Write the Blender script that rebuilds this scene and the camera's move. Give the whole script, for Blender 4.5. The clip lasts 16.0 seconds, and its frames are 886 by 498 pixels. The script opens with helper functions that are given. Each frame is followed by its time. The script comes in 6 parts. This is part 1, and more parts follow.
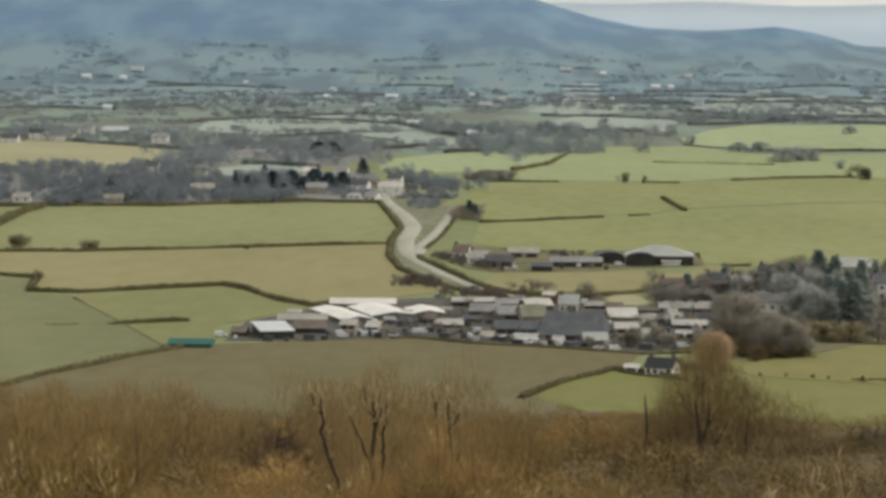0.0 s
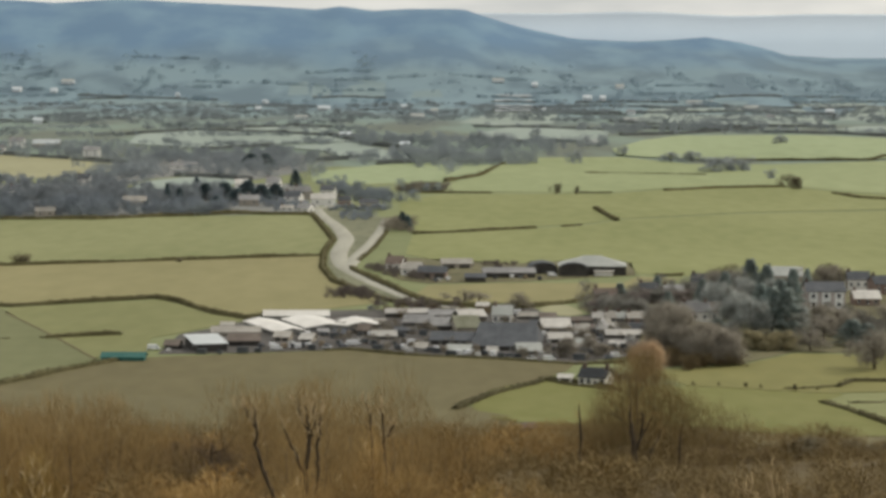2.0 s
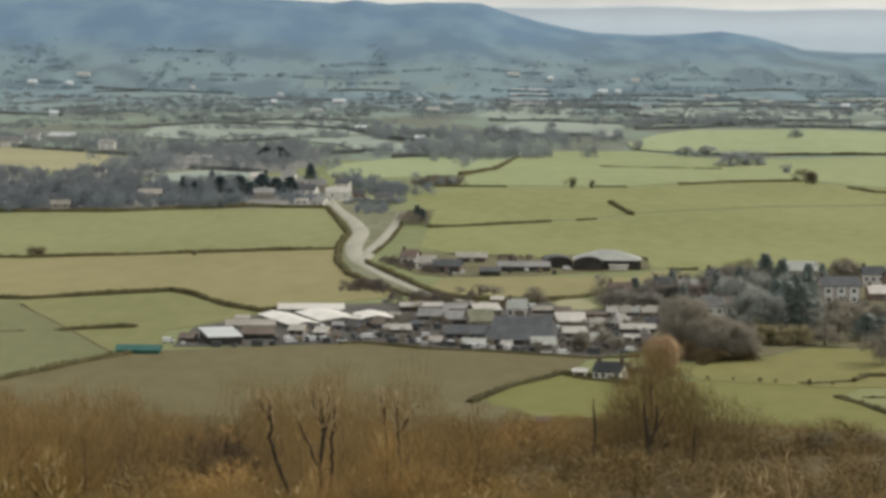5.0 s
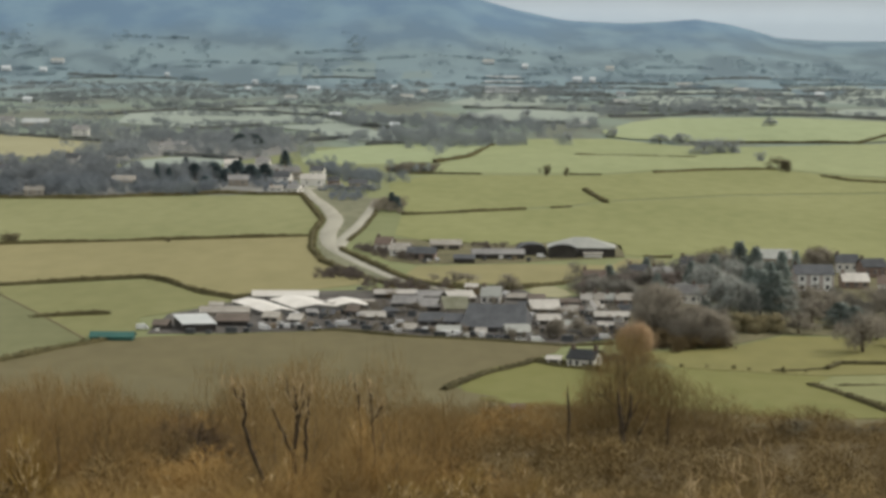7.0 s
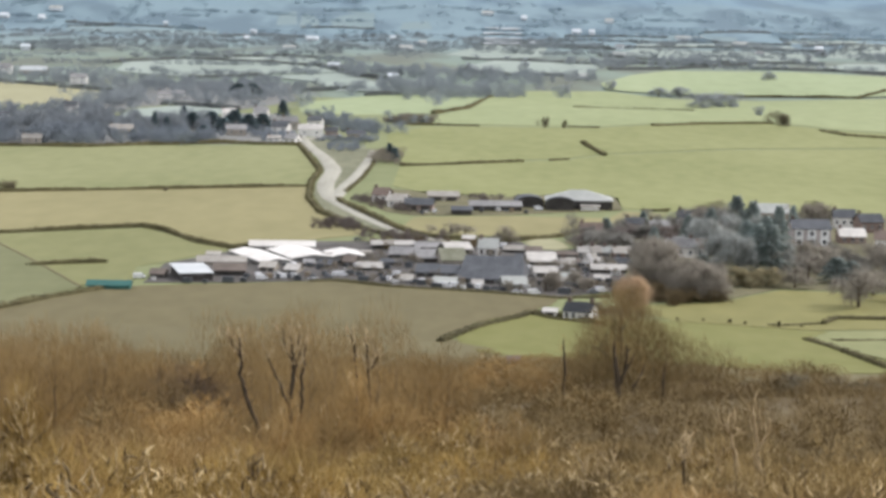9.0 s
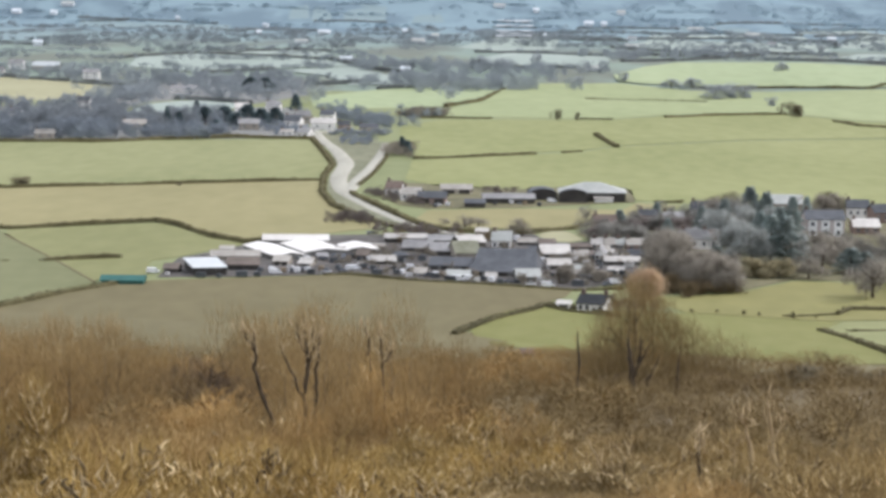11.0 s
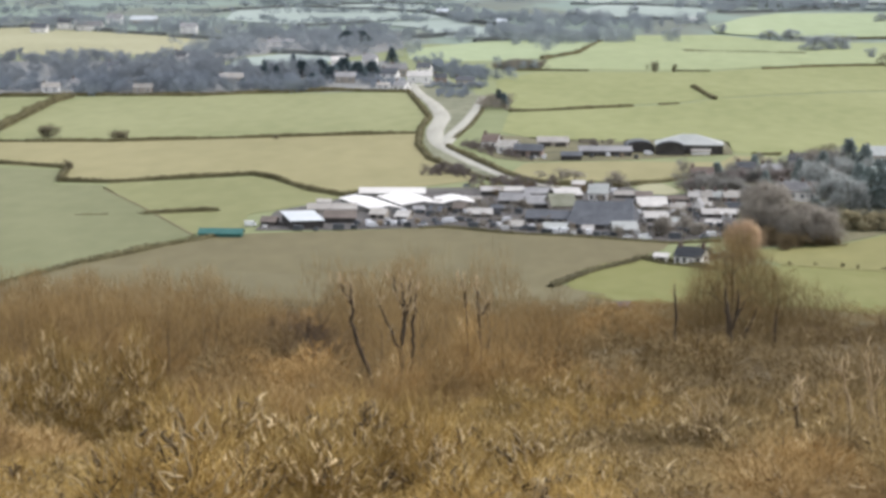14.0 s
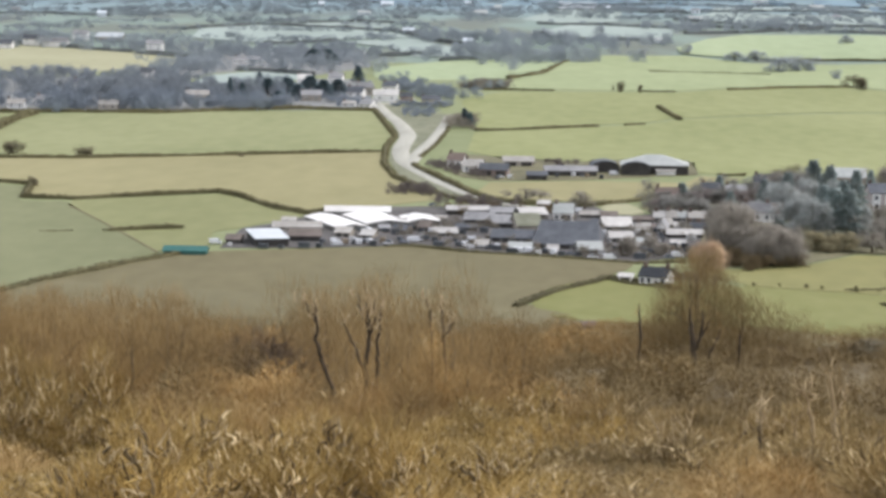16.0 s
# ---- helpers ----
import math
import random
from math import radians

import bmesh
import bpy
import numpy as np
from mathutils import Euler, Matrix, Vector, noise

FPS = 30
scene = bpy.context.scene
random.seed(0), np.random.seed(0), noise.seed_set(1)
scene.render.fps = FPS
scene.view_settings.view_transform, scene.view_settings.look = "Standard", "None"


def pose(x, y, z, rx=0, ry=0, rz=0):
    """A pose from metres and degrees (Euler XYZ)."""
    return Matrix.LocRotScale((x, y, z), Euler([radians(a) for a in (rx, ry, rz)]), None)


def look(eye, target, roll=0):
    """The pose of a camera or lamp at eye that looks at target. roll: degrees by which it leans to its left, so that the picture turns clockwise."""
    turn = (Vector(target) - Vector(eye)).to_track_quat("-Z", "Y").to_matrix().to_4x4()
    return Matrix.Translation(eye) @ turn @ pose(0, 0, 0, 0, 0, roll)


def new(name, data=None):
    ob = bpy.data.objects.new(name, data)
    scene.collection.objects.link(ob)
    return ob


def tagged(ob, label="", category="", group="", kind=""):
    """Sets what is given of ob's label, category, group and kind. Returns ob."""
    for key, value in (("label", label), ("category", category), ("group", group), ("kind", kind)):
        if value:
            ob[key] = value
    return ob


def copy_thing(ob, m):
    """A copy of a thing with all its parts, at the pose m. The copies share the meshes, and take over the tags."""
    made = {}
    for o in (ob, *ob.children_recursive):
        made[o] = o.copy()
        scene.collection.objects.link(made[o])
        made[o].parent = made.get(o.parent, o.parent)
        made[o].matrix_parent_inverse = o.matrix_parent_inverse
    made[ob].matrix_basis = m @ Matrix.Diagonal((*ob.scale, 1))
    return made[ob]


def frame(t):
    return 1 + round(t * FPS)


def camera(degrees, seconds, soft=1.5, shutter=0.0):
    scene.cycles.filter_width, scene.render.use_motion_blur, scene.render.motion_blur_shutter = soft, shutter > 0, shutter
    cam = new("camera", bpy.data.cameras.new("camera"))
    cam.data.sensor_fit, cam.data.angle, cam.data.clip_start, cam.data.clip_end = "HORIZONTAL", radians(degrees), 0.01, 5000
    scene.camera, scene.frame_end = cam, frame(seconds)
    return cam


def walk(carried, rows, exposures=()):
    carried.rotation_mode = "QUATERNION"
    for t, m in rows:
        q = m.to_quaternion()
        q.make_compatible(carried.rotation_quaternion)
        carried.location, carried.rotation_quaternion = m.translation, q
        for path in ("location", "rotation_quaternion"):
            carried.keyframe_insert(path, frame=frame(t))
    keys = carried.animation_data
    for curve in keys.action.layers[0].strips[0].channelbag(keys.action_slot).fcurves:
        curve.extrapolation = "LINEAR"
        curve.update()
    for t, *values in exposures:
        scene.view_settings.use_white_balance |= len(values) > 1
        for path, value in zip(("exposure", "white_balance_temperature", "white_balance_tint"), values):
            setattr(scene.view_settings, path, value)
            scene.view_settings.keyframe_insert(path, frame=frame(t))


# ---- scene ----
cam = camera(22.0, 16.0, soft=3.5)
PATH = [
    (0.0, 84.783, -0.429, 1.977),
    (0.5, 85.107, -0.280, 1.450),
    (1.0, 84.866, -0.302, 0.350),
    (1.5, 85.238, 0.000, 0.000),
    (2.0, 85.078, -0.224, 0.273),
    (2.5, 84.947, -0.181, 0.694),
    (3.0, 84.943, -0.183, 1.058),
    (3.5, 84.776, -0.295, 0.912),
    (4.0, 84.747, -0.452, 0.719),
    (4.2, 84.919, -0.484, 0.637),
    (6.3, 84.870, -0.075, 0.697),
    (6.5, 84.642, -0.107, 0.240),
    (7.0, 84.603, -0.516, 0.026),
    (7.4, 83.470, -0.491, -0.541),
    (7.5, 83.154, -1.147, 1.102),
    (8.0, 84.649, -2.543, 0.392),
    (8.5, 82.984, -0.640, 0.849),
    (8.7, 83.383, -1.058, 0.017),
    (11.0, 83.202, -0.641, 0.304),
    (11.5, 82.481, -0.681, 0.531),
    (12.0, 82.327, -0.359, 0.405),
    (12.5, 82.430, -0.218, 0.942),
    (13.0, 82.435, -0.175, 1.490),
    (13.5, 82.125, -0.288, 2.015),
    (14.0, 82.000, -0.251, 2.698),
    (14.5, 82.613, -0.788, 2.318),
    (15.0, 82.705, -1.109, 1.691),
    (15.5, 82.408, -0.883, 1.842),
    (16.0, 82.480, -0.714, 1.875),
]
walk(cam, [(t, pose(0, 0, 75, rx, ry, rz)) for t, rx, ry, rz in PATH], [
    (0.0, 0.07, 6820, 8), (7.0, 0.07, 6840, 8), (7.5, 0.48, 6500, 13), (8.0, 0.69, 6200, 14), (8.5, 0.53, 6500, 13),
    (8.7, 0.63, 6300, 14), (11.0, 0.74, 6000, 15), (16.0, 0.76, 6000, 15),
])

# ---- world, sun ----
SUN_HIGH, SUN_TURN = 38.0, 62.0  # degrees above the horizon, degrees from the view axis to the right
world = bpy.data.worlds.new("sky")
scene.world = world
world.use_nodes = True
wn, wl = world.node_tree.nodes, world.node_tree.links
wn.clear()
w_out, w_bg, w_sky = wn.new("ShaderNodeOutputWorld"), wn.new("ShaderNodeBackground"), wn.new("ShaderNodeTexSky")
w_sky.sky_type, w_sky.sun_disc = "NISHITA", False
w_sky.sun_elevation, w_sky.sun_rotation = radians(SUN_HIGH), radians(SUN_TURN)
w_sky.air_density, w_sky.dust_density, w_sky.ozone_density = 1.0, 3.0, 1.0
w_co, w_map, w_noise, w_ramp, w_mix = (wn.new("ShaderNodeTexCoord"), wn.new("ShaderNodeMapping"), wn.new("ShaderNodeTexNoise"),
                                       wn.new("ShaderNodeValToRGB"), wn.new("ShaderNodeMix"))
w_map.inputs["Scale"].default_value = (5, 5, 26)
w_noise.inputs["Scale"].default_value, w_noise.inputs["Detail"].default_value = 1.6, 6
w_ramp.color_ramp.elements[0].position, w_ramp.color_ramp.elements[0].color = 0.36, (7.4, 7.75, 8.0, 1)
w_ramp.color_ramp.elements[1].position, w_ramp.color_ramp.elements[1].color = 0.66, (11.0, 11.0, 10.8, 1)
w_mix.data_type = "RGBA"
w_mix.inputs["Factor"].default_value = 0.82
wl.new(w_co.outputs["Generated"], w_map.inputs["Vector"])
wl.new(w_map.outputs["Vector"], w_noise.inputs["Vector"])
wl.new(w_noise.outputs["Fac"], w_ramp.inputs["Fac"])
wl.new(w_sky.outputs["Color"], w_mix.inputs["A"])
wl.new(w_ramp.outputs["Color"], w_mix.inputs["B"])
wl.new(w_mix.outputs["Result"], w_bg.inputs["Color"])
w_bg.inputs["Strength"].default_value = 0.085
wl.new(w_bg.outputs["Background"], w_out.inputs["Surface"])

sun_data = bpy.data.lights.new("sun", "SUN")
sun_data.energy, sun_data.angle, sun_data.color = 1.5, radians(12), (1.0, 0.95, 0.86)
sun = new("sun", sun_data)
sun.matrix_world = look((0, 0, 300), (-100 * math.sin(radians(SUN_TURN)), -100 * math.cos(radians(SUN_TURN)), 300 - 100 * math.tan(radians(SUN_HIGH))))


# ---- materials ----
def material(name, low, high, scale=1.0, rough=0.9, bump=0.0, fine=9.0, metal=0.0, spread=0.0, stretch=(1, 1, 1), extra=None):
    """Two colours mixed by a coarse and a fine noise of real-world size; spread: how far objects differ in brightness."""
    m = bpy.data.materials.new(name)
    m.use_nodes = True
    n, l = m.node_tree.nodes, m.node_tree.links
    b = n["Principled BSDF"]
    co, mp = n.new("ShaderNodeTexCoord"), n.new("ShaderNodeMapping")
    mp.inputs["Scale"].default_value = stretch
    l.new(co.outputs["Object"], mp.inputs["Vector"])
    big, small, add, ramp = n.new("ShaderNodeTexNoise"), n.new("ShaderNodeTexNoise"), n.new("ShaderNodeMath"), n.new("ShaderNodeValToRGB")
    for node, s in ((big, scale), (small, scale * fine)):
        node.inputs["Scale"].default_value, node.inputs["Detail"].default_value = s, 4
        l.new(mp.outputs["Vector"], node.inputs["Vector"])
    add.operation = "MULTIPLY_ADD"
    add.inputs[1].default_value = 0.55
    half = n.new("ShaderNodeMath")
    half.operation = "MULTIPLY"
    half.inputs[1].default_value = 0.45
    l.new(big.outputs["Fac"], add.inputs[0])
    l.new(small.outputs["Fac"], half.inputs[0])
    l.new(half.outputs[0], add.inputs[2])
    ramp.color_ramp.elements[0].position, ramp.color_ramp.elements[0].color = 0.36, (*low, 1)
    ramp.color_ramp.elements[1].position, ramp.color_ramp.elements[1].color = 0.64, (*high, 1)
    l.new(add.outputs[0], ramp.inputs["Fac"])
    colour = ramp.outputs["Color"]
    if spread:
        info, span, hsv = n.new("ShaderNodeObjectInfo"), n.new("ShaderNodeMapRange"), n.new("ShaderNodeHueSaturation")
        span.inputs["To Min"].default_value, span.inputs["To Max"].default_value = 1 - spread, 1 + spread
        l.new(info.outputs["Random"], span.inputs["Value"])
        l.new(span.outputs["Result"], hsv.inputs["Value"])
        l.new(colour, hsv.inputs["Color"])
        colour = hsv.outputs["Color"]
    l.new(colour, b.inputs["Base Color"])
    b.inputs["Roughness"].default_value, b.inputs["Metallic"].default_value = rough, metal
    b.inputs["Specular IOR Level"].default_value = 0.2
    if bump:
        bp = n.new("ShaderNodeBump")
        bp.inputs["Strength"].default_value, bp.inputs["Distance"].default_value = bump, 0.1
        l.new(small.outputs["Fac"], bp.inputs["Height"])
        l.new(bp.outputs["Normal"], b.inputs["Normal"])
    return m


def twiggy(name, low, high, scale=0.5, spread=0.18, grain=0.22, patch=0.95):
    """Bark and twigs: colour drifts through the plants, and differs a little from twig to twig and from plant to plant."""
    m = material(name, low, high, scale, 0.85, spread=spread)
    n, l = m.node_tree.nodes, m.node_tree.links
    ramp = next(x for x in n if x.type == "VALTORGB")
    drift = next(x for x in n if x.type == "TEX_NOISE")
    geo, one, two = n.new("ShaderNodeNewGeometry"), n.new("ShaderNodeMath"), n.new("ShaderNodeMath")
    one.operation = two.operation = "MULTIPLY_ADD"
    one.inputs[1].default_value, one.inputs[2].default_value = patch, 0.5 - 0.5 * patch - 0.5 * grain
    two.inputs[1].default_value = grain
    l.new(drift.outputs["Fac"], one.inputs[0])
    l.new(geo.outputs["Random Per Island"], two.inputs[0])
    l.new(one.outputs[0], two.inputs[2])
    l.new(two.outputs[0], ramp.inputs["Fac"])
    return m


M = dict(
    hill_grass=material("rough_hill_grass", (0.1, 0.075, 0.038), (0.17, 0.13, 0.065), 0.06, fine=22, bump=0.4),
    plain=material("dull_winter_pasture", (0.185, 0.205, 0.092), (0.240, 0.258, 0.124), 0.006, fine=11),
    litter=material("grey_leaf_litter", (0.17, 0.17, 0.16), (0.24, 0.238, 0.222), 0.05, fine=9),
    moss=material("mossy_pasture", (0.185, 0.174, 0.062), (0.231, 0.214, 0.080), 0.014, fine=12, stretch=(1, 0.4, 1)),
    green=material("green_pasture", (0.198, 0.208, 0.089), (0.260, 0.262, 0.123), 0.011, fine=14, stretch=(1, 0.35, 1)),
    sward=material("fresh_valley_pasture", (0.204, 0.217, 0.082), (0.268, 0.274, 0.117), 0.011, fine=14, stretch=(1, 0.35, 1)),
    bright=material("fresh_green_pasture", (0.161, 0.164, 0.048), (0.204, 0.200, 0.069), 0.016, fine=12, stretch=(1, 0.4, 1)),
    yellow=material("yellowed_pasture", (0.233, 0.212, 0.098), (0.290, 0.257, 0.125), 0.01, fine=14, stretch=(1, 0.35, 1)),
    straw=material("straw_coloured_field", (0.288, 0.277, 0.160), (0.355, 0.336, 0.204), 0.012, fine=14),
    brown=material("brown_green_field", (0.130, 0.112, 0.054), (0.170, 0.145, 0.072), 0.012, fine=16, stretch=(1, 0.4, 1)),
    lime=material("yellow_green_pasture", (0.190, 0.192, 0.079), (0.236, 0.234, 0.105), 0.012, fine=14, stretch=(1, 0.4, 1)),
    olive=material("olive_pasture", (0.151, 0.158, 0.073), (0.193, 0.196, 0.097), 0.012, fine=14, stretch=(1, 0.4, 1)),
    # far pastures: their greens are lightened and blued to imitate haze
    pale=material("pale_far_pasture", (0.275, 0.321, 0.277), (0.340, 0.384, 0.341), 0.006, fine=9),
    hazy=material("blue_green_far_pasture", (0.188, 0.252, 0.262), (0.23, 0.296, 0.3), 0.006, fine=9),
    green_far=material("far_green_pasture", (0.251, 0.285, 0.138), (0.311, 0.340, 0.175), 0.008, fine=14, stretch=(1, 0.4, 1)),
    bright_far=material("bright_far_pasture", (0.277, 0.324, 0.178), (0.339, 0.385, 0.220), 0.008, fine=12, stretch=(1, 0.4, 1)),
    hedge=twiggy("winter_hedge", (0.075, 0.066, 0.03), (0.128, 0.112, 0.052), scale=0.15),
    wood=twiggy("bare_grey_brown_twigs", (0.227, 0.199, 0.159), (0.322, 0.289, 0.235), scale=0.07, spread=0.12),
    # the village's blue-grey twigs carry distance haze in their colour
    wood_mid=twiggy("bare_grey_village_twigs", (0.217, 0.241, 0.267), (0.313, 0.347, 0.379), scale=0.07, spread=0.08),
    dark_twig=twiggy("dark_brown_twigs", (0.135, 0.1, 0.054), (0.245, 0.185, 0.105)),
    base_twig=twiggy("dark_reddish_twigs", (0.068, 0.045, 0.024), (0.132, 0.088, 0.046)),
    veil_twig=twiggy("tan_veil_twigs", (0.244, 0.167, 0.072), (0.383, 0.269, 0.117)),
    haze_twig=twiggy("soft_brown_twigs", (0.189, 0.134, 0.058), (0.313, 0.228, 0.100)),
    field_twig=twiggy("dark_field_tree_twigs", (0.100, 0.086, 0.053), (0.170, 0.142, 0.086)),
    # these two as well: bare twigs blued and lightened to imitate haze
    wood_hazed=twiggy("bare_pinkish_brown_twigs", (0.220, 0.237, 0.249), (0.308, 0.335, 0.353), scale=0.07, spread=0.08),
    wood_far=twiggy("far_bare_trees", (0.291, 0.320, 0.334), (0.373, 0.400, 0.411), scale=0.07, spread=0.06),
    conifer=twiggy("dark_green_conifer_needles", (0.153, 0.196, 0.183), (0.309, 0.345, 0.316)),
    deep_conifer=twiggy("blue_black_conifer_needles", (0.068, 0.1, 0.108), (0.14, 0.182, 0.188)),
    teal_leaf=twiggy("grey_green_evergreen_leaves", (0.242, 0.264, 0.241), (0.404, 0.408, 0.376)),
    ever=twiggy("olive_evergreen_leaves", (0.175, 0.168, 0.088), (0.260, 0.245, 0.135)),
    beige_leaf=twiggy("beige_green_leaves", (0.25, 0.215, 0.12), (0.37, 0.32, 0.19)),
    orange=twiggy("peach_brown_twigs", (0.43, 0.29, 0.175), (0.6, 0.43, 0.27)),
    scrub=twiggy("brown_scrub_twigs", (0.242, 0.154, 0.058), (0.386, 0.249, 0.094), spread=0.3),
    ochre=twiggy("ochre_scrub_twigs", (0.290, 0.198, 0.065), (0.532, 0.372, 0.126), spread=0.3),
    grey=twiggy("grey_scrub_twigs", (0.223, 0.158, 0.064), (0.367, 0.262, 0.109), spread=0.36),
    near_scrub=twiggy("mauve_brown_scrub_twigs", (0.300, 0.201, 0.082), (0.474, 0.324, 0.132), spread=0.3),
    thicket=twiggy("dark_thicket_twigs", (0.158, 0.112, 0.049), (0.273, 0.196, 0.087), spread=0.2),
    # pale shoots imitate lit twigs by colour, dark ones the gaps between
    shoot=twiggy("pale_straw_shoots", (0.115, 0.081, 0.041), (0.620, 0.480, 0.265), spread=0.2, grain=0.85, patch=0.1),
    bark=material("dark_bark", (0.04, 0.03, 0.02), (0.1, 0.075, 0.05), 1.4, bump=0.6),
    # pale bark of the birches, and sunlight painted on other trees' tips
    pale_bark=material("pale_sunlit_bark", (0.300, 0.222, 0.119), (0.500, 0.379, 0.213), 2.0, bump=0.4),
    road=material("pale_worn_asphalt", (0.323, 0.310, 0.255), (0.451, 0.432, 0.357), 0.12, fine=10, stretch=(1, 0.2, 1)),
    verge=material("rough_verge", (0.1, 0.095, 0.05), (0.2, 0.18, 0.1), 0.15, fine=6),
    island=material("stony_rough_ground", (0.122, 0.128, 0.075), (0.245, 0.240, 0.156), 0.12, fine=6),
    yard=material("gravel_yard", (0.062, 0.057, 0.052), (0.145, 0.132, 0.120), 0.09, fine=7),
    white_roof=material("white_sheet_roof", (0.414, 0.389, 0.353), (0.612, 0.580, 0.529), 0.15, 0.5, fine=6, spread=0.25),
    blue_roof=material("pale_blue_sheet_roof", (0.478, 0.504, 0.502), (0.589, 0.603, 0.594), 0.12, 0.45, fine=6),
    grey_roof=material("grey_fibre_cement_roof", (0.17, 0.166, 0.164), (0.305, 0.295, 0.285), 0.2, 0.7, fine=6, spread=0.28),
    slate=material("dark_slate_roof", (0.056, 0.06, 0.066), (0.108, 0.112, 0.12), 0.3, 0.6, fine=6, spread=0.25),
    mauve_twig=twiggy("dark_mauve_grey_twigs", (0.145, 0.122, 0.108), (0.235, 0.2, 0.178)),
    garden_twig=twiggy("bare_olive_grey_twigs", (0.2, 0.192, 0.17), (0.305, 0.292, 0.26), scale=0.07, spread=0.1),
    wet_slate=material("near_black_wet_slate", (0.026, 0.028, 0.031), (0.055, 0.058, 0.062), 0.3, 0.55, fine=6),
    tile=material("brown_tile_roof", (0.125, 0.092, 0.076), (0.2, 0.155, 0.128), 0.4, 0.8, fine=6, spread=0.25),
    white_wall=material("white_render", (0.66, 0.64, 0.6), (0.8, 0.78, 0.74), 0.3, 0.85, fine=5),
    stone_wall=material("grey_stone_wall", (0.26, 0.23, 0.19), (0.42, 0.38, 0.32), 0.5, 0.9, fine=6, spread=0.2),
    brick_wall=material("red_brown_brick_wall", (0.24, 0.17, 0.14), (0.33, 0.25, 0.21), 0.5, 0.9, fine=6, spread=0.2),
    # dark boarding and doors; also the painted shade of open bays
    dark_side=material("weathered_dark_boarding", (0.035, 0.033, 0.03), (0.08, 0.072, 0.065), 0.4, 0.8, fine=6),
    teal=material("teal_green_sheeting", (0.03, 0.11, 0.095), (0.05, 0.15, 0.13), 0.4, 0.6, fine=5),
    glass=material("dark_window_glass", (0.03, 0.035, 0.04), (0.06, 0.065, 0.07), 0.6, 0.12),
    frame_white=material("white_window_frame", (0.7, 0.7, 0.68), (0.8, 0.8, 0.78), 1.0, 0.5),
)


def far_material(name):
    """The far plain and its hills: grey-green fields, a patchwork of shades, and woods on the upper slopes; haze is
    painted in as blue that grows with depth and height.
    """
    m = bpy.data.materials.new(name)
    m.use_nodes = True
    n, l = m.node_tree.nodes, m.node_tree.links
    b = n["Principled BSDF"]
    b.inputs["Roughness"].default_value, b.inputs["Specular IOR Level"].default_value = 0.95, 0.1
    co, xyz = n.new("ShaderNodeTexCoord"), n.new("ShaderNodeSeparateXYZ")
    l.new(co.outputs["Object"], xyz.inputs["Vector"])

    def texture(kind, sx, sy, detail=3):
        mp, t = n.new("ShaderNodeMapping"), n.new(kind)
        mp.inputs["Scale"].default_value = (sx, sy, 0)
        l.new(co.outputs["Object"], mp.inputs["Vector"])
        l.new(mp.outputs["Vector"], t.inputs["Vector"])
        t.inputs["Scale"].default_value = 1
        if kind == "ShaderNodeTexNoise":
            t.inputs["Detail"].default_value = detail
        return t

    def span(value, a, c, lo=0.0, hi=1.0):
        r = n.new("ShaderNodeMapRange")
        for key, v in (("From Min", a), ("From Max", c), ("To Min", lo), ("To Max", hi)):
            r.inputs[key].default_value = v
        l.new(value, r.inputs["Value"])
        return r.outputs["Result"]

    def total(value, k, other):
        t = n.new("ShaderNodeMath")
        t.operation = "MULTIPLY_ADD"
        t.inputs[1].default_value = k
        l.new(value, t.inputs[0])
        l.new(other, t.inputs[2])
        return t.outputs[0]

    def mixed(fac, one, two):
        t = n.new("ShaderNodeMix")
        t.data_type = "RGBA"
        l.new(fac, t.inputs["Factor"])
        for key, v in (("A", one), ("B", two)):
            if isinstance(v, tuple):
                t.inputs[key].default_value = (*v, 1)
            else:
                l.new(v, t.inputs[key])
        return t.outputs["Result"]

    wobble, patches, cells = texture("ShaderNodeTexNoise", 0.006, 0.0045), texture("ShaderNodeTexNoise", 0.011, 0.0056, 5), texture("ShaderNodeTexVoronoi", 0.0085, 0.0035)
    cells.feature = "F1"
    # haze put into the colour: fields and woods blend to blue with depth
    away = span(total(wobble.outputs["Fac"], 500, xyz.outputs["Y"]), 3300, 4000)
    plain = mixed(away, FAR_GREEN, HAZED_FIELD)
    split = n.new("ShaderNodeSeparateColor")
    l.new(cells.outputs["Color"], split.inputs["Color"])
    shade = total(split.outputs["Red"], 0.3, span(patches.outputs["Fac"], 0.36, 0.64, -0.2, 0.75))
    dull = mixed(span(shade, 0.12, 0.62), mixed(away, NEAR_WOOD, HAZED_WOOD), plain)
    high = mixed(span(total(wobble.outputs["Fac"], 70, xyz.outputs["Z"]), 70, 135), dull, mixed(span(patches.outputs["Fac"], 0.42, 0.66), HAZED_HILL_WOOD, HAZED_HILL_OPEN))
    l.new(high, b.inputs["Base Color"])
    return m


# the bluer of these base colours contain the distance haze
FAR_GREEN, HAZED_FIELD = (0.222, 0.27, 0.22), (0.215, 0.292, 0.324)
NEAR_WOOD, HAZED_WOOD = (0.175, 0.19, 0.155), (0.15, 0.206, 0.24)
HAZED_HILL_WOOD, HAZED_HILL_OPEN = (0.143, 0.23, 0.33), (0.188, 0.29, 0.375)
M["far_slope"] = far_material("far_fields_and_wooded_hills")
# No lamp: the ridge's pale colour and blue glow imitate haze before it
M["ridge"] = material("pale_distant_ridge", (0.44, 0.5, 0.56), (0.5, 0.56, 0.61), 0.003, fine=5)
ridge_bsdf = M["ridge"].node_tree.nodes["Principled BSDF"]
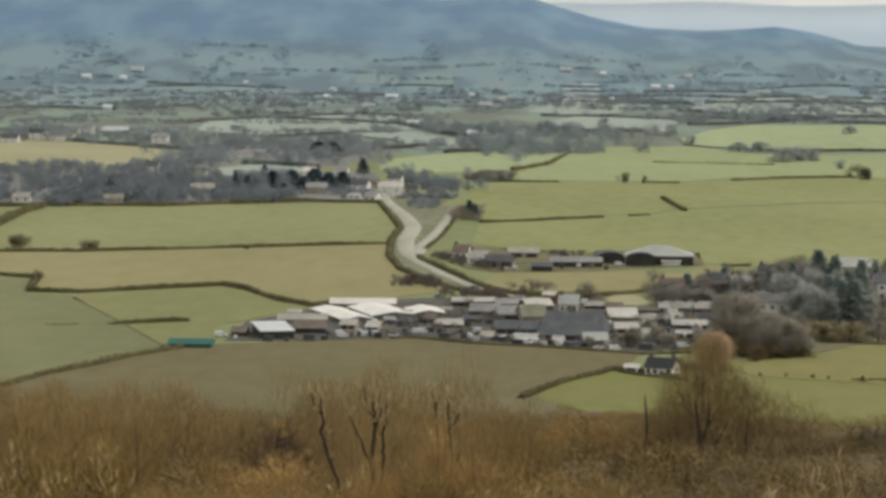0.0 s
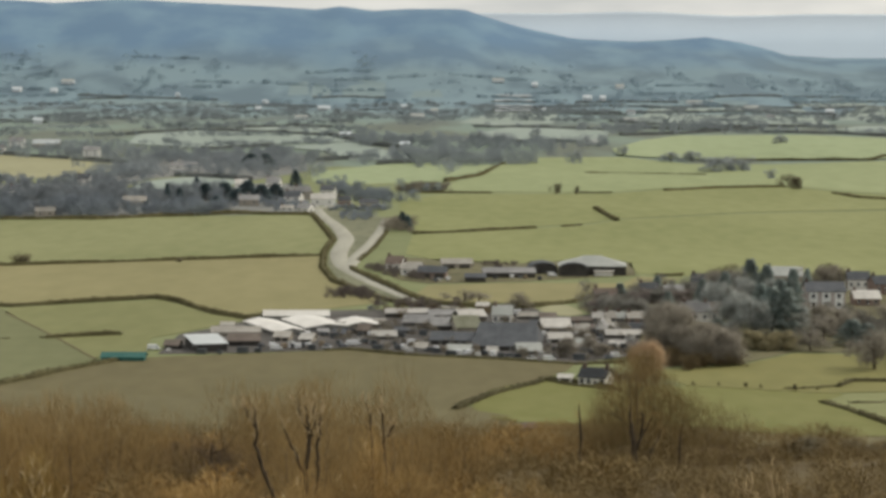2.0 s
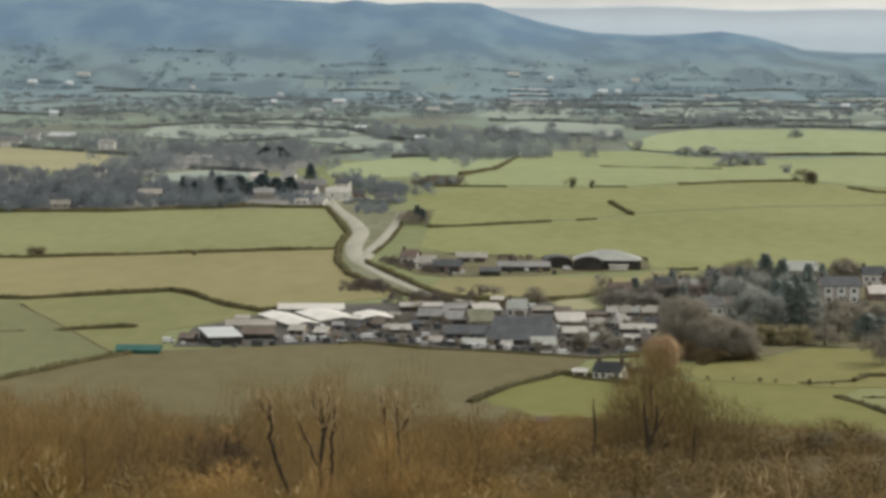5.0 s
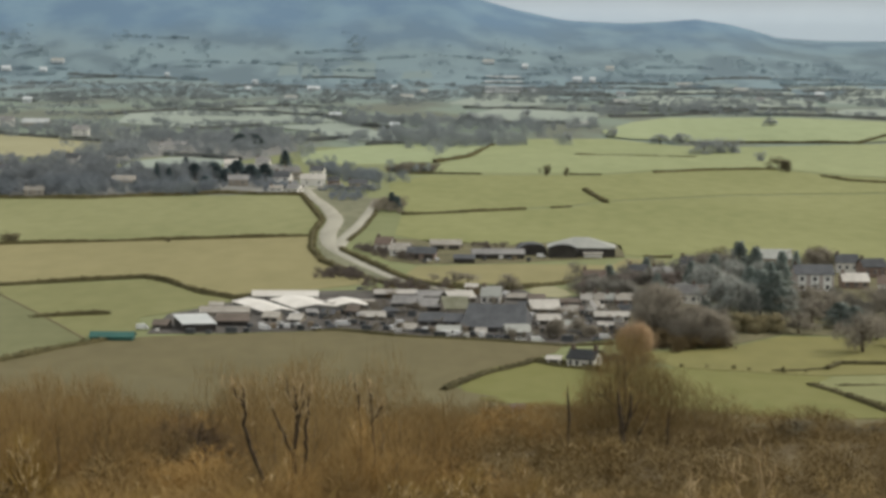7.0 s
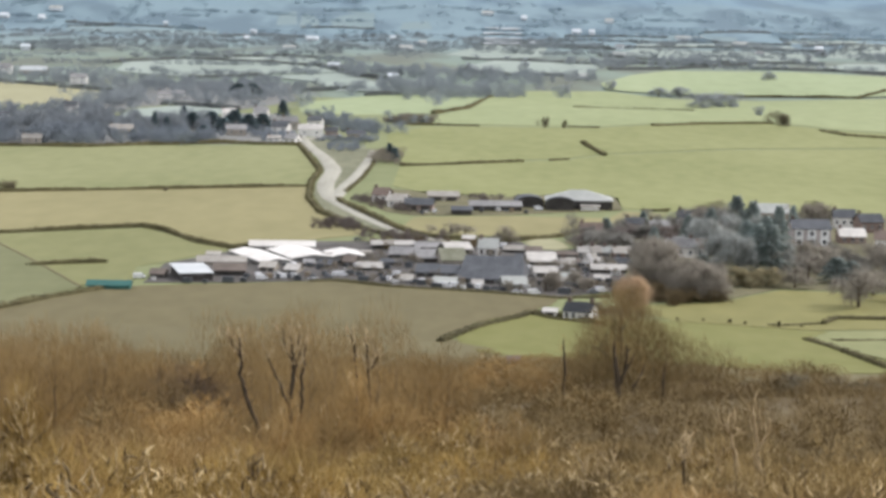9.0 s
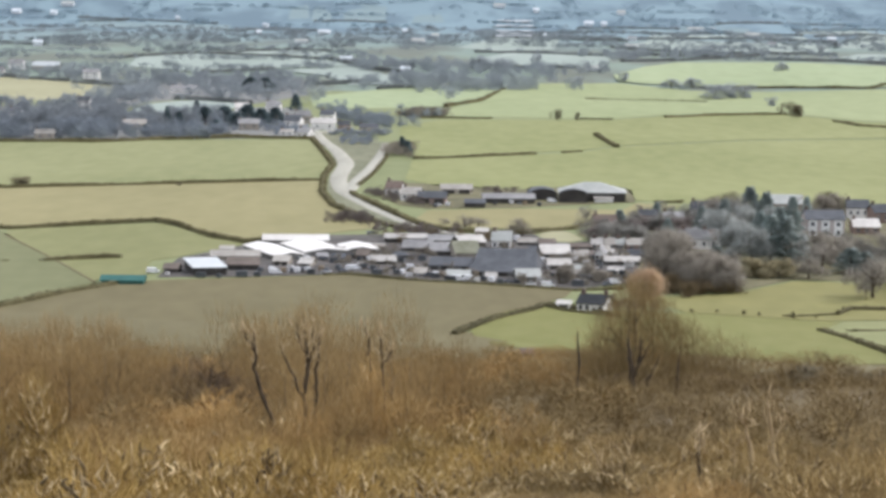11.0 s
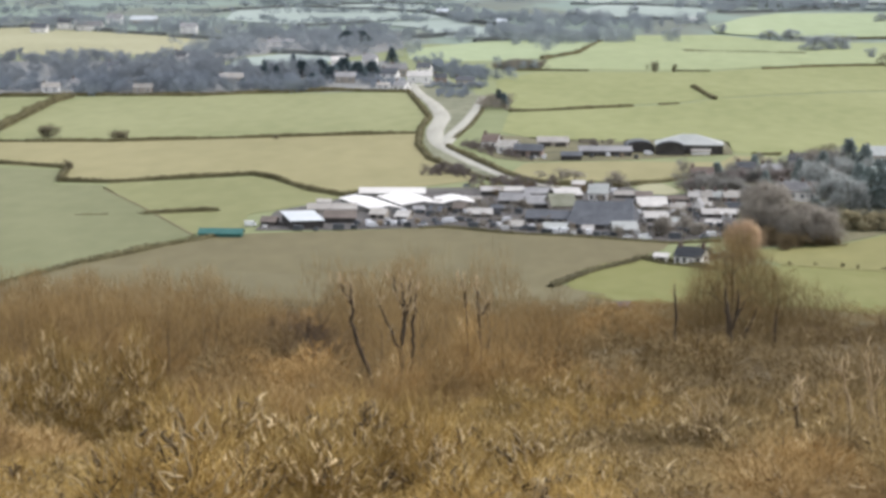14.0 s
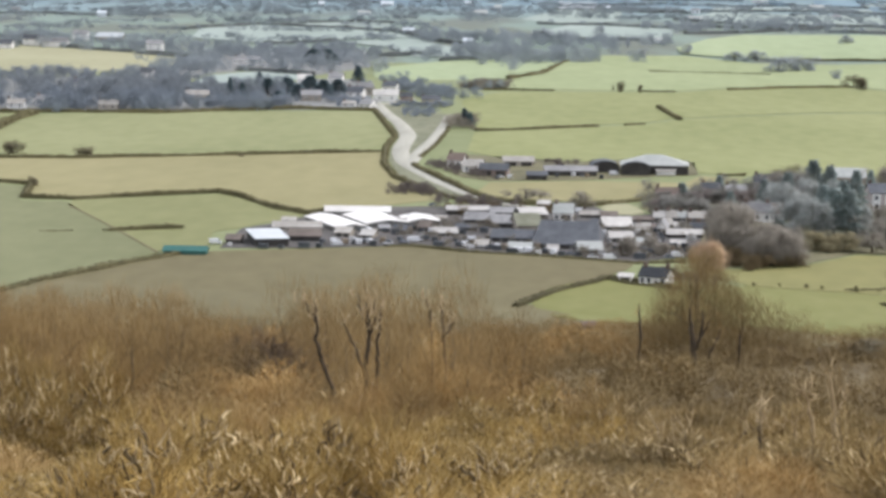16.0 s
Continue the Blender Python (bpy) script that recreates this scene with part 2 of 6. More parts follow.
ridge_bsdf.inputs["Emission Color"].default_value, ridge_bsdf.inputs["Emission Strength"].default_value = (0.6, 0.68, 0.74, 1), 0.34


# ---- scale ----
EYE = np.array([0.0, 0.0, 75.0])
SIZE = 1.7  # the plan below is drawn small, with the viewpoint as its fixed point; at_true_size() brings it to metres


def enlarged(y):
    """How much the plan grows at the depth y: evenly as far as the village, less towards the hills."""
    y = np.maximum(y, 1.0)
    return np.where(y <= 1500, SIZE, (1500 * SIZE + (y - 1500) * 0.698) / y)


def at_true_size():
    shared = set()
    for ob in [o for o in scene.objects if o.parent is None and o.type in ("MESH", "EMPTY")]:
        if ob.type == "EMPTY":
            k = float(enlarged(ob.location.y))
            ob.location = EYE + (np.array(ob.location) - EYE) * k
            ob.scale = [v * k for v in ob.scale]
            continue
        for me in [o.data for o in (ob, *ob.children)]:
            co = np.empty(3 * len(me.vertices))
            me.vertices.foreach_get("co", co)
            co = co.reshape(-1, 3)
            co = EYE + (co - EYE) * enlarged(co[:, 1])[:, None]
            me.vertices.foreach_set("co", co.ravel())
            me.update()
            shared.add(me.materials[0])
    for m in shared:
        for node in m.node_tree.nodes:
            if node.type == "MAPPING" and m is not M["far_slope"]:
                node.inputs["Scale"].default_value = [v / SIZE for v in node.inputs["Scale"].default_value]


# ---- terrain height ----
HILL = ((-60, 75), (0, 74.0), (20, 66), (60, 57.5), (100, 50), (150, 41), (200, 34), (275, 25), (350, 12), (420, 3), (470, 0), (600, 0))
# elevation of the skyline, in thousandths of the distance, by the bearing's tangent
SKYLINE = ((-0.6, 20), (-0.25, 22), (-0.194, 22.3), (-0.174, 21), (-0.145, 23), (-0.12, 21.6), (-0.083, 20), (-0.06, 18.6), (-0.049, 20.1),
           (-0.036, 18.1), (-0.02, 19), (0.004, 19), (0.016, 15), (0.03, 11), (0.053, 6.2), (0.078, 5.2), (0.095, 6), (0.11, 7.2),
           (0.125, 5), (0.138, 1.8), (0.146, -0.7), (0.165, -1.7), (0.25, -1.7), (0.6, 3))


def along(table, v):
    for (a, p), (b, q) in zip(table, table[1:]):
        if v <= b:
            return p if v <= a else p + (q - p) * (v - a) / (b - a)
    return table[-1][1]


def height(x, y):
    """The ground's height: the hillside below the camera, the plain, and the hills behind it."""
    z = along(HILL, y)
    if y < 420:
        z += 1.2 * math.sin(x * 0.031 + y * 0.017) * min(1, max(0, y - 30) / 60) * min(1, (420 - y) / 120)
    if y > 3200:
        f = min(1, (y - 3200) / 1450)
        top = 75 + along(SKYLINE, x / y) * 4.65
        z += top * (0.35 * f + 0.65 * f * f * (3 - 2 * f)) if f < 1 else top - 0.12 * (y - 4650)
        z += 4.5 * math.sin(x * 0.011 + y * 0.004) * math.sin(y * 0.007 - x * 0.003) * min(1, (y - 3200) / 300) * (1 - f)
    return z


# ---- builders ----
def thing(name, x, y, turn=0, label="", category="", group="", z=None):
    ob = new(name)
    ob.matrix_world = pose(x, y, height(x, y) if z is None else z, 0, 0, turn)
    return tagged(ob, label, category, group)


def part(name, bm, mat, parent, label=""):
    me = bpy.data.meshes.new(name)
    bm.to_mesh(me)
    bm.free()
    me.materials.append(mat)
    ob = new(name, me)
    ob.parent = parent
    return tagged(ob, label)


def mesh_of(name, verts, faces, mat, smooth=False):
    """A mesh from arrays: verts (n, 3), faces (m, 3) or (m, 4)."""
    me = bpy.data.meshes.new(name)
    verts, faces = np.asarray(verts, float), np.asarray(faces, int)
    k = faces.shape[1]
    me.vertices.add(len(verts))
    me.vertices.foreach_set("co", verts.ravel())
    me.loops.add(faces.size)
    me.loops.foreach_set("vertex_index", faces.ravel().astype(np.int32))
    me.polygons.add(len(faces))
    me.polygons.foreach_set("loop_start", np.arange(0, faces.size, k, dtype=np.int32))
    me.update(calc_edges=True)
    me.validate()
    me.materials.append(mat)
    if smooth:
        me.polygons.foreach_set("use_smooth", np.ones(len(faces), bool))
    return me


def box(bm, x0, x1, y0, y1, z0, z1):
    v = [bm.verts.new(c) for c in ((x0, y0, z0), (x1, y0, z0), (x1, y1, z0), (x0, y1, z0), (x0, y0, z1), (x1, y0, z1), (x1, y1, z1), (x0, y1, z1))]
    for f in ((3, 2, 1, 0), (4, 5, 6, 7), (0, 1, 5, 4), (1, 2, 6, 5), (2, 3, 7, 6), (3, 0, 4, 7)):
        bm.faces.new([v[i] for i in f])
    return bm


def boxed(*sides):
    return box(bmesh.new(), *sides)


rng = np.random.default_rng(7)


def spikes(base, way, length, wide):
    """Three-sided tapering twigs from base along way; arrays in, verts and triangles out."""
    n = len(base)
    ref = np.where(np.abs(way[:, 2:3]) < 0.9, np.array([[0, 0, 1.0]]), np.array([[1.0, 0, 0]]))
    a = np.cross(way, ref)
    a /= np.linalg.norm(a, axis=1)[:, None]
    b = np.cross(way, a)
    verts = np.empty((n, 4, 3))
    for i in range(3):
        t = 2 * math.pi * i / 3
        verts[:, i] = base + (a * math.cos(t) + b * math.sin(t)) * wide[:, None]
    verts[:, 3] = base + way * length[:, None]
    o = np.arange(n)[:, None] * 4
    tris = np.concatenate([o + [0, 1, 3], o + [1, 2, 3], o + [2, 0, 3]])
    return verts.reshape(-1, 3), tris


def blades(base, way, length, wide):
    """Fine twigs, one narrow triangle each, turned at random about their own line."""
    n = len(base)
    side = np.cross(way, unit(rng.normal(size=(n, 3))))
    side = unit(side + 1e-6) * wide[:, None]
    verts = np.stack([base - side, base + side, base + way * length[:, None]], axis=1)
    return verts.reshape(-1, 3), np.arange(3 * n).reshape(n, 3)


def unit(v):
    return v / np.linalg.norm(v, axis=-1, keepdims=True)


def crown(n, wide, high, base, twig, thick, flow=0.8, hollow=0.1, ball=False, shape=spikes):
    """The twigs of a crown: an uneven ellipsoid of lobes from base up to high, twigs pointing out and up."""
    lobes = rng.integers(10, 16)
    centre = np.c_[rng.normal(0, 0.22 * wide, lobes), rng.normal(0, 0.22 * wide, lobes), base + (high - base) * rng.uniform(0.08, 0.7, lobes)]
    size = rng.uniform(0.4, 0.9, lobes)
    if ball:
        centre = np.array([0, 0, (base + high) / 2]) + rng.normal(0, 0.35, (lobes, 3))
        size[:] = rng.uniform(1.0, 1.4, lobes)
    pick = rng.integers(0, lobes, n)
    d = unit(rng.normal(size=(n, 3)))
    r = rng.uniform(hollow, 1, n) ** 0.6
    half = np.array([wide * 0.3, wide * 0.3, (high - base) * 0.3])
    p = centre[pick] + d * half * (size[pick] * r)[:, None]
    p[:, 2] = np.clip(p[:, 2], base * 0.6, high)
    way = unit(d + np.array([0, 0, flow]) + rng.normal(0, 0.35, (n, 3)))
    return shape(p, way, twig * rng.uniform(0.5, 1.2, n), thick * rng.uniform(0.6, 1.3, n))


def limb(path, radii, sides=6):
    """A tapered limb through the points of path: verts and quads as triangles."""
    path, verts, tris = np.asarray(path, float), [], []
    for i, (p, r) in enumerate(zip(path, radii)):
        w = unit(path[min(i + 1, len(path) - 1)] - path[max(i - 1, 0)])
        a = unit(np.cross(w, [0.3, 0.9, 0.1]))
        b = np.cross(w, a)
        for s in range(sides):
            t = 2 * math.pi * s / sides
            verts.append(p + (a * math.cos(t) + b * math.sin(t)) * r)
    for i in range(len(path) - 1):
        for s in range(sides):
            q, e = i * sides + s, i * sides + (s + 1) % sides
            tris += [(q, e, e + sides), (q, e + sides, q + sides)]
    return np.array(verts), np.array(tris)


def merge(bits):
    verts, tris, o = [], [], 0
    for v, t in bits:
        verts.append(v)
        tris.append(t + o)
        o += len(v)
    return np.concatenate(verts), np.concatenate(tris)


def limbs_of(high, wide, radius, forks=5, lean=0.06, start=0.3):
    """A trunk with forking limbs, as verts and triangles, and the limbs' ends."""
    wob = lambda s: rng.normal(0, s, 3)
    top = np.array([rng.normal(0, lean * high), rng.normal(0, lean * high), high * 0.86])
    trunk = [top * f + wob(0.012 * high) * (0 < f < 1) for f in (0, 0.15, 0.3, 0.45, 0.6, 0.8, 1)]
    bits, ends = [limb(trunk, radius * np.array([1.35, 1, 0.88, 0.74, 0.58, 0.36, 0.12]))], [trunk[-1]]
    for i in range(forks):
        f = start + (0.85 - start) * (i + rng.uniform(0, 0.8)) / forks
        p0 = top * f
        ang = i * 2.4 + rng.uniform(-0.5, 0.5)
        reach = wide * 0.5 * rng.uniform(0.5, 0.95) * (1.15 - 0.6 * f)
        p3 = p0 + np.array([math.cos(ang) * reach, math.sin(ang) * reach, reach * rng.uniform(0.7, 1.5)])
        p3[2] = min(p3[2], high * 0.97)
        p1, p2 = p0 + (p3 - p0) * 0.35 + wob(0.02 * high), p0 + (p3 - p0) * 0.7 + wob(0.03 * high)
        r = radius * (0.62 - 0.45 * f)
        bits.append(limb([p0, p1, p2, p3], r * np.array([1, 0.75, 0.5, 0.15]), 5))
        ends.append(p3)
        for _ in range(2):
            q0 = p1 + (p3 - p1) * rng.uniform(0.1, 0.7)
            q2 = q0 + unit(p3 - p0 + wob(0.5 * reach + 0.01)) * reach * rng.uniform(0.35, 0.6)
            bits.append(limb([q0, (q0 + q2) / 2 + wob(0.012 * high), q2], r * np.array([0.5, 0.35, 0.1]), 4))
            ends.append(q2)
    return merge(bits), ends


TREES = {}


def tree(kind, x, y, high, wide=None, label="", group="", category="tree", twigs=700, mat="wood", base=0.0, thick=0.085, turn=None, flow=0.8, bark="bark", variants=3, ball=False):
    """A tree of trunk and crown; alike trees share meshes."""
    key = (kind, mat, twigs, base, thick, flow, bark)
    pool = TREES.setdefault(key, [])
    if len(pool) < variants:
        (v, t), _ = limbs_of(10, 8, 0.26)
        c = crown(twigs, 8.4, 10.4, base * 10, 1.0 if ball else 1.5, thick, flow, 0.6 if ball else 0.1, ball)
        pool.append((mesh_of("trunk", v, t, M[bark], True), mesh_of("crown", *c, M[mat])))
        me = pool[-1]
    else:
        me = pool[int(rng.integers(0, len(pool)))]
    ob = thing(kind, x, y, rng.uniform(0, 360) if turn is None else turn, label, category, group)
    ob.scale = ((wide or high * 0.75) / 7.4,) * 2 + (high / 10.2,)
    for name, m in zip(("trunk", "crown"), me):
        new(name, m).parent = ob
    return ob


def conifer(x, y, high, wide, label="", group="", mat="conifer"):
    pool = TREES.setdefault(("conifer", mat), [])
    if len(pool) < 3:
        n = 900
        f = rng.uniform(0.04, 1, n) ** 0.8
        ang = rng.uniform(0, 2 * math.pi, n)
        r = (1.03 - f ** 1.5) * 2.3 * rng.uniform(0.25, 1.15, n) * (1 + 0.25 * np.sin(f * 31 + ang * 2)) + 0.1
        p = np.c_[np.cos(ang) * r, np.sin(ang) * r, 0.6 + f * 9.2]
        way = unit(np.c_[np.cos(ang), np.sin(ang), -0.15 + rng.normal(0, 0.4, n)])
        c = spikes(p, way, 0.9 * rng.uniform(0.6, 1.2, n), 0.22 * rng.uniform(0.7, 1.2, n))
        t = limb([(0, 0, 0), (0, 0, 4), (0, 0, 9.6)], [0.26, 0.18, 0.03])
        pool.append((mesh_of("trunk", *t, M["bark"], True), mesh_of("crown", *c, M[mat])))
    me = pool[int(rng.integers(0, len(pool)))]
    ob = thing("conifer_tree", x, y, rng.uniform(0, 360), label or "dark green conifer among bare village trees", "conifer", group)
    ob.scale = (wide / 5.0, wide / 5.0, high / 10.3)
    for name, m in zip(("trunk", "crown"), me):
        new(name, m).parent = ob
    return ob


HOUSES = []


def wood(name, line, spread, count, high, label, mat="wood", twigs=260, thick=0.11, base=0.02, wide=1.05):
    """A belt of woodland along a line, one object; trees of uneven height."""
    pts = np.array(line, float)
    seg = np.linalg.norm(np.diff(pts, axis=0), axis=1)
    run = np.concatenate([[0], np.cumsum(seg)])
    bits = []
    for _ in range(count):
        s = rng.uniform(0, run[-1])
        x, y = np.interp(s, run, pts[:, 0]) + rng.normal(0, spread * 0.3), np.interp(s, run, pts[:, 1]) + rng.normal(0, spread)
        if any(abs(x - a) < 6 and b - 45 < y < b + 3 for a, b in HOUSES):
            y += 55
        h = high * rng.uniform(0.6, 1.2)
        v, t = crown(int(2.6 * twigs), h * wide, h, h * base, h * 0.17, 0.85 * thick * h / 8, 1.1, 0.05, shape=blades)
        tv, tt = limb([(0, 0, 0), (0.1, 0, h * 0.4), (0, 0.1, h * 0.75)], [h * 0.026, h * 0.018, h * 0.006], 4)
        v, t = merge([(v, t), (tv, tt)])
        bits.append((v + [x, y, height(x, y)], t))
    ob = new(name, mesh_of(name, *merge(bits), M[mat]))
    return tagged(ob, label, "woodland", "", "stuff")


def hedge(line, high=1.8, wide=2.2, label="dark clipped winter hedge along a field edge", mat="hedge", gaps=0.0, name="hedge"):
    """A hedge of short twigs round an uneven core along a line."""
    high, wide = high * 0.62, wide * 0.8
    pts = np.array(line, float)
    seg = np.linalg.norm(np.diff(pts, axis=0), axis=1)
    run = np.concatenate([[0], np.cumsum(seg)])
    step = max(0.7, run[-1] / 400)
    s = np.arange(0, run[-1], step)
    x, y = np.interp(s, run, pts[:, 0]), np.interp(s, run, pts[:, 1])
    wave = 1 + 0.3 * np.sin(s * 0.13 + pts[0, 0]) * np.sin(s * 0.041 + 1) + rng.normal(0, 0.14, len(s))
    keep = np.sin(s * 0.07 + pts[0, 1]) > -1 + 2 * gaps
    x, y, s, wave = x[keep], y[keep], s[keep], wave[keep]
    k = 14
    n = len(x) * k
    g = np.array([height(a, b) for a, b in zip(x, y)])
    X, Y, G, W = (np.repeat(a, k) for a in (x, y, g, wave))
    d = rng.uniform(-1, 1, (n, 3))
    p = np.c_[X + d[:, 0] * (wide * 0.42 + 0.3 * step), Y + d[:, 1] * wide * 0.42, G + (0.45 + 0.42 * d[:, 2]) * high * W]
    way = unit(np.c_[d[:, :2] * 0.8 + rng.normal(0, 0.3, (n, 2)), np.abs(d[:, 2]) + 0.3])
    twigs = spikes(p, way, 0.42 * high * rng.uniform(0.5, 1.1, n), np.full(n, max(0.22, step * 0.3)))
    # the clipped body of the hedge
    side = np.c_[-np.gradient(y), np.gradient(x)] if len(x) > 1 else np.ones((1, 2))
    side = unit(side + 1e-9) * wide * 0.42
    ring = ((-1, -0.1), (-0.9, 0.62), (-0.35, 0.9), (0.35, 0.9), (0.9, 0.62), (1, -0.1))
    body = np.array([(x[i] + side[i, 0] * c, y[i] + side[i, 1] * c, g[i] + up * high * wave[i]) for i in range(len(x)) for c, up in ring])
    far = np.r_[np.hypot(np.diff(x), np.diff(y)) > 3 * step, True]
    tris = [(6 * i + c, 6 * i + c + 1, 6 * i + c + 7) for i in range(len(x)) if not far[i] for c in range(5)]
    tris += [(6 * i + c, 6 * i + c + 7, 6 * i + c + 6) for i in range(len(x)) if not far[i] for c in range(5)]
    ob = new(name, mesh_of(name, body, np.array(tris, int).reshape(-1, 3), M[mat], True))
    fringe = tagged(new("twig_fringe", mesh_of("twig_fringe", *twigs, M[mat])), kind="stuff")
    fringe.parent = ob
    return tagged(ob, label, "hedge")


def field(name, pts, mat, label):
    """A field: a low slab of turf or soil laid on the plain."""
    bm = bmesh.new()
    f = bm.faces.new([bm.verts.new((x, y, height(x, y) + 0.08)) for x, y in pts])
    f.normal_update()
    if f.normal.z < 0:
        f.normal_flip()
    edge = bmesh.ops.extrude_face_region(bm, geom=[f])
    bmesh.ops.translate(bm, verts=[v for v in edge["geom"] if isinstance(v, bmesh.types.BMVert)], vec=(0, 0, 0.06))
    bmesh.ops.triangulate(bm, faces=bm.faces[:])
    bmesh.ops.recalc_face_normals(bm, faces=bm.faces[:])
    me = bpy.data.meshes.new(name)
    bm.to_mesh(me)
    bm.free()
    me.materials.append(M[mat])
    return tagged(new(name, me), label, "field", "", "structure")


def building(name, at, w, d, high, rise, turn=0, wall="stone_wall", roof="slate", label="", category="house", windows=0, chimneys=0, doors=0, group="", open_front=False, lean=False, ridge="x", arch=False, hip=0.0, pane=0.38, broad=1.0):
    """A building on its base: walls with gables, a thick roof with eaves, windows, doors, chimneys. at: middle of its front."""
    x, y = at
    high *= 0.82
    a = radians(turn)
    if name == "village_house" and y > 950 and x < -95:
        HOUSES.append(at)
    ob = thing(name, x - math.sin(a) * d / 2, y + math.cos(a) * d / 2, turn, label, category, group)
    bm = bmesh.new()
    X, Y = w / 2, d / 2
    if lean:
        line = [(-1, high), (1, high + rise)]
    elif arch:
        line = [(-math.cos(math.pi * i / 8), high + rise * math.sin(math.pi * i / 8)) for i in range(9)]
    else:
        line = [(-1, high), (0, high + rise), (1, high)]
    prof = [(-Y, 0), (Y, 0)] + [(p * Y, q) for p, q in reversed(line)]
    if ridge == "y":
        prof = [(p * X / Y, q) for p, q in prof]
    ends = []
    for s in (-1, 1):
        ends.append([bm.verts.new((s * X * (1 - hip if hip and abs(p) < 0.01 else 1), p, q) if ridge == "x" else (p, s * Y, q)) for p, q in prof])
    n = len(prof)
    for e in ends:
        bm.faces.new(e)
    for i in range(n):
        bm.faces.new((ends[0][i], ends[0][(i + 1) % n], ends[1][(i + 1) % n], ends[1][i]))
    bmesh.ops.recalc_face_normals(bm, faces=bm.faces[:])
    part("wall", bm, M[wall], ob)
    # roof slabs with overhanging eaves
    o, th = 0.35, 0.18
    A, B = (X, Y) if ridge == "x" else (Y, X)
    bm = bmesh.new()
    edge = [[p * B, q] for p, q in line]
    for i, j in ((0, 1), (-1, -2)):
        g = (edge[j][1] - edge[i][1]) / (edge[j][0] - edge[i][0])
        step = -o if edge[j][0] > edge[i][0] else o
        edge[i] = [edge[i][0] + step, edge[i][1] + g * step]
    for (p0, q0), (p1, q1) in zip(edge, edge[1:]):
        vs = []
        for s in (-1, 1):
            for p, q in ((p0, q0 + 0.02), (p1, q1 + 0.02), (p1, q1 + th), (p0, q0 + th)):
                e = (A + o) * (1 - hip if hip and abs(p) < 0.01 else 1)
                vs.append(bm.verts.new((s * e, p, q) if ridge == "x" else (p, s * e, q)))
        for f in ((0, 1, 2, 3), (7, 6, 5, 4), (0, 4, 5, 1), (1, 5, 6, 2), (2, 6, 7, 3), (3, 7, 4, 0)):
            bm.faces.new([vs[i] for i in f])
    if arch:
        bmesh.ops.remove_doubles(bm, verts=bm.verts[:], dist=0.001)
    if hip:
        for s in (-1, 1):
            bm.faces.new([bm.verts.new(c) for c in ((s * (A + o), edge[0][0], edge[0][1] + th), (s * (A + o), edge[-1][0], edge[-1][1] + th), (s * (A + o) * (1 - hip), 0, high + rise + th))])
    bmesh.ops.recalc_face_normals(bm, faces=bm.faces[:])
    top = part("roof", bm, M[roof], ob)
    for i in range(chimneys):
        cx = (-1 if i == 0 else 1) * (A - 0.5)
        c = boxed(cx - 0.4, cx + 0.4, -0.4, 0.4, high + rise - 0.7, high + rise + 1.1) if ridge == "x" else boxed(-0.4, 0.4, cx - 0.4, cx + 0.4, high + rise - 0.7, high + rise + 1.1)
        part("chimney", c, M["tile"], top, "brick chimney stack")
    if windows:
        rows = 2 if high > 4.2 else 1
        for r in range(rows):
            zc = high * (0.3 + 0.45 * r) if rows == 2 else high * 0.55
            for i in range(windows):
                wx = -X + w * (i + 0.5) / windows
                if r == 0 and doors and i == windows // 2:
                    part("door", boxed(wx - 0.3, wx + 0.3, -Y - 0.04, -Y + 0.03, 0, min(1.21, high * 0.86)), M["dark_side"], ob, "dark panelled door")
                    continue
                win = part("window", boxed(wx - 0.45 * broad, wx + 0.45 * broad, -Y - 0.05, -Y + 0.05, zc - min(0.65, high * 0.3) * broad ** 0.6, zc + min(0.65, high * 0.3) * broad ** 0.6), M["frame_white"], ob, "white-framed window")
                part("pane", boxed(wx - pane, wx + pane, -Y - 0.07, -Y, zc - min(0.55, high * 0.25), zc + min(0.55, high * 0.25)), M["glass"], win)
        part("window", boxed(X - 0.05, X + 0.05, -0.5, 0.5, high * 0.5, high * 0.5 + min(1.1, high * 0.45)), M["glass"], ob, "small gable window")
    elif doors:
        # dark panels on the wall stand in for the shade inside open bays
        for i in range(doors):
            wx = -X + w * (i + 0.5) / doors
            part("door", boxed(wx - w / doors * 0.34, wx + w / doors * 0.34, -Y - 0.08, -Y + 0.02, 0.02, high * 0.82), M["dark_side"], ob, "dark panel for the shade in an open bay")
    return ob


# ---- the large structure ----
ys = [-60, -30, 0] + [20 * i for i in range(1, 25)] + [500, 600, 800, 1100, 1500, 2000, 2500, 3000] + [3200 + 50 * i for i in range(31)] + [4800, 4900]
us = [-0.62, -0.45] + [-0.3 + 0.005 * i for i in range(121)] + [0.45, 0.62]


def sheet(name, rows, mat, label):
    v = [(u * max(y, 260), y, height(u * max(y, 260), y)) for y in rows for u in us]
    n = len(us)
    f = [(r * n + c, r * n + c + 1, (r + 1) * n + c + 1, (r + 1) * n + c) for r in range(len(rows) - 1) for c in range(n - 1)]
    return tagged(new(name, mesh_of(name, v, f, M[mat], True)), label, "ground", "", "structure")


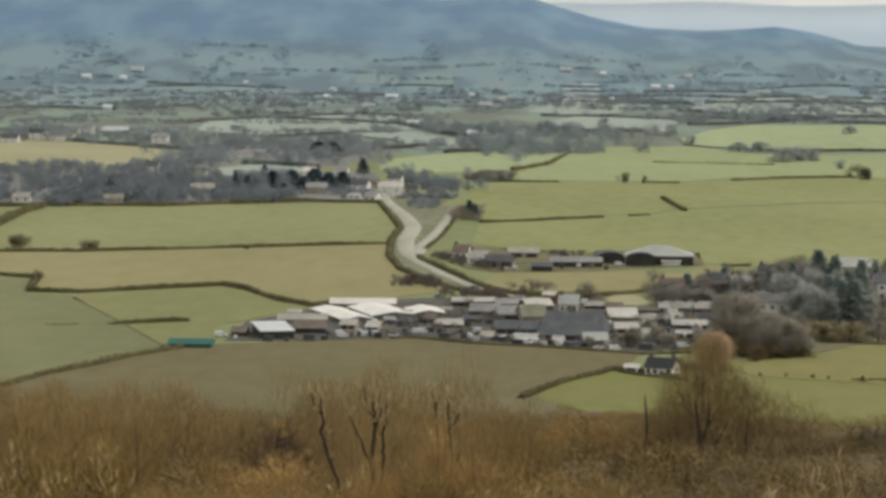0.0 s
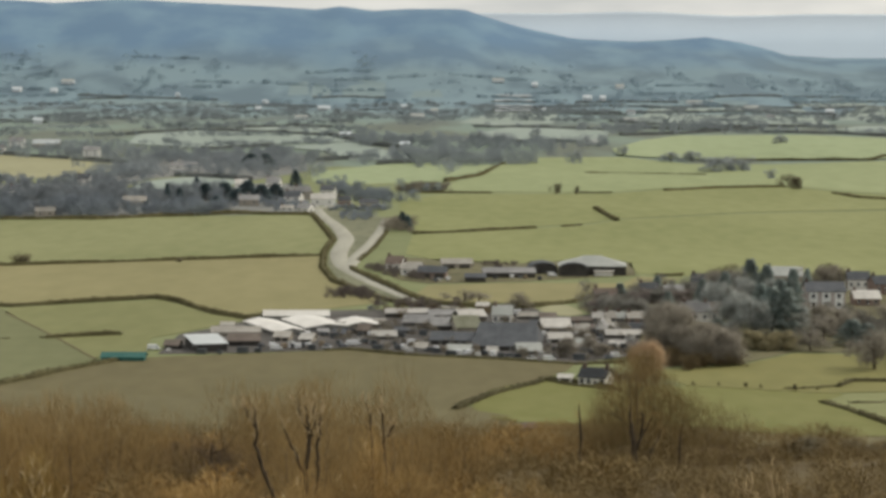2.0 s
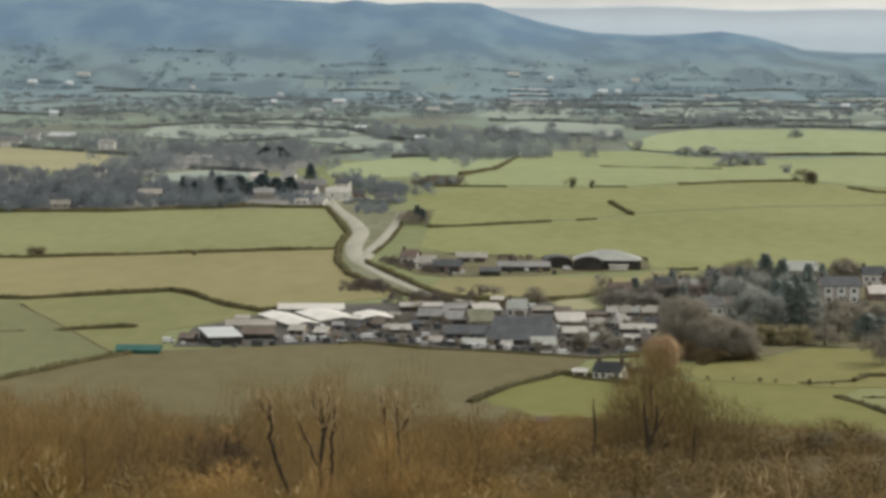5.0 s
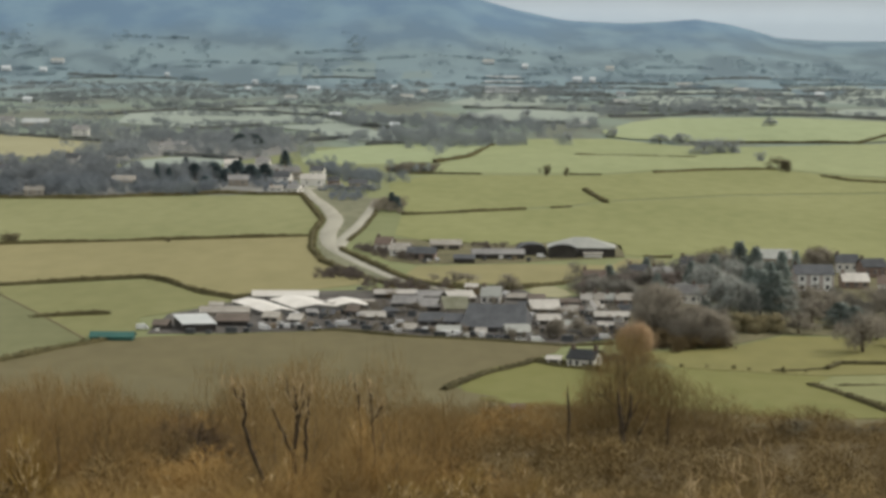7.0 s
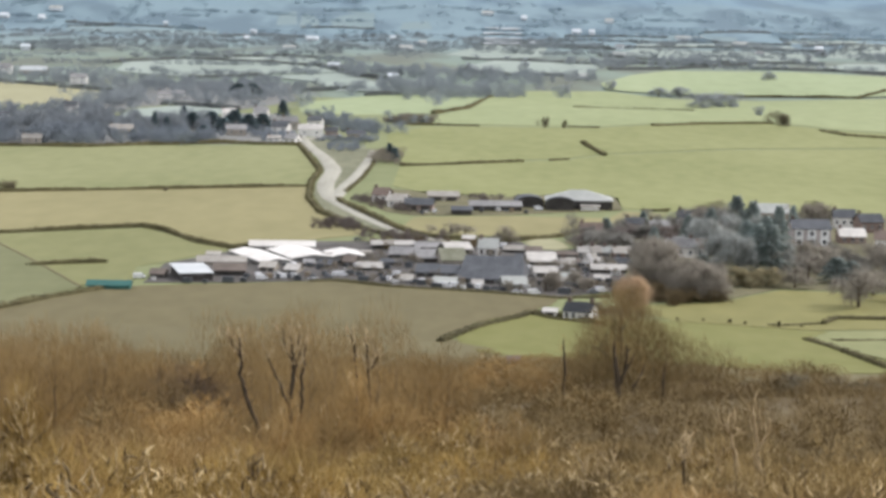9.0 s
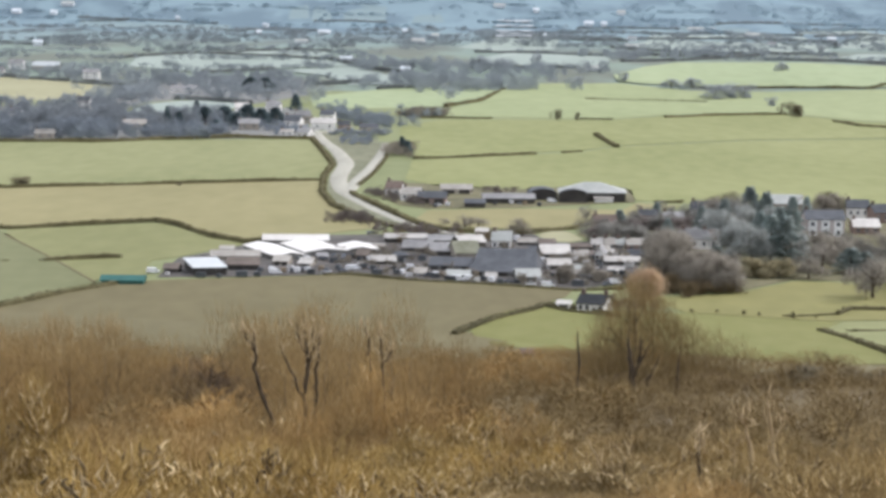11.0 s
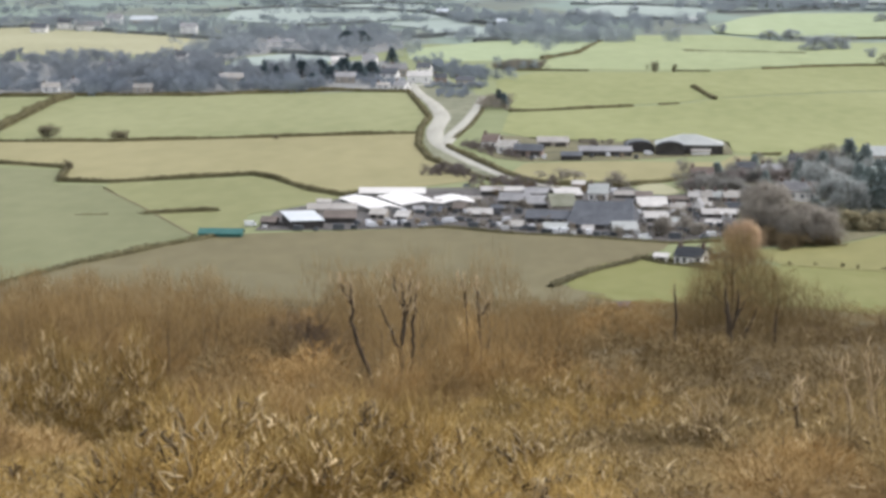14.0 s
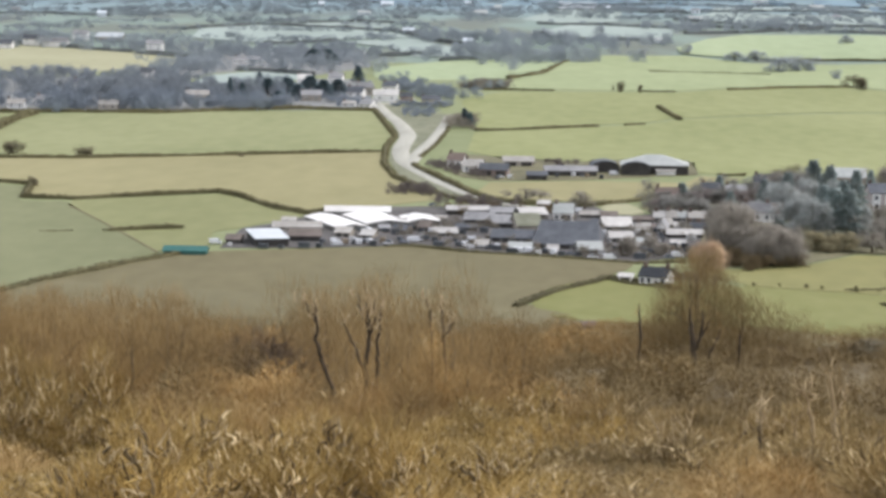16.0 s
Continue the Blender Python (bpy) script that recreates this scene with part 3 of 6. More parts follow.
sheet("ground_hillside", [y for y in ys if y <= 320], "hill_grass", "rough brown hillside grass below the viewpoint")
sheet("ground_slope_foot", [y for y in ys if 320 <= y <= 480], "brown", "brown-green grass at the slope's foot")
sheet("ground_plain", [y for y in ys if 480 <= y <= 1500], "plain", "flat valley floor of dull winter pasture")
sheet("ground_far_plain", [y for y in ys if 1500 <= y <= 3200], "far_slope", "far valley floor with woods, blued by painted haze")
sheet("ground_far_hills", [y for y in ys if y >= 3200], "far_slope", "wooded hills behind the valley, blued by painted haze")
rv, rf = [], []
for i in range(41):
    u = -0.3 + 0.6 * i / 40
    top = 75 + 4.93 * (16.5 + 9 * u + 0.9 * math.sin(u * 31) + 0.5 * math.sin(u * 83 + 1))
    for y, z in ((4905, 10), (4915, top * 0.6), (4930, top), (4940, top * 0.5)):
        rv.append((u * y, y, z))
for i in range(40):
    for j in range(3):
        rf.append((i * 4 + j, (i + 1) * 4 + j, (i + 1) * 4 + j + 1, i * 4 + j + 1))
tagged(new("backdrop_ridge", mesh_of("backdrop_ridge", rv, rf, M["ridge"], True)), "ridge on the far horizon, pale with glowing haze", "ridge", "", "structure")

# fields of the plain
field("field_left_wedge", [(-208.4, 801.7), (-255.9, 985.9), (-216.0, 1005.7), (-215.4, 973.2), (-211.2, 903.0), (-206.4, 844.6), (-197.6, 801.7)], "green", "green pasture beyond an overgrown hedge")
field("field_below_hill", [(-118.3, 452.3), (-106.4, 504.0), (-95.4, 527.2), (-81.9, 551.6), (-71.5, 556.8), (-51.2, 563.1), (-26.3, 571.7), (-11.8, 562.0), (9.2, 555.7), (29.6, 547.6), (26.9, 534.8), (20.3, 521.7), (8.3, 504.0), (0.7, 473.4), (-3.0, 455.0), (-25.0, 436.0), (-79.0, 430.0), (-112.0, 428.0)], "brown", "brown-green field of thin winter grass")
field("field_by_farmhouse", [(4.2, 480.0), (5.2, 490.0), (8.0, 500.6), (12.5, 510.5), (17.5, 516.5), (20.2, 518.0), (37.0, 511.6), (53.2, 511.0), (83.3, 500.6), (86.5, 500.0), (79.8, 486.4), (93.0, 447.0), (90.0, 432.0), (76.0, 430.0), (62.0, 434.0), (50.0, 443.0), (36.0, 449.5), (25.0, 449.5), (15.0, 452.0), (9.5, 459.0), (5.8, 469.0)], "bright", "fresh green paddock below a farmhouse")
field("field_of_posts", [(44.9, 534.8), (70.6, 547.6), (86.1, 568.5), (120.4, 563.1), (108.3, 505.7), (83.5, 501.4), (53.2, 511.8)], "moss", "mossy green paddock by the houses")
field("field_right_corner", [(80.0, 487.4), (87.2, 500.6), (107.9, 504.0), (95.1, 443.6)], "green", "small green paddock between hedges")
field("field_left_long", [(-206.8, 795.3), (-154.9, 793.2), (-127.2, 806.0), (-47.7, 837.5), (-44.6, 784.9), (-37.7, 742.2), (-23.7, 710.5), (-22.7, 679.8), (-37.1, 663.2), (-54.1, 648.8), (-58.2, 640.5), (-73.4, 663.2), (-88.7, 692.4), (-130.8, 669.1), (-145.5, 672.1), (-149.8, 703.8), (-187.5, 720.7)], "yellow", "long field of yellowed grass")
field("field_left_upper", [(-203.1, 837.5), (-207.4, 892.3), (-212.6, 966.9), (-211.4, 995.7), (-196.7, 1009.1), (-132.0, 1033.3), (-66.1, 1047.7), (-52.7, 945.6), (-48.1, 903.0), (-47.9, 844.6), (-128.3, 812.6), (-156.1, 799.6), (-196.4, 801.7)], "green", "green pasture below the village wood")
field("field_left_middle", [(-128.8, 650.2), (-129.7, 663.2), (-87.9, 686.0), (-73.0, 658.8), (-58.5, 635.0), (-74.2, 601.7), (-79.3, 594.5), (-76.5, 563.1), (-87.9, 554.7), (-110.1, 609.1)], "lime", "yellow-green pasture with a bent hedge")
field("field_left_near", [(-184.4, 708.8), (-151.2, 698.8), (-145.2, 660.3), (-131.4, 660.3), (-109.4, 605.4), (-87.2, 550.6), (-95.9, 530.0), (-107.1, 507.4), (-119.7, 457.9)], "olive", "dull green pasture on the plain")
field("field_strip", [(-11.3, 707.1), (-8.0, 733.1), (21.4, 742.2), (55.7, 742.2), (62.1, 764.9), (76.8, 759.1), (60.9, 727.7), (37.2, 690.8), (23.1, 681.3), (-4.1, 686.0)], "yellow", "yellow-green strip of grass by the yards")
field("field_right_wide", [(-17.7, 847.0), (-16.8, 936.8), (55.6, 989.2), (75.5, 1026.3), (137.2, 1070.1), (234.3, 1101.4), (163.1, 764.9), (118.9, 774.8), (88.8, 764.9), (62.9, 774.8), (62.8, 823.7), (44.5, 828.3), (23.4, 810.4), (-4.9, 819.2)], "sward", "wide green pasture with worn patches")
field("field_right_second", [(-24.0, 1026.3), (-26.5, 1134.6), (-7.2, 1207.3), (83.4, 1217.0), (117.4, 1257.6), (182.0, 1295.5), (218.2, 1226.9), (254.6, 1197.7), (236.8, 1113.6), (138.7, 1081.6), (74.7, 1033.3), (56.3, 1002.4), (-16.1, 951.6), (-17.9, 999.0)], "sward", "green pasture beyond a low hedge")
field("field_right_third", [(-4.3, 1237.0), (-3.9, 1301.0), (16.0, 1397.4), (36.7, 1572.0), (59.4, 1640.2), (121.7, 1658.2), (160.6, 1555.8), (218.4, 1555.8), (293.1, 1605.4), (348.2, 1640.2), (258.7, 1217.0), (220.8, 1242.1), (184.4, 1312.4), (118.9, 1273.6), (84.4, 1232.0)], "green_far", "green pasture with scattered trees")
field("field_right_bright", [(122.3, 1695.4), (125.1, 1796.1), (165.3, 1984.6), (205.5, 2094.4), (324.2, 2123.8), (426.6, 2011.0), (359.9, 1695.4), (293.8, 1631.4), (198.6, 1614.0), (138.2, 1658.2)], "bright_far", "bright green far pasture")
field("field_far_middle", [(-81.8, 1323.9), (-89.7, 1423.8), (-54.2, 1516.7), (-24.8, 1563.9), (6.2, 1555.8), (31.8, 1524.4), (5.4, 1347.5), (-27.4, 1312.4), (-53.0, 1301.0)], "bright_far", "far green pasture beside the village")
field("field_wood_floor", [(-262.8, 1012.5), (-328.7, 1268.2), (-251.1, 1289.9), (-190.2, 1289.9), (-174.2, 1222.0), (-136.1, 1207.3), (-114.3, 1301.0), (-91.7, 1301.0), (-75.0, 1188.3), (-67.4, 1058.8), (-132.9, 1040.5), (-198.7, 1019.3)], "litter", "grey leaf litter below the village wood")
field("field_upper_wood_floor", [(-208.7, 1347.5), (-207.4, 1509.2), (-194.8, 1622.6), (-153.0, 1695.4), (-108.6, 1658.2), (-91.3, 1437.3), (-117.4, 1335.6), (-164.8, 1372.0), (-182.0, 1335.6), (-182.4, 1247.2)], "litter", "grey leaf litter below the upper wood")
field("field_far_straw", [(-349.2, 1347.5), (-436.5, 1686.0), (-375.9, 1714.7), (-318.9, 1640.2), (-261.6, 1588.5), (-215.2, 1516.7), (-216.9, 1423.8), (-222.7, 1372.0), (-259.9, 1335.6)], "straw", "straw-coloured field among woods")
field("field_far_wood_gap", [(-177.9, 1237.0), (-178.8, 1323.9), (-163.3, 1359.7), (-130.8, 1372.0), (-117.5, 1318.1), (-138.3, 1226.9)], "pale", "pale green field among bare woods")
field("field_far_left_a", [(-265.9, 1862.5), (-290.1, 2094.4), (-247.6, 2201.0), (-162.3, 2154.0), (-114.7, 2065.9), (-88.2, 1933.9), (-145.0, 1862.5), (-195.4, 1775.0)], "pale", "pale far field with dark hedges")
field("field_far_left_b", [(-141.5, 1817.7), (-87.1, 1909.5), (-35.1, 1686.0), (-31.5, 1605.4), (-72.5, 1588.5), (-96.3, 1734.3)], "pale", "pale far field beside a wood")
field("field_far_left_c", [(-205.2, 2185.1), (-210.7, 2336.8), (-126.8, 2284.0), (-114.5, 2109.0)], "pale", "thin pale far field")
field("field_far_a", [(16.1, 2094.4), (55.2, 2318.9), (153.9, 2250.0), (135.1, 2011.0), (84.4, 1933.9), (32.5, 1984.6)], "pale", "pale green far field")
# the farthest fields get their blue from haze in the pasture colour
field("field_far_hedged", [(-531.1, 3225.9), (-544.1, 3320.8), (-445.3, 3307.2), (-318.3, 3263.5), (-310.3, 3101.9), (-422.1, 3133.9)], "hazy", "pale far field below a hedge")
field("field_far_slope", [(-209.9, 3339.7), (-217.1, 3538.3), (-162.9, 3580.1), (-105.3, 3547.6), (-101.2, 3352.6), (-152.9, 3357.2)], "hazy", "pale field at the hills' foot")
field("field_far_farm", [(-244.2, 3356.0), (-252.1, 3538.7), (-227.7, 3567.6), (-213.6, 3372.4)], "hazy", "pale field beside a far farm")
field("field_far_lawn", [(-62.9, 3341.9), (-59.8, 3451.2), (-20.7, 3478.8), (-15.0, 3371.4)], "hazy", "pale field beside woods")
field("field_far_buff", [(318.0, 3260.9), (332.3, 3356.2), (382.1, 3385.6), (431.7, 3341.4), (415.6, 3253.8)], "hazy", "buff field strip, blued by painted haze")
field("field_far_upper", [(-562.3, 2511.1), (-610.4, 2788.2), (-523.3, 2840.5), (-457.9, 2553.4)], "hazy", "pale field above the hamlet")
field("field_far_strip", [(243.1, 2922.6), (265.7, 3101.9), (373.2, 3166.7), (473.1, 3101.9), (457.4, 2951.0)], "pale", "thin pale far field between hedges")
field("field_far_strip", [(172.8, 3231.8), (184.1, 3291.4), (249.9, 3299.5), (318.8, 3285.6), (308.9, 3232.7)], "hazy", "thin far field between hedges, blued by painted haze")
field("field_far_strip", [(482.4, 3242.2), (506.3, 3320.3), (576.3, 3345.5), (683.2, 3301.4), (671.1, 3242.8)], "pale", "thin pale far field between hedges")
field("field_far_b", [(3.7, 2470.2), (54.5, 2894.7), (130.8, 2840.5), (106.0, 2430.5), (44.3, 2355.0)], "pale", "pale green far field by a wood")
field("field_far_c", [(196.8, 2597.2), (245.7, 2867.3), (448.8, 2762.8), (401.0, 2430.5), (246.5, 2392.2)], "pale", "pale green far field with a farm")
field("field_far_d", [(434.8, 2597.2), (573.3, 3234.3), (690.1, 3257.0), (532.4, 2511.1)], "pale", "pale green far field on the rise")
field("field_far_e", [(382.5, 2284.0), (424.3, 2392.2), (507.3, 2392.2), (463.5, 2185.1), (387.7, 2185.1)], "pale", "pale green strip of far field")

field("field_tan_paddock", [(25.4, 667.5), (28.7, 677.0), (33.7, 677.0), (36.4, 666.9), (37.9, 652.8), (33.7, 648.5), (27.4, 650.4)], "straw", "small tan paddock behind the yards")
field("field_yard", [(-73.3, 562.0), (-72.7, 601.7), (-61.9, 621.8), (-53.7, 644.6), (-36.8, 658.8), (-13.9, 664.7), (12.7, 667.6), (24.6, 666.6), (26.6, 648.4), (33.7, 646.4), (39.6, 651.2), (52.0, 635.0), (47.0, 563.1), (29.7, 549.6), (9.2, 557.8), (-11.8, 564.2), (-26.3, 572.8), (-51.4, 565.2)], "yard", "gravel yards between sheds and workshops")
field("field_barn_yard", [(-28.4, 791.1), (-17.4, 832.9), (23.4, 810.4), (44.3, 823.7), (64.1, 814.8), (62.0, 768.8), (21.6, 745.8), (-8.1, 738.5), (-17.6, 749.6)], "verge", "trodden muddy farmyard round the barns")
field("field_village_ground", [(36.8, 667.6), (44.7, 700.5), (60.6, 724.2), (88.1, 759.1), (118.0, 768.8), (161.5, 757.2), (121.1, 566.3), (86.5, 571.7), (71.0, 550.6), (45.9, 538.7), (51.4, 609.1)], "verge", "gardens and rough ground among houses")
field("field_verge_island", [(-64.6, 1101.4), (-37.8, 1055.1), (-29.6, 1026.3), (-28.7, 945.6), (-31.2, 871.6), (-35.6, 793.2), (-26.6, 742.2), (-7.5, 681.3), (-14.3, 681.3), (-25.5, 710.5), (-38.1, 749.6), (-44.6, 806.0), (-46.2, 851.8), (-45.8, 903.0), (-51.9, 966.9)], "island", "rough grass verge between two roads")


def road(name, line, label, mat="road", lift=0.2):
    """A road: a low slab with cambered edges along a line of (place, width)."""
    p = np.array([q for q, _ in line], float)
    w = np.array([v for _, v in line], float)
    s = np.linspace(0, len(p) - 1, (len(p) - 1) * 8 + 1)
    k = np.arange(len(p))
    x, y, w = np.interp(s, k, p[:, 0]), np.interp(s, k, p[:, 1]), np.interp(s, k, w)
    for a in (x, y, w):
        for _ in range(6):
            a[1:-1] = (a[:-2] + 2 * a[1:-1] + a[2:]) / 4
    d = unit(np.c_[np.gradient(x), np.gradient(y)])
    v, f = [], []
    for i in range(len(x)):
        for o, z in ((-0.46, lift - 0.12), (-0.43, lift), (0, lift + 0.06), (0.43, lift), (0.46, lift - 0.12)):
            v.append((x[i] - d[i, 1] * w[i] * o, y[i] + d[i, 0] * w[i] * o, z))
    for i in range(len(x) - 1):
        for j in range(4):
            f.append((i * 5 + j, i * 5 + j + 1, i * 5 + j + 6, i * 5 + j + 5))
    return tagged(new(name, mesh_of(name, v, f, M[mat], True)), label, "road", "", "structure")


road("road_main", [((-69.4, 1126.1), 4.8), ((-60.4, 1047.7), 5.6), ((-49.7, 979.5), 6.8), ((-42.3, 914.0), 7.6), ((-43.2, 851.8), 7.6), ((-39.3, 797.4), 6.4), ((-28.8, 749.6), 5.2), ((-16.5, 702.1), 4.4), ((-6.6, 675.2), 4.2), ((7.6, 660.3), 4), ((23.8, 654.5), 4)], "pale worn main road winding to the village")
road("road_branch", [((-29.7, 1029.8), 4.8), ((-30.1, 960.7), 5.6), ((-32.0, 892.3), 5.6), ((-35.7, 832.9), 5.6), ((-36.3, 793.2), 4.8)], "pale side road joining the main road")
road("road_lane", [((-52.3, 1143.2), 5), ((-63.0, 1093.4), 5), ((-76.6, 1085.5), 4), ((-92.1, 1077.7), 4)], "narrow village lane")
road("road_track", [((-127.9, 648.8), 1.2), ((-107.3, 601.7), 1.2), ((-87.1, 551.6), 1.2)], "faint farm track between two pastures", "brown", 0.16)

# ---- buildings: the sheds and workshops ----
N = "sheds and workshops on the plain"
M["grey_wall"] = material("grey_green_glass_and_frames", (0.12, 0.12, 0.11), (0.25, 0.245, 0.23), 0.5, 0.4, fine=8)
M["glass_roof"] = material("whitewashed_glass", (0.58, 0.545, 0.49), (0.78, 0.745, 0.69), 0.15, 0.4, fine=7, spread=0.12)
M["pale_roof"] = material("pale_lichened_sheet_roof", (0.32, 0.33, 0.305), (0.45, 0.452, 0.42), 0.2, 0.6, fine=6)
M["bark_roof"] = material("dark_brown_sheet_roof", (0.11, 0.09, 0.075), (0.2, 0.165, 0.14), 0.3, 0.8, fine=6)
M["moss_roof"] = material("mossy_olive_roof", (0.15, 0.15, 0.1), (0.25, 0.25, 0.185), 0.3, 0.85, fine=6)
M["beige_roof"] = material("beige_weathered_roof", (0.28, 0.258, 0.225), (0.44, 0.41, 0.365), 0.3, 0.8, fine=6, spread=0.15)
building("white_shed", (-60.6, 567.0), 8.2, 15, 2.4, 0.6, 16, "dark_side", "blue_roof", "low shed with a pale blue sheet roof and dark boarding", "shed", doors=2, lean=True, group=N)
building("long_shed", (-57.3, 598.4), 12.7, 7.0, 1.4, 1.1, 6, "stone_wall", "beige_roof", "long low shed with a tan roof", "shed", group=N)
building("open_barn", (-53.4, 578.3), 7.9, 8.0, 1.7, 1.4, 4, "dark_side", "bark_roof", "dark open-fronted barn with a brown roof", "barn", group=N, doors=3)
building("store_shed", (-71.2, 571.6), 3.5, 5.0, 1.3, 1.0, -6, "dark_side", "bark_roof", "low dark store shed at the yard's end", "shed", group=N, doors=1)
building("glasshouse", (-42.6, 600.9), 8.5, 27, 1.3, 0.8, 24, "grey_wall", "glass_roof", "long glasshouse with a whitewashed roof", "glasshouse", group=N, ridge="y")
building("glasshouse", (-33.8, 611.3), 12, 22, 1.3, 0.8, 22, "grey_wall", "glass_roof", "broad glasshouse with a whitewashed roof", "glasshouse", group=N, ridge="y")
building("glasshouse", (-44.1, 637.7), 18.3, 8, 1.2, 1.1, 3, "grey_wall", "glass_roof", "glasshouse with a whitewashed roof and a dark hedge behind", "glasshouse", group=N)
building("glasshouse", (-24.5, 616.7), 9, 13, 1.2, 0.8, 12, "grey_wall", "glass_roof", "small glasshouse with a whitewashed roof", "glasshouse", group=N, ridge="y")
building("white_shed", (-12.9, 642.6), 12.0, 6.0, 1.7, 0.9, 4, "dark_side", "white_roof", "long shed with a weathered white roof", "shed", group=N, doors=5)
building("grey_shed", (-3.1, 640.1), 6.9, 7.0, 1.4, 1.1, 2, "stone_wall", "grey_roof", "grey-roofed shed at the yard's back", "shed", group=N, doors=2)
building("white_shed", (5.8, 633.7), 7.5, 8.0, 1.8, 1.5, 16, "dark_side", "white_roof", "shed with a bright white roof beside a house", "shed", group=N)
building("stone_house", (13.6, 628.4), 5.2, 6.0, 3.3, 2.2, -6, "white_wall", "pale_roof", "pale gabled house beside the yards", "house", group=N, windows=3, chimneys=1)
building("white_shed", (8.6, 663.8), 3.3, 4.0, 1.4, 0.8, -10, "stone_wall", "white_roof", "small shed with a white roof", "shed", group=N)
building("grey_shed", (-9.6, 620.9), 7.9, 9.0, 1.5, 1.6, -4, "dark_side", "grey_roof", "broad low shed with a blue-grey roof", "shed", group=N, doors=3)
building("grey_shed", (-2.4, 613.5), 6.8, 9.0, 1.6, 1.8, 4, "dark_side", "grey_roof", "broad low shed with a grey roof and dark openings", "shed", group=N, doors=3)
building("mossy_shed", (4.3, 606.0), 6.5, 11.0, 2.1, 2.6, 10, "stone_wall", "moss_roof", "shed with a mossy olive-grey roof", "shed", group=N)
building("warehouse", (13.0, 571.3), 16.6, 20.0, 1.6, 4.6, -7, "grey_wall", "slate", "large warehouse with a long dark blue-grey roof", "warehouse", group=N, doors=5, hip=0.16)
building("white_shed", (-17.9, 593.6), 6.3, 5.0, 1.1, 1.1, 6, "dark_side", "white_roof", "low shed with a white roof", "shed", group=N, doors=2)
building("brown_shed", (-23.9, 601.9), 3.0, 6.0, 1.6, 1.3, -12, "dark_side", "bark_roof", "dark shed with a brown roof", "shed", group=N, doors=1)
building("workshop", (-0.6, 583.1), 10.6, 9.0, 1.4, 1.6, -8, "grey_wall", "slate", "low workshop with a dark grey roof and dark windows", "workshop", group=N, doors=4)
building("hut", (-8.2, 571.3), 3.1, 3.5, 1.0, 1.0, -10, "stone_wall", "beige_roof", "low hut with a beige roof by a hedge", "shed", group=N)
building("hut", (1.4, 566.8), 5.7, 3.0, 1.0, 0.8, -8, "stone_wall", "pale_roof", "low pale lean-to along a hedge", "shed", group=N, lean=True)
building("glass_store", (19.3, 563.0), 5.9, 6.0, 1.5, 1.5, 8, "grey_wall", "pale_roof", "store with a pale green sheet roof", "shed", group=N)
building("hut", (9.9, 565.5), 2.5, 3.0, 1.0, 0.8, 0, "white_wall", "white_roof", "small white hut below a warehouse", "shed", group=N)
building("workshop", (28.2, 612.8), 7.7, 8.0, 1.3, 2.0, 6, "dark_side", "white_roof", "workshop with a pale pinkish-white roof", "workshop", group=N)
building("white_shed", (28.0, 587.2), 5.9, 5.0, 1.5, 1.2, 4, "white_wall", "white_roof", "white shed with a pale roof", "shed", group=N, doors=2)
building("brown_shed", (21.8, 639.8), 6.4, 6.0, 1.1, 0.9, -4, "dark_side", "beige_roof", "tan-roofed shed behind a warehouse", "shed", group=N)
building("brown_shed", (26.9, 638.3), 4.4, 5.0, 1.1, 0.9, 4, "dark_side", "bark_roof", "dark brown shed behind workshops", "shed", group=N)
building("cottage", (34.3, 603.8), 3.5, 5.0, 1.6, 1.6, -8, "stone_wall", "beige_roof", "cottage with a beige roof", "house", group=N, windows=2, chimneys=1)
building("brown_shed", (36.0, 630.1), 5.7, 5.0, 1.1, 0.7, 3, "dark_side", "bark_roof", "dark open shed between houses", "shed", group=N, doors=2)
building("white_house", (39.3, 603.5), 2.2, 5.0, 2.9, 1.6, -14, "white_wall", "grey_roof", "small white gabled house", "house", group=N, windows=2, ridge='y')
building("white_shed", (45.3, 598.2), 9.4, 5.0, 1.2, 1.0, 3, "dark_side", "white_roof", "long low shed with a white roof", "shed", group=N, doors=4)
building("dark_shed", (49.3, 614.0), 6.4, 6.0, 1.0, 1.0, 3, "dark_side", "slate", "long dark-roofed shed behind a white one", "shed", group=N, doors=2)
building("terrace_house", (40.4, 631.1), 2.8, 5.0, 2.0, 1.3, -4, "stone_wall", "white_roof", "pale-roofed stone house in a row", "house", group=N, windows=2, chimneys=1)
building("terrace_house", (44.0, 630.9), 2.7, 5.0, 2.1, 1.4, 5, "brick_wall", "beige_roof", "pale-roofed brick house in a row", "house", group=N, windows=2, chimneys=1)
building("terrace_house", (46.7, 632.0), 2.2, 5.0, 1.9, 1.3, -8, "stone_wall", "pale_roof", "pale-roofed stone house in a row", "house", group=N, windows=2, chimneys=1)
building("terrace_house", (51.3, 630.3), 5.1, 5.0, 2.1, 1.4, 3, "brick_wall", "beige_roof", "pale-roofed brick house in a row", "house", group=N, windows=2, chimneys=1)
building("cottage", (42.2, 618.3), 2.2, 4.0, 1.5, 1.3, 10, "stone_wall", "beige_roof", "small cottage with a beige roof", "house", group=N, windows=2)
building("hut", (44.9, 616.8), 2.2, 3.5, 1.0, 0.8, -6, "white_wall", "white_roof", "small white hut between houses", "shed", group=N)
building("hut", (42.1, 579.2), 3.7, 3.0, 1.0, 0.8, -4, "white_wall", "white_roof", "low white hut among garden bushes", "shed", group=N)
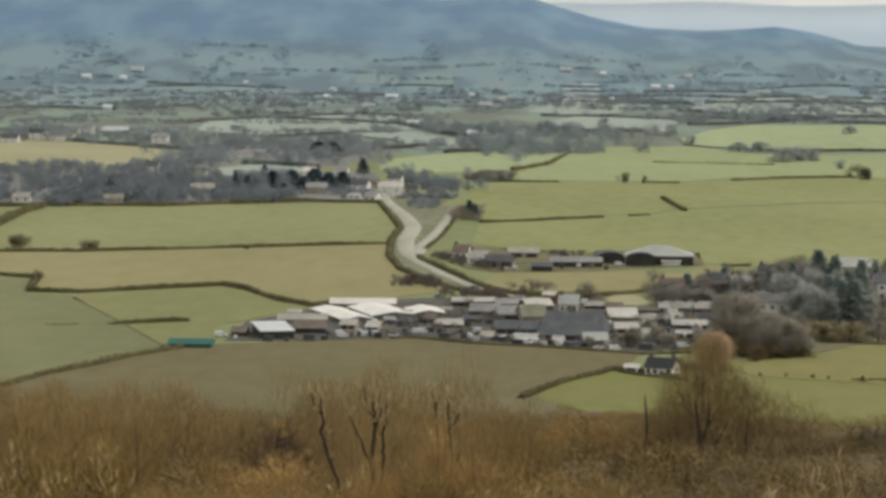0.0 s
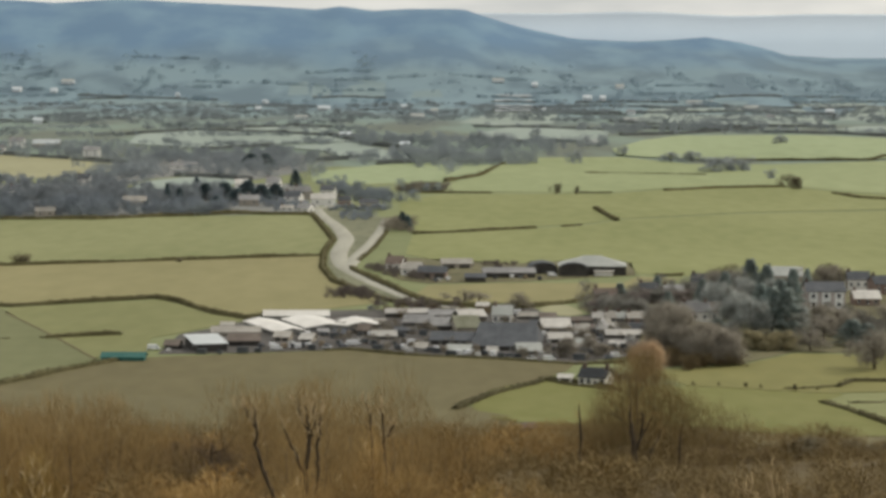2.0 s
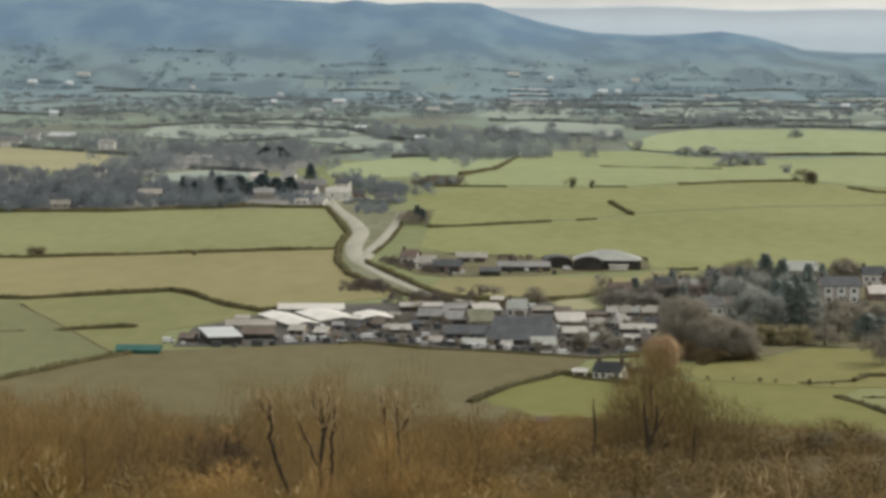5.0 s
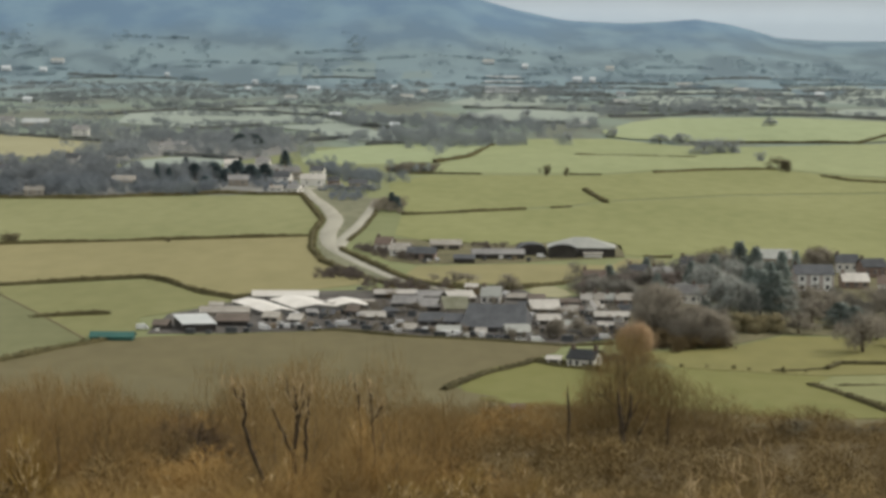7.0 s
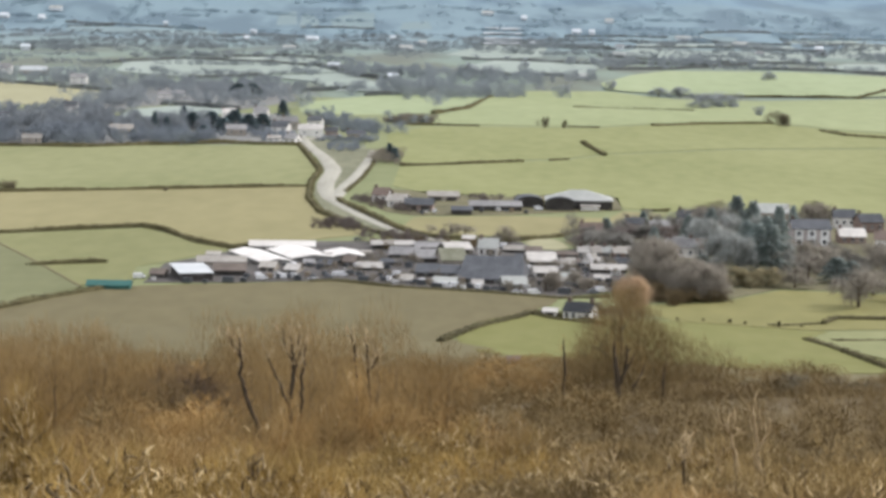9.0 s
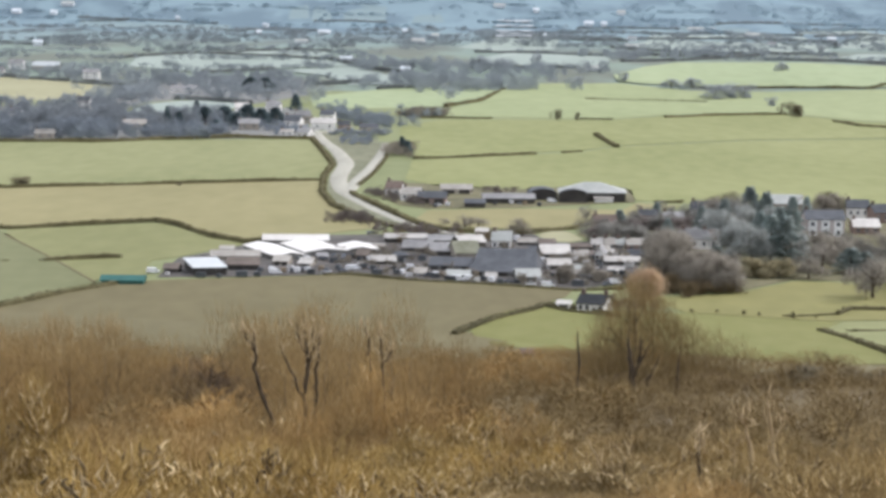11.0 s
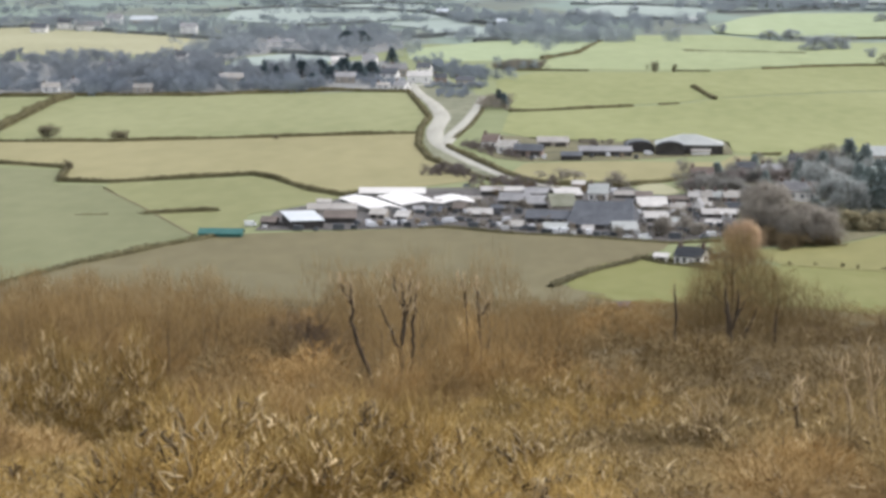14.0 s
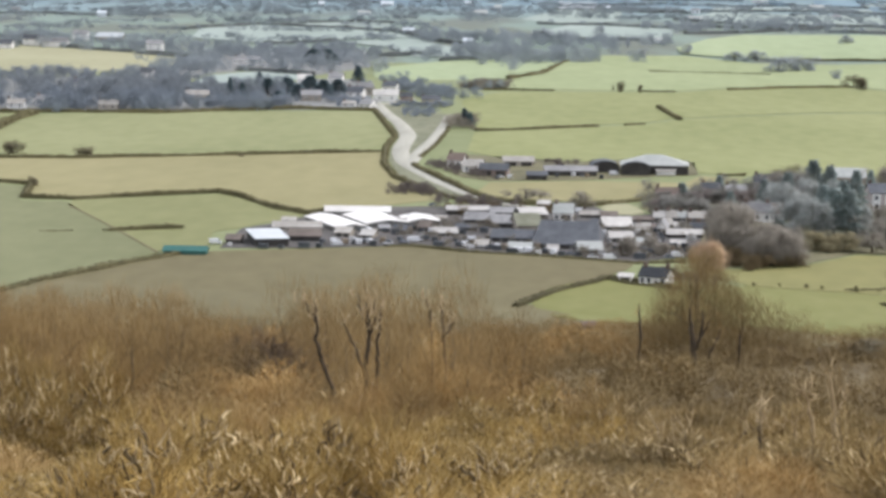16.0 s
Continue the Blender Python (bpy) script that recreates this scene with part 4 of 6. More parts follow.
building("hut", (33.3, 582.2), 3.0, 3.0, 1.0, 0.8, 6, "stone_wall", "pale_roof", "low pale hut among garden bushes", "shed", group=N)
building("hut", (32.3, 572.8), 2.2, 2.5, 1.1, 0.7, -10, "stone_wall", "beige_roof", "small beige hut among garden bushes", "shed", group=N)
building("white_shed", (-38.2, 586.6), 3.3, 5.0, 1.1, 1.1, -14, "stone_wall", "white_roof", "small shed with a white roof beside vans", "shed", group=N, doors=1)
building("workshop", (-44.6, 588.6), 3.9, 6.0, 1.4, 1.1, -8, "stone_wall", "beige_roof", "stone workshop with a tan roof", "workshop", group=N, doors=2)
building("hut", (-34.3, 601.4), 2.6, 4.0, 1.0, 0.8, 10, "dark_side", "grey_roof", "small dark workshop among parked cars", "shed", group=N, doors=1)
building("hut", (-30.1, 597.9), 3.2, 4.0, 1.2, 1.0, -8, "stone_wall", "slate", "dark slate-roofed hut in a yard", "shed", group=N, doors=1)
building("hut", (-31.0, 616.4), 2.5, 4.0, 1.0, 0.8, -8, "white_wall", "white_roof", "small white hut behind parked cars", "shed", group=N)
building("dark_shed", (23.5, 622.0), 4.6, 5.0, 1.0, 0.7, -5, "dark_side", "slate", "low dark-roofed shed between workshops", "shed", group=N, doors=2)
building("dark_shed", (36.6, 614.6), 3.4, 4.0, 0.9, 0.6, 6, "dark_side", "bark_roof", "low brown-roofed shed between cottages", "shed", group=N, doors=1)
building("dark_shed", (-12.6, 606.0), 5.2, 5.0, 1.0, 0.7, 4, "dark_side", "slate", "low dark-roofed shed between workshops", "shed", group=N, doors=2)
building("hut", (-20.4, 624.6), 2.8, 3.6, 1.0, 0.8, -7, "dark_side", "beige_roof", "small tan-roofed hut beside a glasshouse", "shed", group=N, doors=1)
building("hut", (-61.3, 615.4), 3.5, 3.5, 1.2, 0.6, 0, "white_wall", "beige_roof", "small cream hut above a shed", "shed", group=N)
building("farmhouse", (31.5, 510.9), 6.4, 5.4, 2.5, 1.75, -24, "white_wall", "wet_slate", "white farmhouse with a dark slate roof", "house", windows=4, chimneys=2, doors=1)
building("outhouse", (25.6, 515.6), 2.9, 4, 1.5, 0.5, -10, "white_wall", "white_roof", "small white outhouse beside the farmhouse", "shed", doors=1)
building("field_hut", (15.0, 437.0), 2.2, 2.0, 1.0, 0.7, 10, "white_wall", "tile", "small white field hut with a brown roof", "hut", doors=1)
building("teal_shelter", (-80.1, 548.6), 10.3, 5, 1.2, 0.9, 0, "teal", "teal", "long low shelter covered in teal sheeting", "shelter")

# the barns behind the road
N = "barns behind the road"
building("great_barn", (47.3, 768.8), 22.6, 13, 3.9, 2.9, -2, "dark_side", "pale_roof", "great barn with a pale hipped sheet roof", "barn", doors=4, group=N, hip=0.78)
# the hay barn's dark front wall stands in for its shaded inside
building("hay_barn", (40.7, 764.9), 9.6, 2.8, 3.1, 1.9, -2, "dark_side", "slate", "dark arched hay barn before a great barn", "barn", group=N, arch=True, ridge="y")
building("white_shed", (51.0, 766.8), 6.2, 2.6, 1.7, 0.4, -2, "white_wall", "beige_roof", "white lean-to at the barn's end", "shed", group=N)
building("dark_barn", (30.9, 772.8), 9.4, 9, 2.4, 1.9, 3, "dark_side", "slate", "dark arched barn in a farmyard", "barn", group=N, arch=True, ridge="y")
building("low_shed", (18.9, 759.1), 17.3, 7, 2.2, 1.3, 3, "dark_side", "grey_roof", "long low dark shed in a farmyard", "shed", doors=4, group=N)
building("low_shed", (1.4, 791.1), 10.6, 6, 2.2, 1.4, 3, "stone_wall", "beige_roof", "low shed with a pale roof", "shed", doors=2, group=N)
building("brick_shed", (-7.0, 755.2), 9.4, 7, 2.6, 1.8, -5, "brick_wall", "slate", "dark-roofed brick shed by the road", "shed", doors=2, group=N)
building("low_shed", (7.4, 744.0), 6.6, 5, 2.0, 1.0, 0, "dark_side", "slate", "small dark shed in a farmyard", "shed", doors=1, group=N)
building("white_house", (-20.6, 780.8), 5.4, 6, 3.4, 2.2, -15, "white_wall", "tile", "white house at the road's bend", "house", windows=2, chimneys=1, group=N)
building("white_house", (-14.7, 764.9), 6.4, 6, 3.0, 1.9, -22, "white_wall", "beige_roof", "white cottage beside the barns", "house", windows=2, chimneys=1, group=N)

# houses among the trees
M["pink_wall"] = material("pink_grey_stone_wall", (0.4, 0.35, 0.325), (0.5, 0.445, 0.415), 0.5, 0.9, fine=6)
N = "village houses among trees"
for b0, d, h, r, turn, wall, roof, what in (
        (((46.0, 680.0), 6.6), 7, 3.0, 2.0, 2, "brick_wall", "tile", "long house with a brown tile roof"),
        (((60.4, 702.1), 5.6), 7, 3.0, 1.5, -8, "stone_wall", "slate", "slate-roofed stone house among trees"),
        (((68.2, 696.0), 6.0), 7, 3.0, 1.5, 6, "stone_wall", "grey_roof", "grey stone house with a grey roof"),
        (((78.2, 710.5), 7.2), 8, 4.4, 2.2, -10, "white_wall", "slate", "white house among bare trees"),
        (((67.6, 640.0), 4.6), 7, 4.2, 1.4, 8, "white_wall", "grey_roof", "white cottage half hidden by trees"),
        (((71.8, 635.0), 4.7), 7, 3.6, 2.2, -18, "white_wall", "tile", "white cottage with a brown roof"),
        (((107.0, 731.3), 11.2), 12, 4.6, 2.4, -6, "stone_wall", "pale_roof", "hall with a pale sheet roof"),
        (((109.9, 667.6), 11.3), 10, 6.6, 2.3, 0, "pink_wall", "slate", "tall pink-grey manor house with white windows"),
        (((129.4, 724.2), 6.8), 8, 4.2, 2.2, -6, "white_wall", "slate", "white house with a slate roof"),
        (((135.8, 710.5), 7.4), 8, 4.2, 2.2, 8, "brick_wall", "slate", "brick house with a slate roof"),
        (((68.1, 635.0), 7.6), 8, 3.6, 2.2, -6, "white_wall", "grey_roof", "white house above a bare copse"),
        (((124.0, 678.2), 7.7), 8, 2.8, 2.0, 0, "brick_wall", "white_roof", "brick house with a pale roof"),
        (((130.8, 660.3), 7.2), 8, 4.2, 2.2, -12, "white_wall", "tile", "white house with a brown tile roof"),
        (((143.8, 694.0), 8.6), 8, 4.2, 2.2, 4, "stone_wall", "slate", "stone house at the village edge")):
    building("village_house", *b0, d, h, r, turn, wall, roof, what, "house", windows=3, chimneys=1, group=N, broad=2.8 if "manor" in what else 1.0, pane=0.5 if "manor" in what else 0.38)

N = "houses of the far village"
for b0, d, h, r, turn, wall, roof, what in (
        (((-79.4, 1117.7), 7.8), 8, 5.2, 2.6, -12, "white_wall", "slate", "white two-storey house at the road's end"),
        (((-76.4, 1160.8), 7.5), 8, 5.0, 2.4, 10, "stone_wall", "grey_roof", "stone house at the road's end"),
        (((-63.6, 1113.6), 12.1), 8, 4.4, 2.2, 2, "white_wall", "white_roof", "long white house with a pale roof"),
        (((-65.6, 1179.0), 7.0), 8, 4.6, 2.2, -8, "white_wall", "slate", "white house behind another"),
        (((-53.6, 1117.7), 6.0), 8, 3.0, 1.8, 5, "brick_wall", "slate", "low brick house behind the road"),
        (((-41.2, 1106.0), 9.0), 8, 2.6, 1.6, 0, "stone_wall", "slate", "long low house with a dark roof"),
        (((-114.0, 1226.9), 7.3), 8, 5.0, 2.4, 6, "white_wall", "white_roof", "white house among conifers"),
        (((-99.1, 1247.2), 7.4), 8, 5.0, 2.4, -6, "white_wall", "grey_roof", "white house below a wood"),
        (((-70.0, 1055.1), 5.8), 7, 3.6, 2.0, -20, "white_wall", "grey_roof", "white cottage by the lane"),
        (((-79.0, 1076.0), 6.0), 5, 2.0, 1.0, -6, "white_wall", "beige_roof", "low white roadside building"),
        (((-99.7, 1109.5), 9.6), 7, 4.0, 2.0, 4, "stone_wall", "grey_roof", "stone house below conifers"),
        (((-206.3, 1268.2), 6.9), 8, 5.4, 2.4, 0, "white_wall", "slate", "white house in the bare wood"),
        (((-223.8, 1160.8), 5.8), 8, 5.0, 2.4, 0, "white_wall", "slate", "white house in the bare wood"),
        (((-185.7, 1033.3), 8.7), 7, 3.2, 1.8, 4, "stone_wall", "beige_roof", "low pale house at the wood's edge"),
        (((-228.3, 1033.3), 7.7), 7, 3.0, 1.8, 4, "white_wall", "beige_roof", "low white house at the wood's edge"),
        (((-220.8, 1055.1), 6.3), 7, 3.6, 1.8, -8, "white_wall", "grey_roof", "white house at the wood's edge"),
        (((-172.6, 1458.2), 16.6), 9, 3.0, 2.0, 0, "white_wall", "grey_roof", "white-walled barn above a wood"),
        (((-154.4, 1101.4), 10.9), 8, 3.6, 2.0, 6, "stone_wall", "beige_roof", "pale house in the wood"),
        (((-358.0, 1676.6), 12.5), 9, 6, 3, 0, "white_wall", "slate", "white house of the upper hamlet"),
        (((-336.8, 1658.2), 18.9), 9, 4.6, 3, 4, "white_wall", "grey_roof", "long white house of the upper hamlet"),
        (((-341.1, 1775.0), 11.4), 9, 6, 3, -4, "white_wall", "grey_roof", "white house of the upper hamlet"),
        (((-317.8, 1775.0), 21.1), 9, 4, 3, 0, "stone_wall", "blue_roof", "farm building with a pale roof"),
        (((-258.4, 1622.6), 11.3), 9, 6, 2.4, 0, "white_wall", "grey_roof", "tall pale rendered house"),
        (((-362.4, 1605.4), 11.1), 9, 5, 3, 0, "white_wall", "slate", "white house by a straw field")):
    building("village_house", *b0, d, h, r, turn, wall, roof, what, "house", windows=2, chimneys=1, group=N)

M["far_pale"] = material("pale_far_render", (0.52, 0.56, 0.58), (0.66, 0.69, 0.7), 0.1, 0.8, fine=4)
N = "far farms on the plain"
for b0, d, h, r, roof in (
        (((-96.5, 2038.0), 17.2), 10, 4, 3, "white_roof"), (((-38.8, 1817.7), 12.6), 10, 4, 3, "white_roof"), (((-170.8, 2553.4), 22.8), 12, 5, 3, "blue_roof"),
        (((-169.7, 2980.0), 26.6), 14, 5, 4, "white_roof"), (((-250.4, 2922.6), 11.6), 12, 6, 4, "white_roof"), (((196.6, 3351.3), 21.6), 14, 9, 5, "white_roof"),
        (((218.7, 3347.4), 13.3), 14, 8, 5, "white_roof"), (((115.0, 1885.7), 20.6), 10, 4, 3, "grey_roof"), (((195.3, 2511.1), 24.9), 12, 5, 3, "grey_roof"),
        (((477.4, 2894.7), 17.2), 12, 6, 4, "white_roof"), (((-650.4, 3391.7), 21.9), 14, 8, 5, "white_roof"), (((-592.6, 3377.8), 15.1), 14, 8, 5, "white_roof"),
        (((-587.7, 3473.2), 31.0), 14, 8, 5, "blue_roof"), (((-41.2, 2597.2), 25.8), 14, 6, 4, "grey_roof"), (((-23.5, 2788.2), 13.8), 14, 9, 4, "slate"),
        (((70.0, 3583.3), 30.2), 14, 7, 4, "blue_roof"), (((354.6, 3285.7), 65.2), 14, 5, 3, "beige_roof"), (((126.5, 3551.4), 14.1), 14, 8, 5, "white_roof"),
        (((257.3, 3536.9), 21.0), 14, 7, 5, "grey_roof"), (((399.9, 3070.5), 30.5), 14, 6, 4, "grey_roof")):
    building("far_farm", b0[0], b0[1] * 0.6, d, h * 0.6, r * 0.7, 0, "far_pale", "far_pale" if "white" in roof else "pale_roof", "far pale farm building among fields and trees", "farm", group=N, windows=2)

# haze again: far twigs and hedges coloured bluer than the near ones
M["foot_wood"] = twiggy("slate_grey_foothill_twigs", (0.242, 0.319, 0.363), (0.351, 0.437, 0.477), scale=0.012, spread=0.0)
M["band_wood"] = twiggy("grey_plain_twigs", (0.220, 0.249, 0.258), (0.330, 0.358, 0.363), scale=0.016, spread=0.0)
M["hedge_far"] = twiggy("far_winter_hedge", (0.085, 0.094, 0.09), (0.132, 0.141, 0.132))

for i in range(8):
    fy = 2350 + 1150 * ((i * 0.3819 + 0.1) % 1)
    fx = (-0.22 + 0.42 * ((i * 0.61803) % 1)) * fy
    building("far_farm", (fx, fy), rng.uniform(6, 12), 7, rng.uniform(3, 5), 2, rng.uniform(-25, 25), "far_pale", "far_pale" if i % 3 else "grey_roof", "small pale far farm building on the plain", "farm", group=N, windows=2)

M["tunnel"] = material("milky_polythene", (0.46, 0.49, 0.5), (0.6, 0.62, 0.62), 0.1, 0.5, fine=5)


def polytunnel(x, y, long, label):
    """A hooped tunnel under polythene: a half-round skin with two end walls and a base rail."""
    ob = thing("polytunnel", x, y, 0, label, "polytunnel", "polytunnels at the plain's end")
    arc = [(4.5 * math.cos(math.pi * i / 8), 3.4 * math.sin(math.pi * i / 8)) for i in range(9)]
    bm = bmesh.new()
    a, b = ([bm.verts.new((s * long / 2, p, q)) for p, q in arc] for s in (-1, 1))
    for i in range(8):
        bm.faces.new((a[i], b[i], b[i + 1], a[i + 1]))
    part("cover", bm, M["tunnel"], ob)
    for s in (-1, 1):
        bm = bmesh.new()
        bm.faces.new([bm.verts.new((s * long / 2 * 0.998, p * 0.99, q * 0.99)) for p, q in arc])
        part("end_wall", bm, M["frame_white"], ob)
    part("base_rail", boxed(-long / 2, long / 2, -4.6, -4.4, 0, 0.3), M["dark_side"], ob)
    return ob


for tx, ty, tl in ((75.0, 2897, 46), (80.0, 3020, 50), (84.0, 3170, 52), (87.0, 3320, 54), (89.0, 3415, 54)):
    polytunnel(tx, ty, tl, "long polytunnel under milky polythene between dark hedges")
    hedge([(tx - tl * 0.6, ty - 12), (tx + tl * 0.6, ty - 12)], 3.6, 5, "dark far hedge before a polytunnel", "hedge_far")

# ---- hedges ----
hedge([(-205.1, 789.0), (-155.3, 795.3), (-127.2, 806.0), (-79.0, 826.0), (-47.7, 839.9)], 2.0)
hedge([(-187.1, 719.0), (-168.4, 715.6), (-150.9, 705.4), (-145.2, 667.6), (-130.3, 666.2), (-90.2, 690.8), (-82.0, 679.8), (-68.8, 650.2), (-57.9, 637.7), (-53.3, 643.2)], 2.2, 2.6)
hedge([(-141.0, 589.0), (-128.0, 588.0), (-116.0, 591.0)], 0.6, 1.2, "low broken hedge in a dull pasture", gaps=0.3)
hedge([(-107.0, 592.2), (-97.5, 596.9), (-88.2, 600.5)], 1.6, 2.2, "short dark hedge in a pasture")
hedge([(-117.7, 450.1), (-105.7, 500.6), (-96.7, 519.8), (-91.1, 532.9), (-81.3, 549.6)], 1.8, 2.4)
hedge([(-259.3, 999.0), (-198.0, 1015.9), (-160.1, 1015.9), (-132.5, 1036.9), (-100.7, 1055.1), (-66.4, 1051.4)], 2.6, 3.5, "dark hedge below the village wood")
hedge([(-204.4, 801.7), (-205.2, 842.2), (-209.0, 897.6), (-213.7, 970.0), (-212.3, 1002.4)], 4, 5, "overgrown dark hedge beside a pasture")
hedge([(-67.0, 1066.3), (-54.8, 966.9), (-47.9, 908.5), (-48.3, 851.8), (-45.4, 789.0), (-38.8, 742.2), (-25.1, 698.8), (-14.1, 675.2), (-4.0, 666.2)], 2.0, 2.6, "dark hedge along the main road")
hedge([(-34.8, 784.9), (-27.0, 753.4), (-16.7, 713.8), (-7.5, 679.8), (2.7, 672.1), (19.3, 666.2), (36.9, 684.5), (42.9, 698.8)], 2.2, 2.6, "dark hedge along the yards")
hedge([(-28.2, 1012.5), (-28.1, 942.7), (-30.1, 876.6), (-33.9, 819.2)], 1.2, 1.6, "low dark hedge along a side road")
hedge([(-16.2, 942.7), (3.8, 954.6), (35.4, 976.3)], 1.8, 2.4)
hedge([(47.6, 985.9), (56.4, 995.7)], 1.5, 2)
hedge([(68.7, 1101.4), (70.8, 1062.5), (73.5, 1019.3)], 2.2, 2.8, "short dark hedge running down a pasture")
hedge([(-25.4, 1217.0), (-1.2, 1222.0), (20.6, 1222.0)], 1.6, 2)
hedge([(20.6, 1222.0), (53.6, 1226.9), (85.6, 1226.9)], 1.3, 1.8, "broken low hedge across a pasture", gaps=0.55)
hedge([(83.4, 1423.8), (118.2, 1417.1), (156.1, 1403.9)], 2.0, 2.6)
hedge([(115.8, 1247.2), (147.4, 1273.6), (188.3, 1289.9)], 2.2, 2.8)
hedge([(180.6, 1596.9), (247.9, 1622.6), (296.2, 1622.6), (339.1, 1744.3), (385.8, 1817.7)], 2.4, 3)
hedge([(-4.6, 1329.7), (15.9, 1391.0), (33.3, 1524.4)], 3, 4, "dark hedge beside a far pasture")
hedge([(205.3, 1232.0), (212.1, 1193.0), (246.8, 1160.8)], 2.0, 2.6)
hedge([(0.7, 475.7), (5.9, 489.8), (10.8, 501.4), (18.8, 513.5), (21.6, 520.7), (26.1, 518.9), (35.3, 507.4)], 1.5, 2.0, "dark hedge round a farmhouse paddock")
hedge([(22.4, 518.4), (26.0, 512.6), (31.0, 508.6), (37.0, 503.6)], 1.5, 1.8, "dark hedge in front of a farmhouse")
hedge([(-31.9, 569.6), (-26.3, 571.7), (-11.8, 562.0), (9.2, 555.7), (29.5, 546.6), (42.1, 550.6)], 1.1, 1.6, "low dark hedge below the yards")
hedge([(49.4, 525.3), (54.9, 515.3), (66.0, 511.8), (76.9, 507.4), (87.8, 511.8)], 0.9, 1.2, "thin gappy hedge across a paddock", gaps=0.4)
hedge([(88.0, 512.7), (91.8, 519.8), (111.3, 519.8)], 1.3, 1.8)
hedge([(80.0, 487.4), (83.0, 476.5), (87.5, 450.1), (90.8, 423.3)], 1.8, 2.2, "dark hedge running down to the scrub")
hedge([(85.8, 485.8), (94.5, 486.6), (104.1, 485.8)], 1.4, 1.8)
hedge([(68.7, 768.8), (78.1, 768.8)], 1.4, 2, "short dark hedge in a pasture")
for line in ([(-296.4, 2065.9), (-245.8, 2185.1), (-160.0, 2123.8), (-113.9, 2051.9)], [(-115.5, 2080.0), (-66.5, 1862.5), (-31.9, 1785.5)], [(-110.2, 1563.9), (-81.2, 1605.4), (-56.5, 1640.2)],
             [(-168.2, 1372.0), (-144.4, 1372.0), (-118.5, 1329.7)], [(20.7, 2318.9), (88.9, 2301.3), (152.7, 2233.5)], [(-543.1, 3304.7), (-476.9, 3321.9)], [(153.6, 2094.4), (222.0, 2154.0), (313.7, 2318.9)],
             [(295.6, 2185.1), (363.4, 2169.5), (406.9, 2094.4), (444.3, 2094.4)], [(-193.2, 1754.4), (-142.4, 1828.7)], [(-260.1, 1555.8), (-234.6, 1539.9), (-208.9, 1509.2)], [(-28.9, 1237.0), (-5.6, 1247.2)],
             [(171.7, 2511.1), (242.7, 2355.0), (397.5, 2373.4)], [(55.0, 2922.6), (150.5, 2814.1), (211.3, 2788.2)], [(-50.9, 1532.1), (-24.7, 1555.8), (-9.7, 1622.6)], [(-434.1, 1676.6), (-384.4, 1714.7), (-318.9, 1640.2), (-268.1, 1580.2)],
             [(226.5, 2894.7), (377.0, 2951.0), (475.5, 2840.5)], [(17.7, 1984.6), (55.6, 1933.9), (103.5, 1933.9)], [(-214.1, 2250.0), (-163.2, 2318.9), (-121.1, 2284.0)], [(-552.5, 3357.0), (-448.5, 3330.8), (-340.7, 3292.6)], [(171.2, 2318.9), (231.9, 2250.0), (303.3, 2284.0)],
             [(35.1, 2894.7), (131.1, 3009.6), (208.2, 2840.5)], [(-204.0, 3323.6), (-152.1, 3340.9), (-99.1, 3335.2)], [(488.4, 3101.9), (573.3, 3234.3), (664.1, 3133.9)], [(-583.1, 2392.2), (-516.4, 2470.2), (-429.0, 2392.2)], [(176.8, 3305.9), (251.6, 3322.3), (324.2, 3307.7)], [(263.4, 3166.7), (379.3, 3219.0), (482.9, 3166.7)],
             [(492.0, 3334.9), (582.4, 3381.0), (689.9, 3334.0)], [(122.3, 3166.7), (180.8, 3231.7), (239.6, 3216.1)], [(383.1, 3394.7), (501.5, 3518.6), (608.7, 3534.1)], [(-310.3, 3101.9), (-248.8, 3200.0), (-172.0, 3101.9)]):
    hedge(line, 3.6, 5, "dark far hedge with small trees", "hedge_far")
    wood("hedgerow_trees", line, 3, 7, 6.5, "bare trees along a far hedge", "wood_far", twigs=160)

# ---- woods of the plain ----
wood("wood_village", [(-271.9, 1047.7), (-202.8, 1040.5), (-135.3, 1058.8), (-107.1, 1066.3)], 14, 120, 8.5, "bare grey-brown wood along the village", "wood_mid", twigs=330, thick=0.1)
wood("wood_village_back", [(-294.3, 1134.6), (-221.0, 1134.6), (-138.5, 1151.9), (-113.6, 1160.8)], 26, 140, 9, "bare grey-brown wood behind the village", "wood_hazed", twigs=330, thick=0.1)
wood("wood_village_top", [(-320.7, 1237.0), (-263.6, 1257.6), (-198.8, 1262.9), (-182.5, 1237.0)], 24, 80, 8, "bare wood above the village", "wood_hazed", twigs=330, thick=0.1)
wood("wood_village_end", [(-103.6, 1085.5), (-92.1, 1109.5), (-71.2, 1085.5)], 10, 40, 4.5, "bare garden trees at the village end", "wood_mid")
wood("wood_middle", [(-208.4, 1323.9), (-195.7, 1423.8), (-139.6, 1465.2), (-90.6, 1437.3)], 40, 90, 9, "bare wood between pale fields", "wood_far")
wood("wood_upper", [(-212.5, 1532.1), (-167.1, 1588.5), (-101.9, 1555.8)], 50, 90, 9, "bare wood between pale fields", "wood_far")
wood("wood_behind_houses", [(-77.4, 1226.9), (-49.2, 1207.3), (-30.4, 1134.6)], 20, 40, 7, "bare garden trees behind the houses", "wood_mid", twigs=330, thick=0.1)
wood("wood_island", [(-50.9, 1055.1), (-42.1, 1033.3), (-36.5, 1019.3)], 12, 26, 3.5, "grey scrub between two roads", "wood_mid")
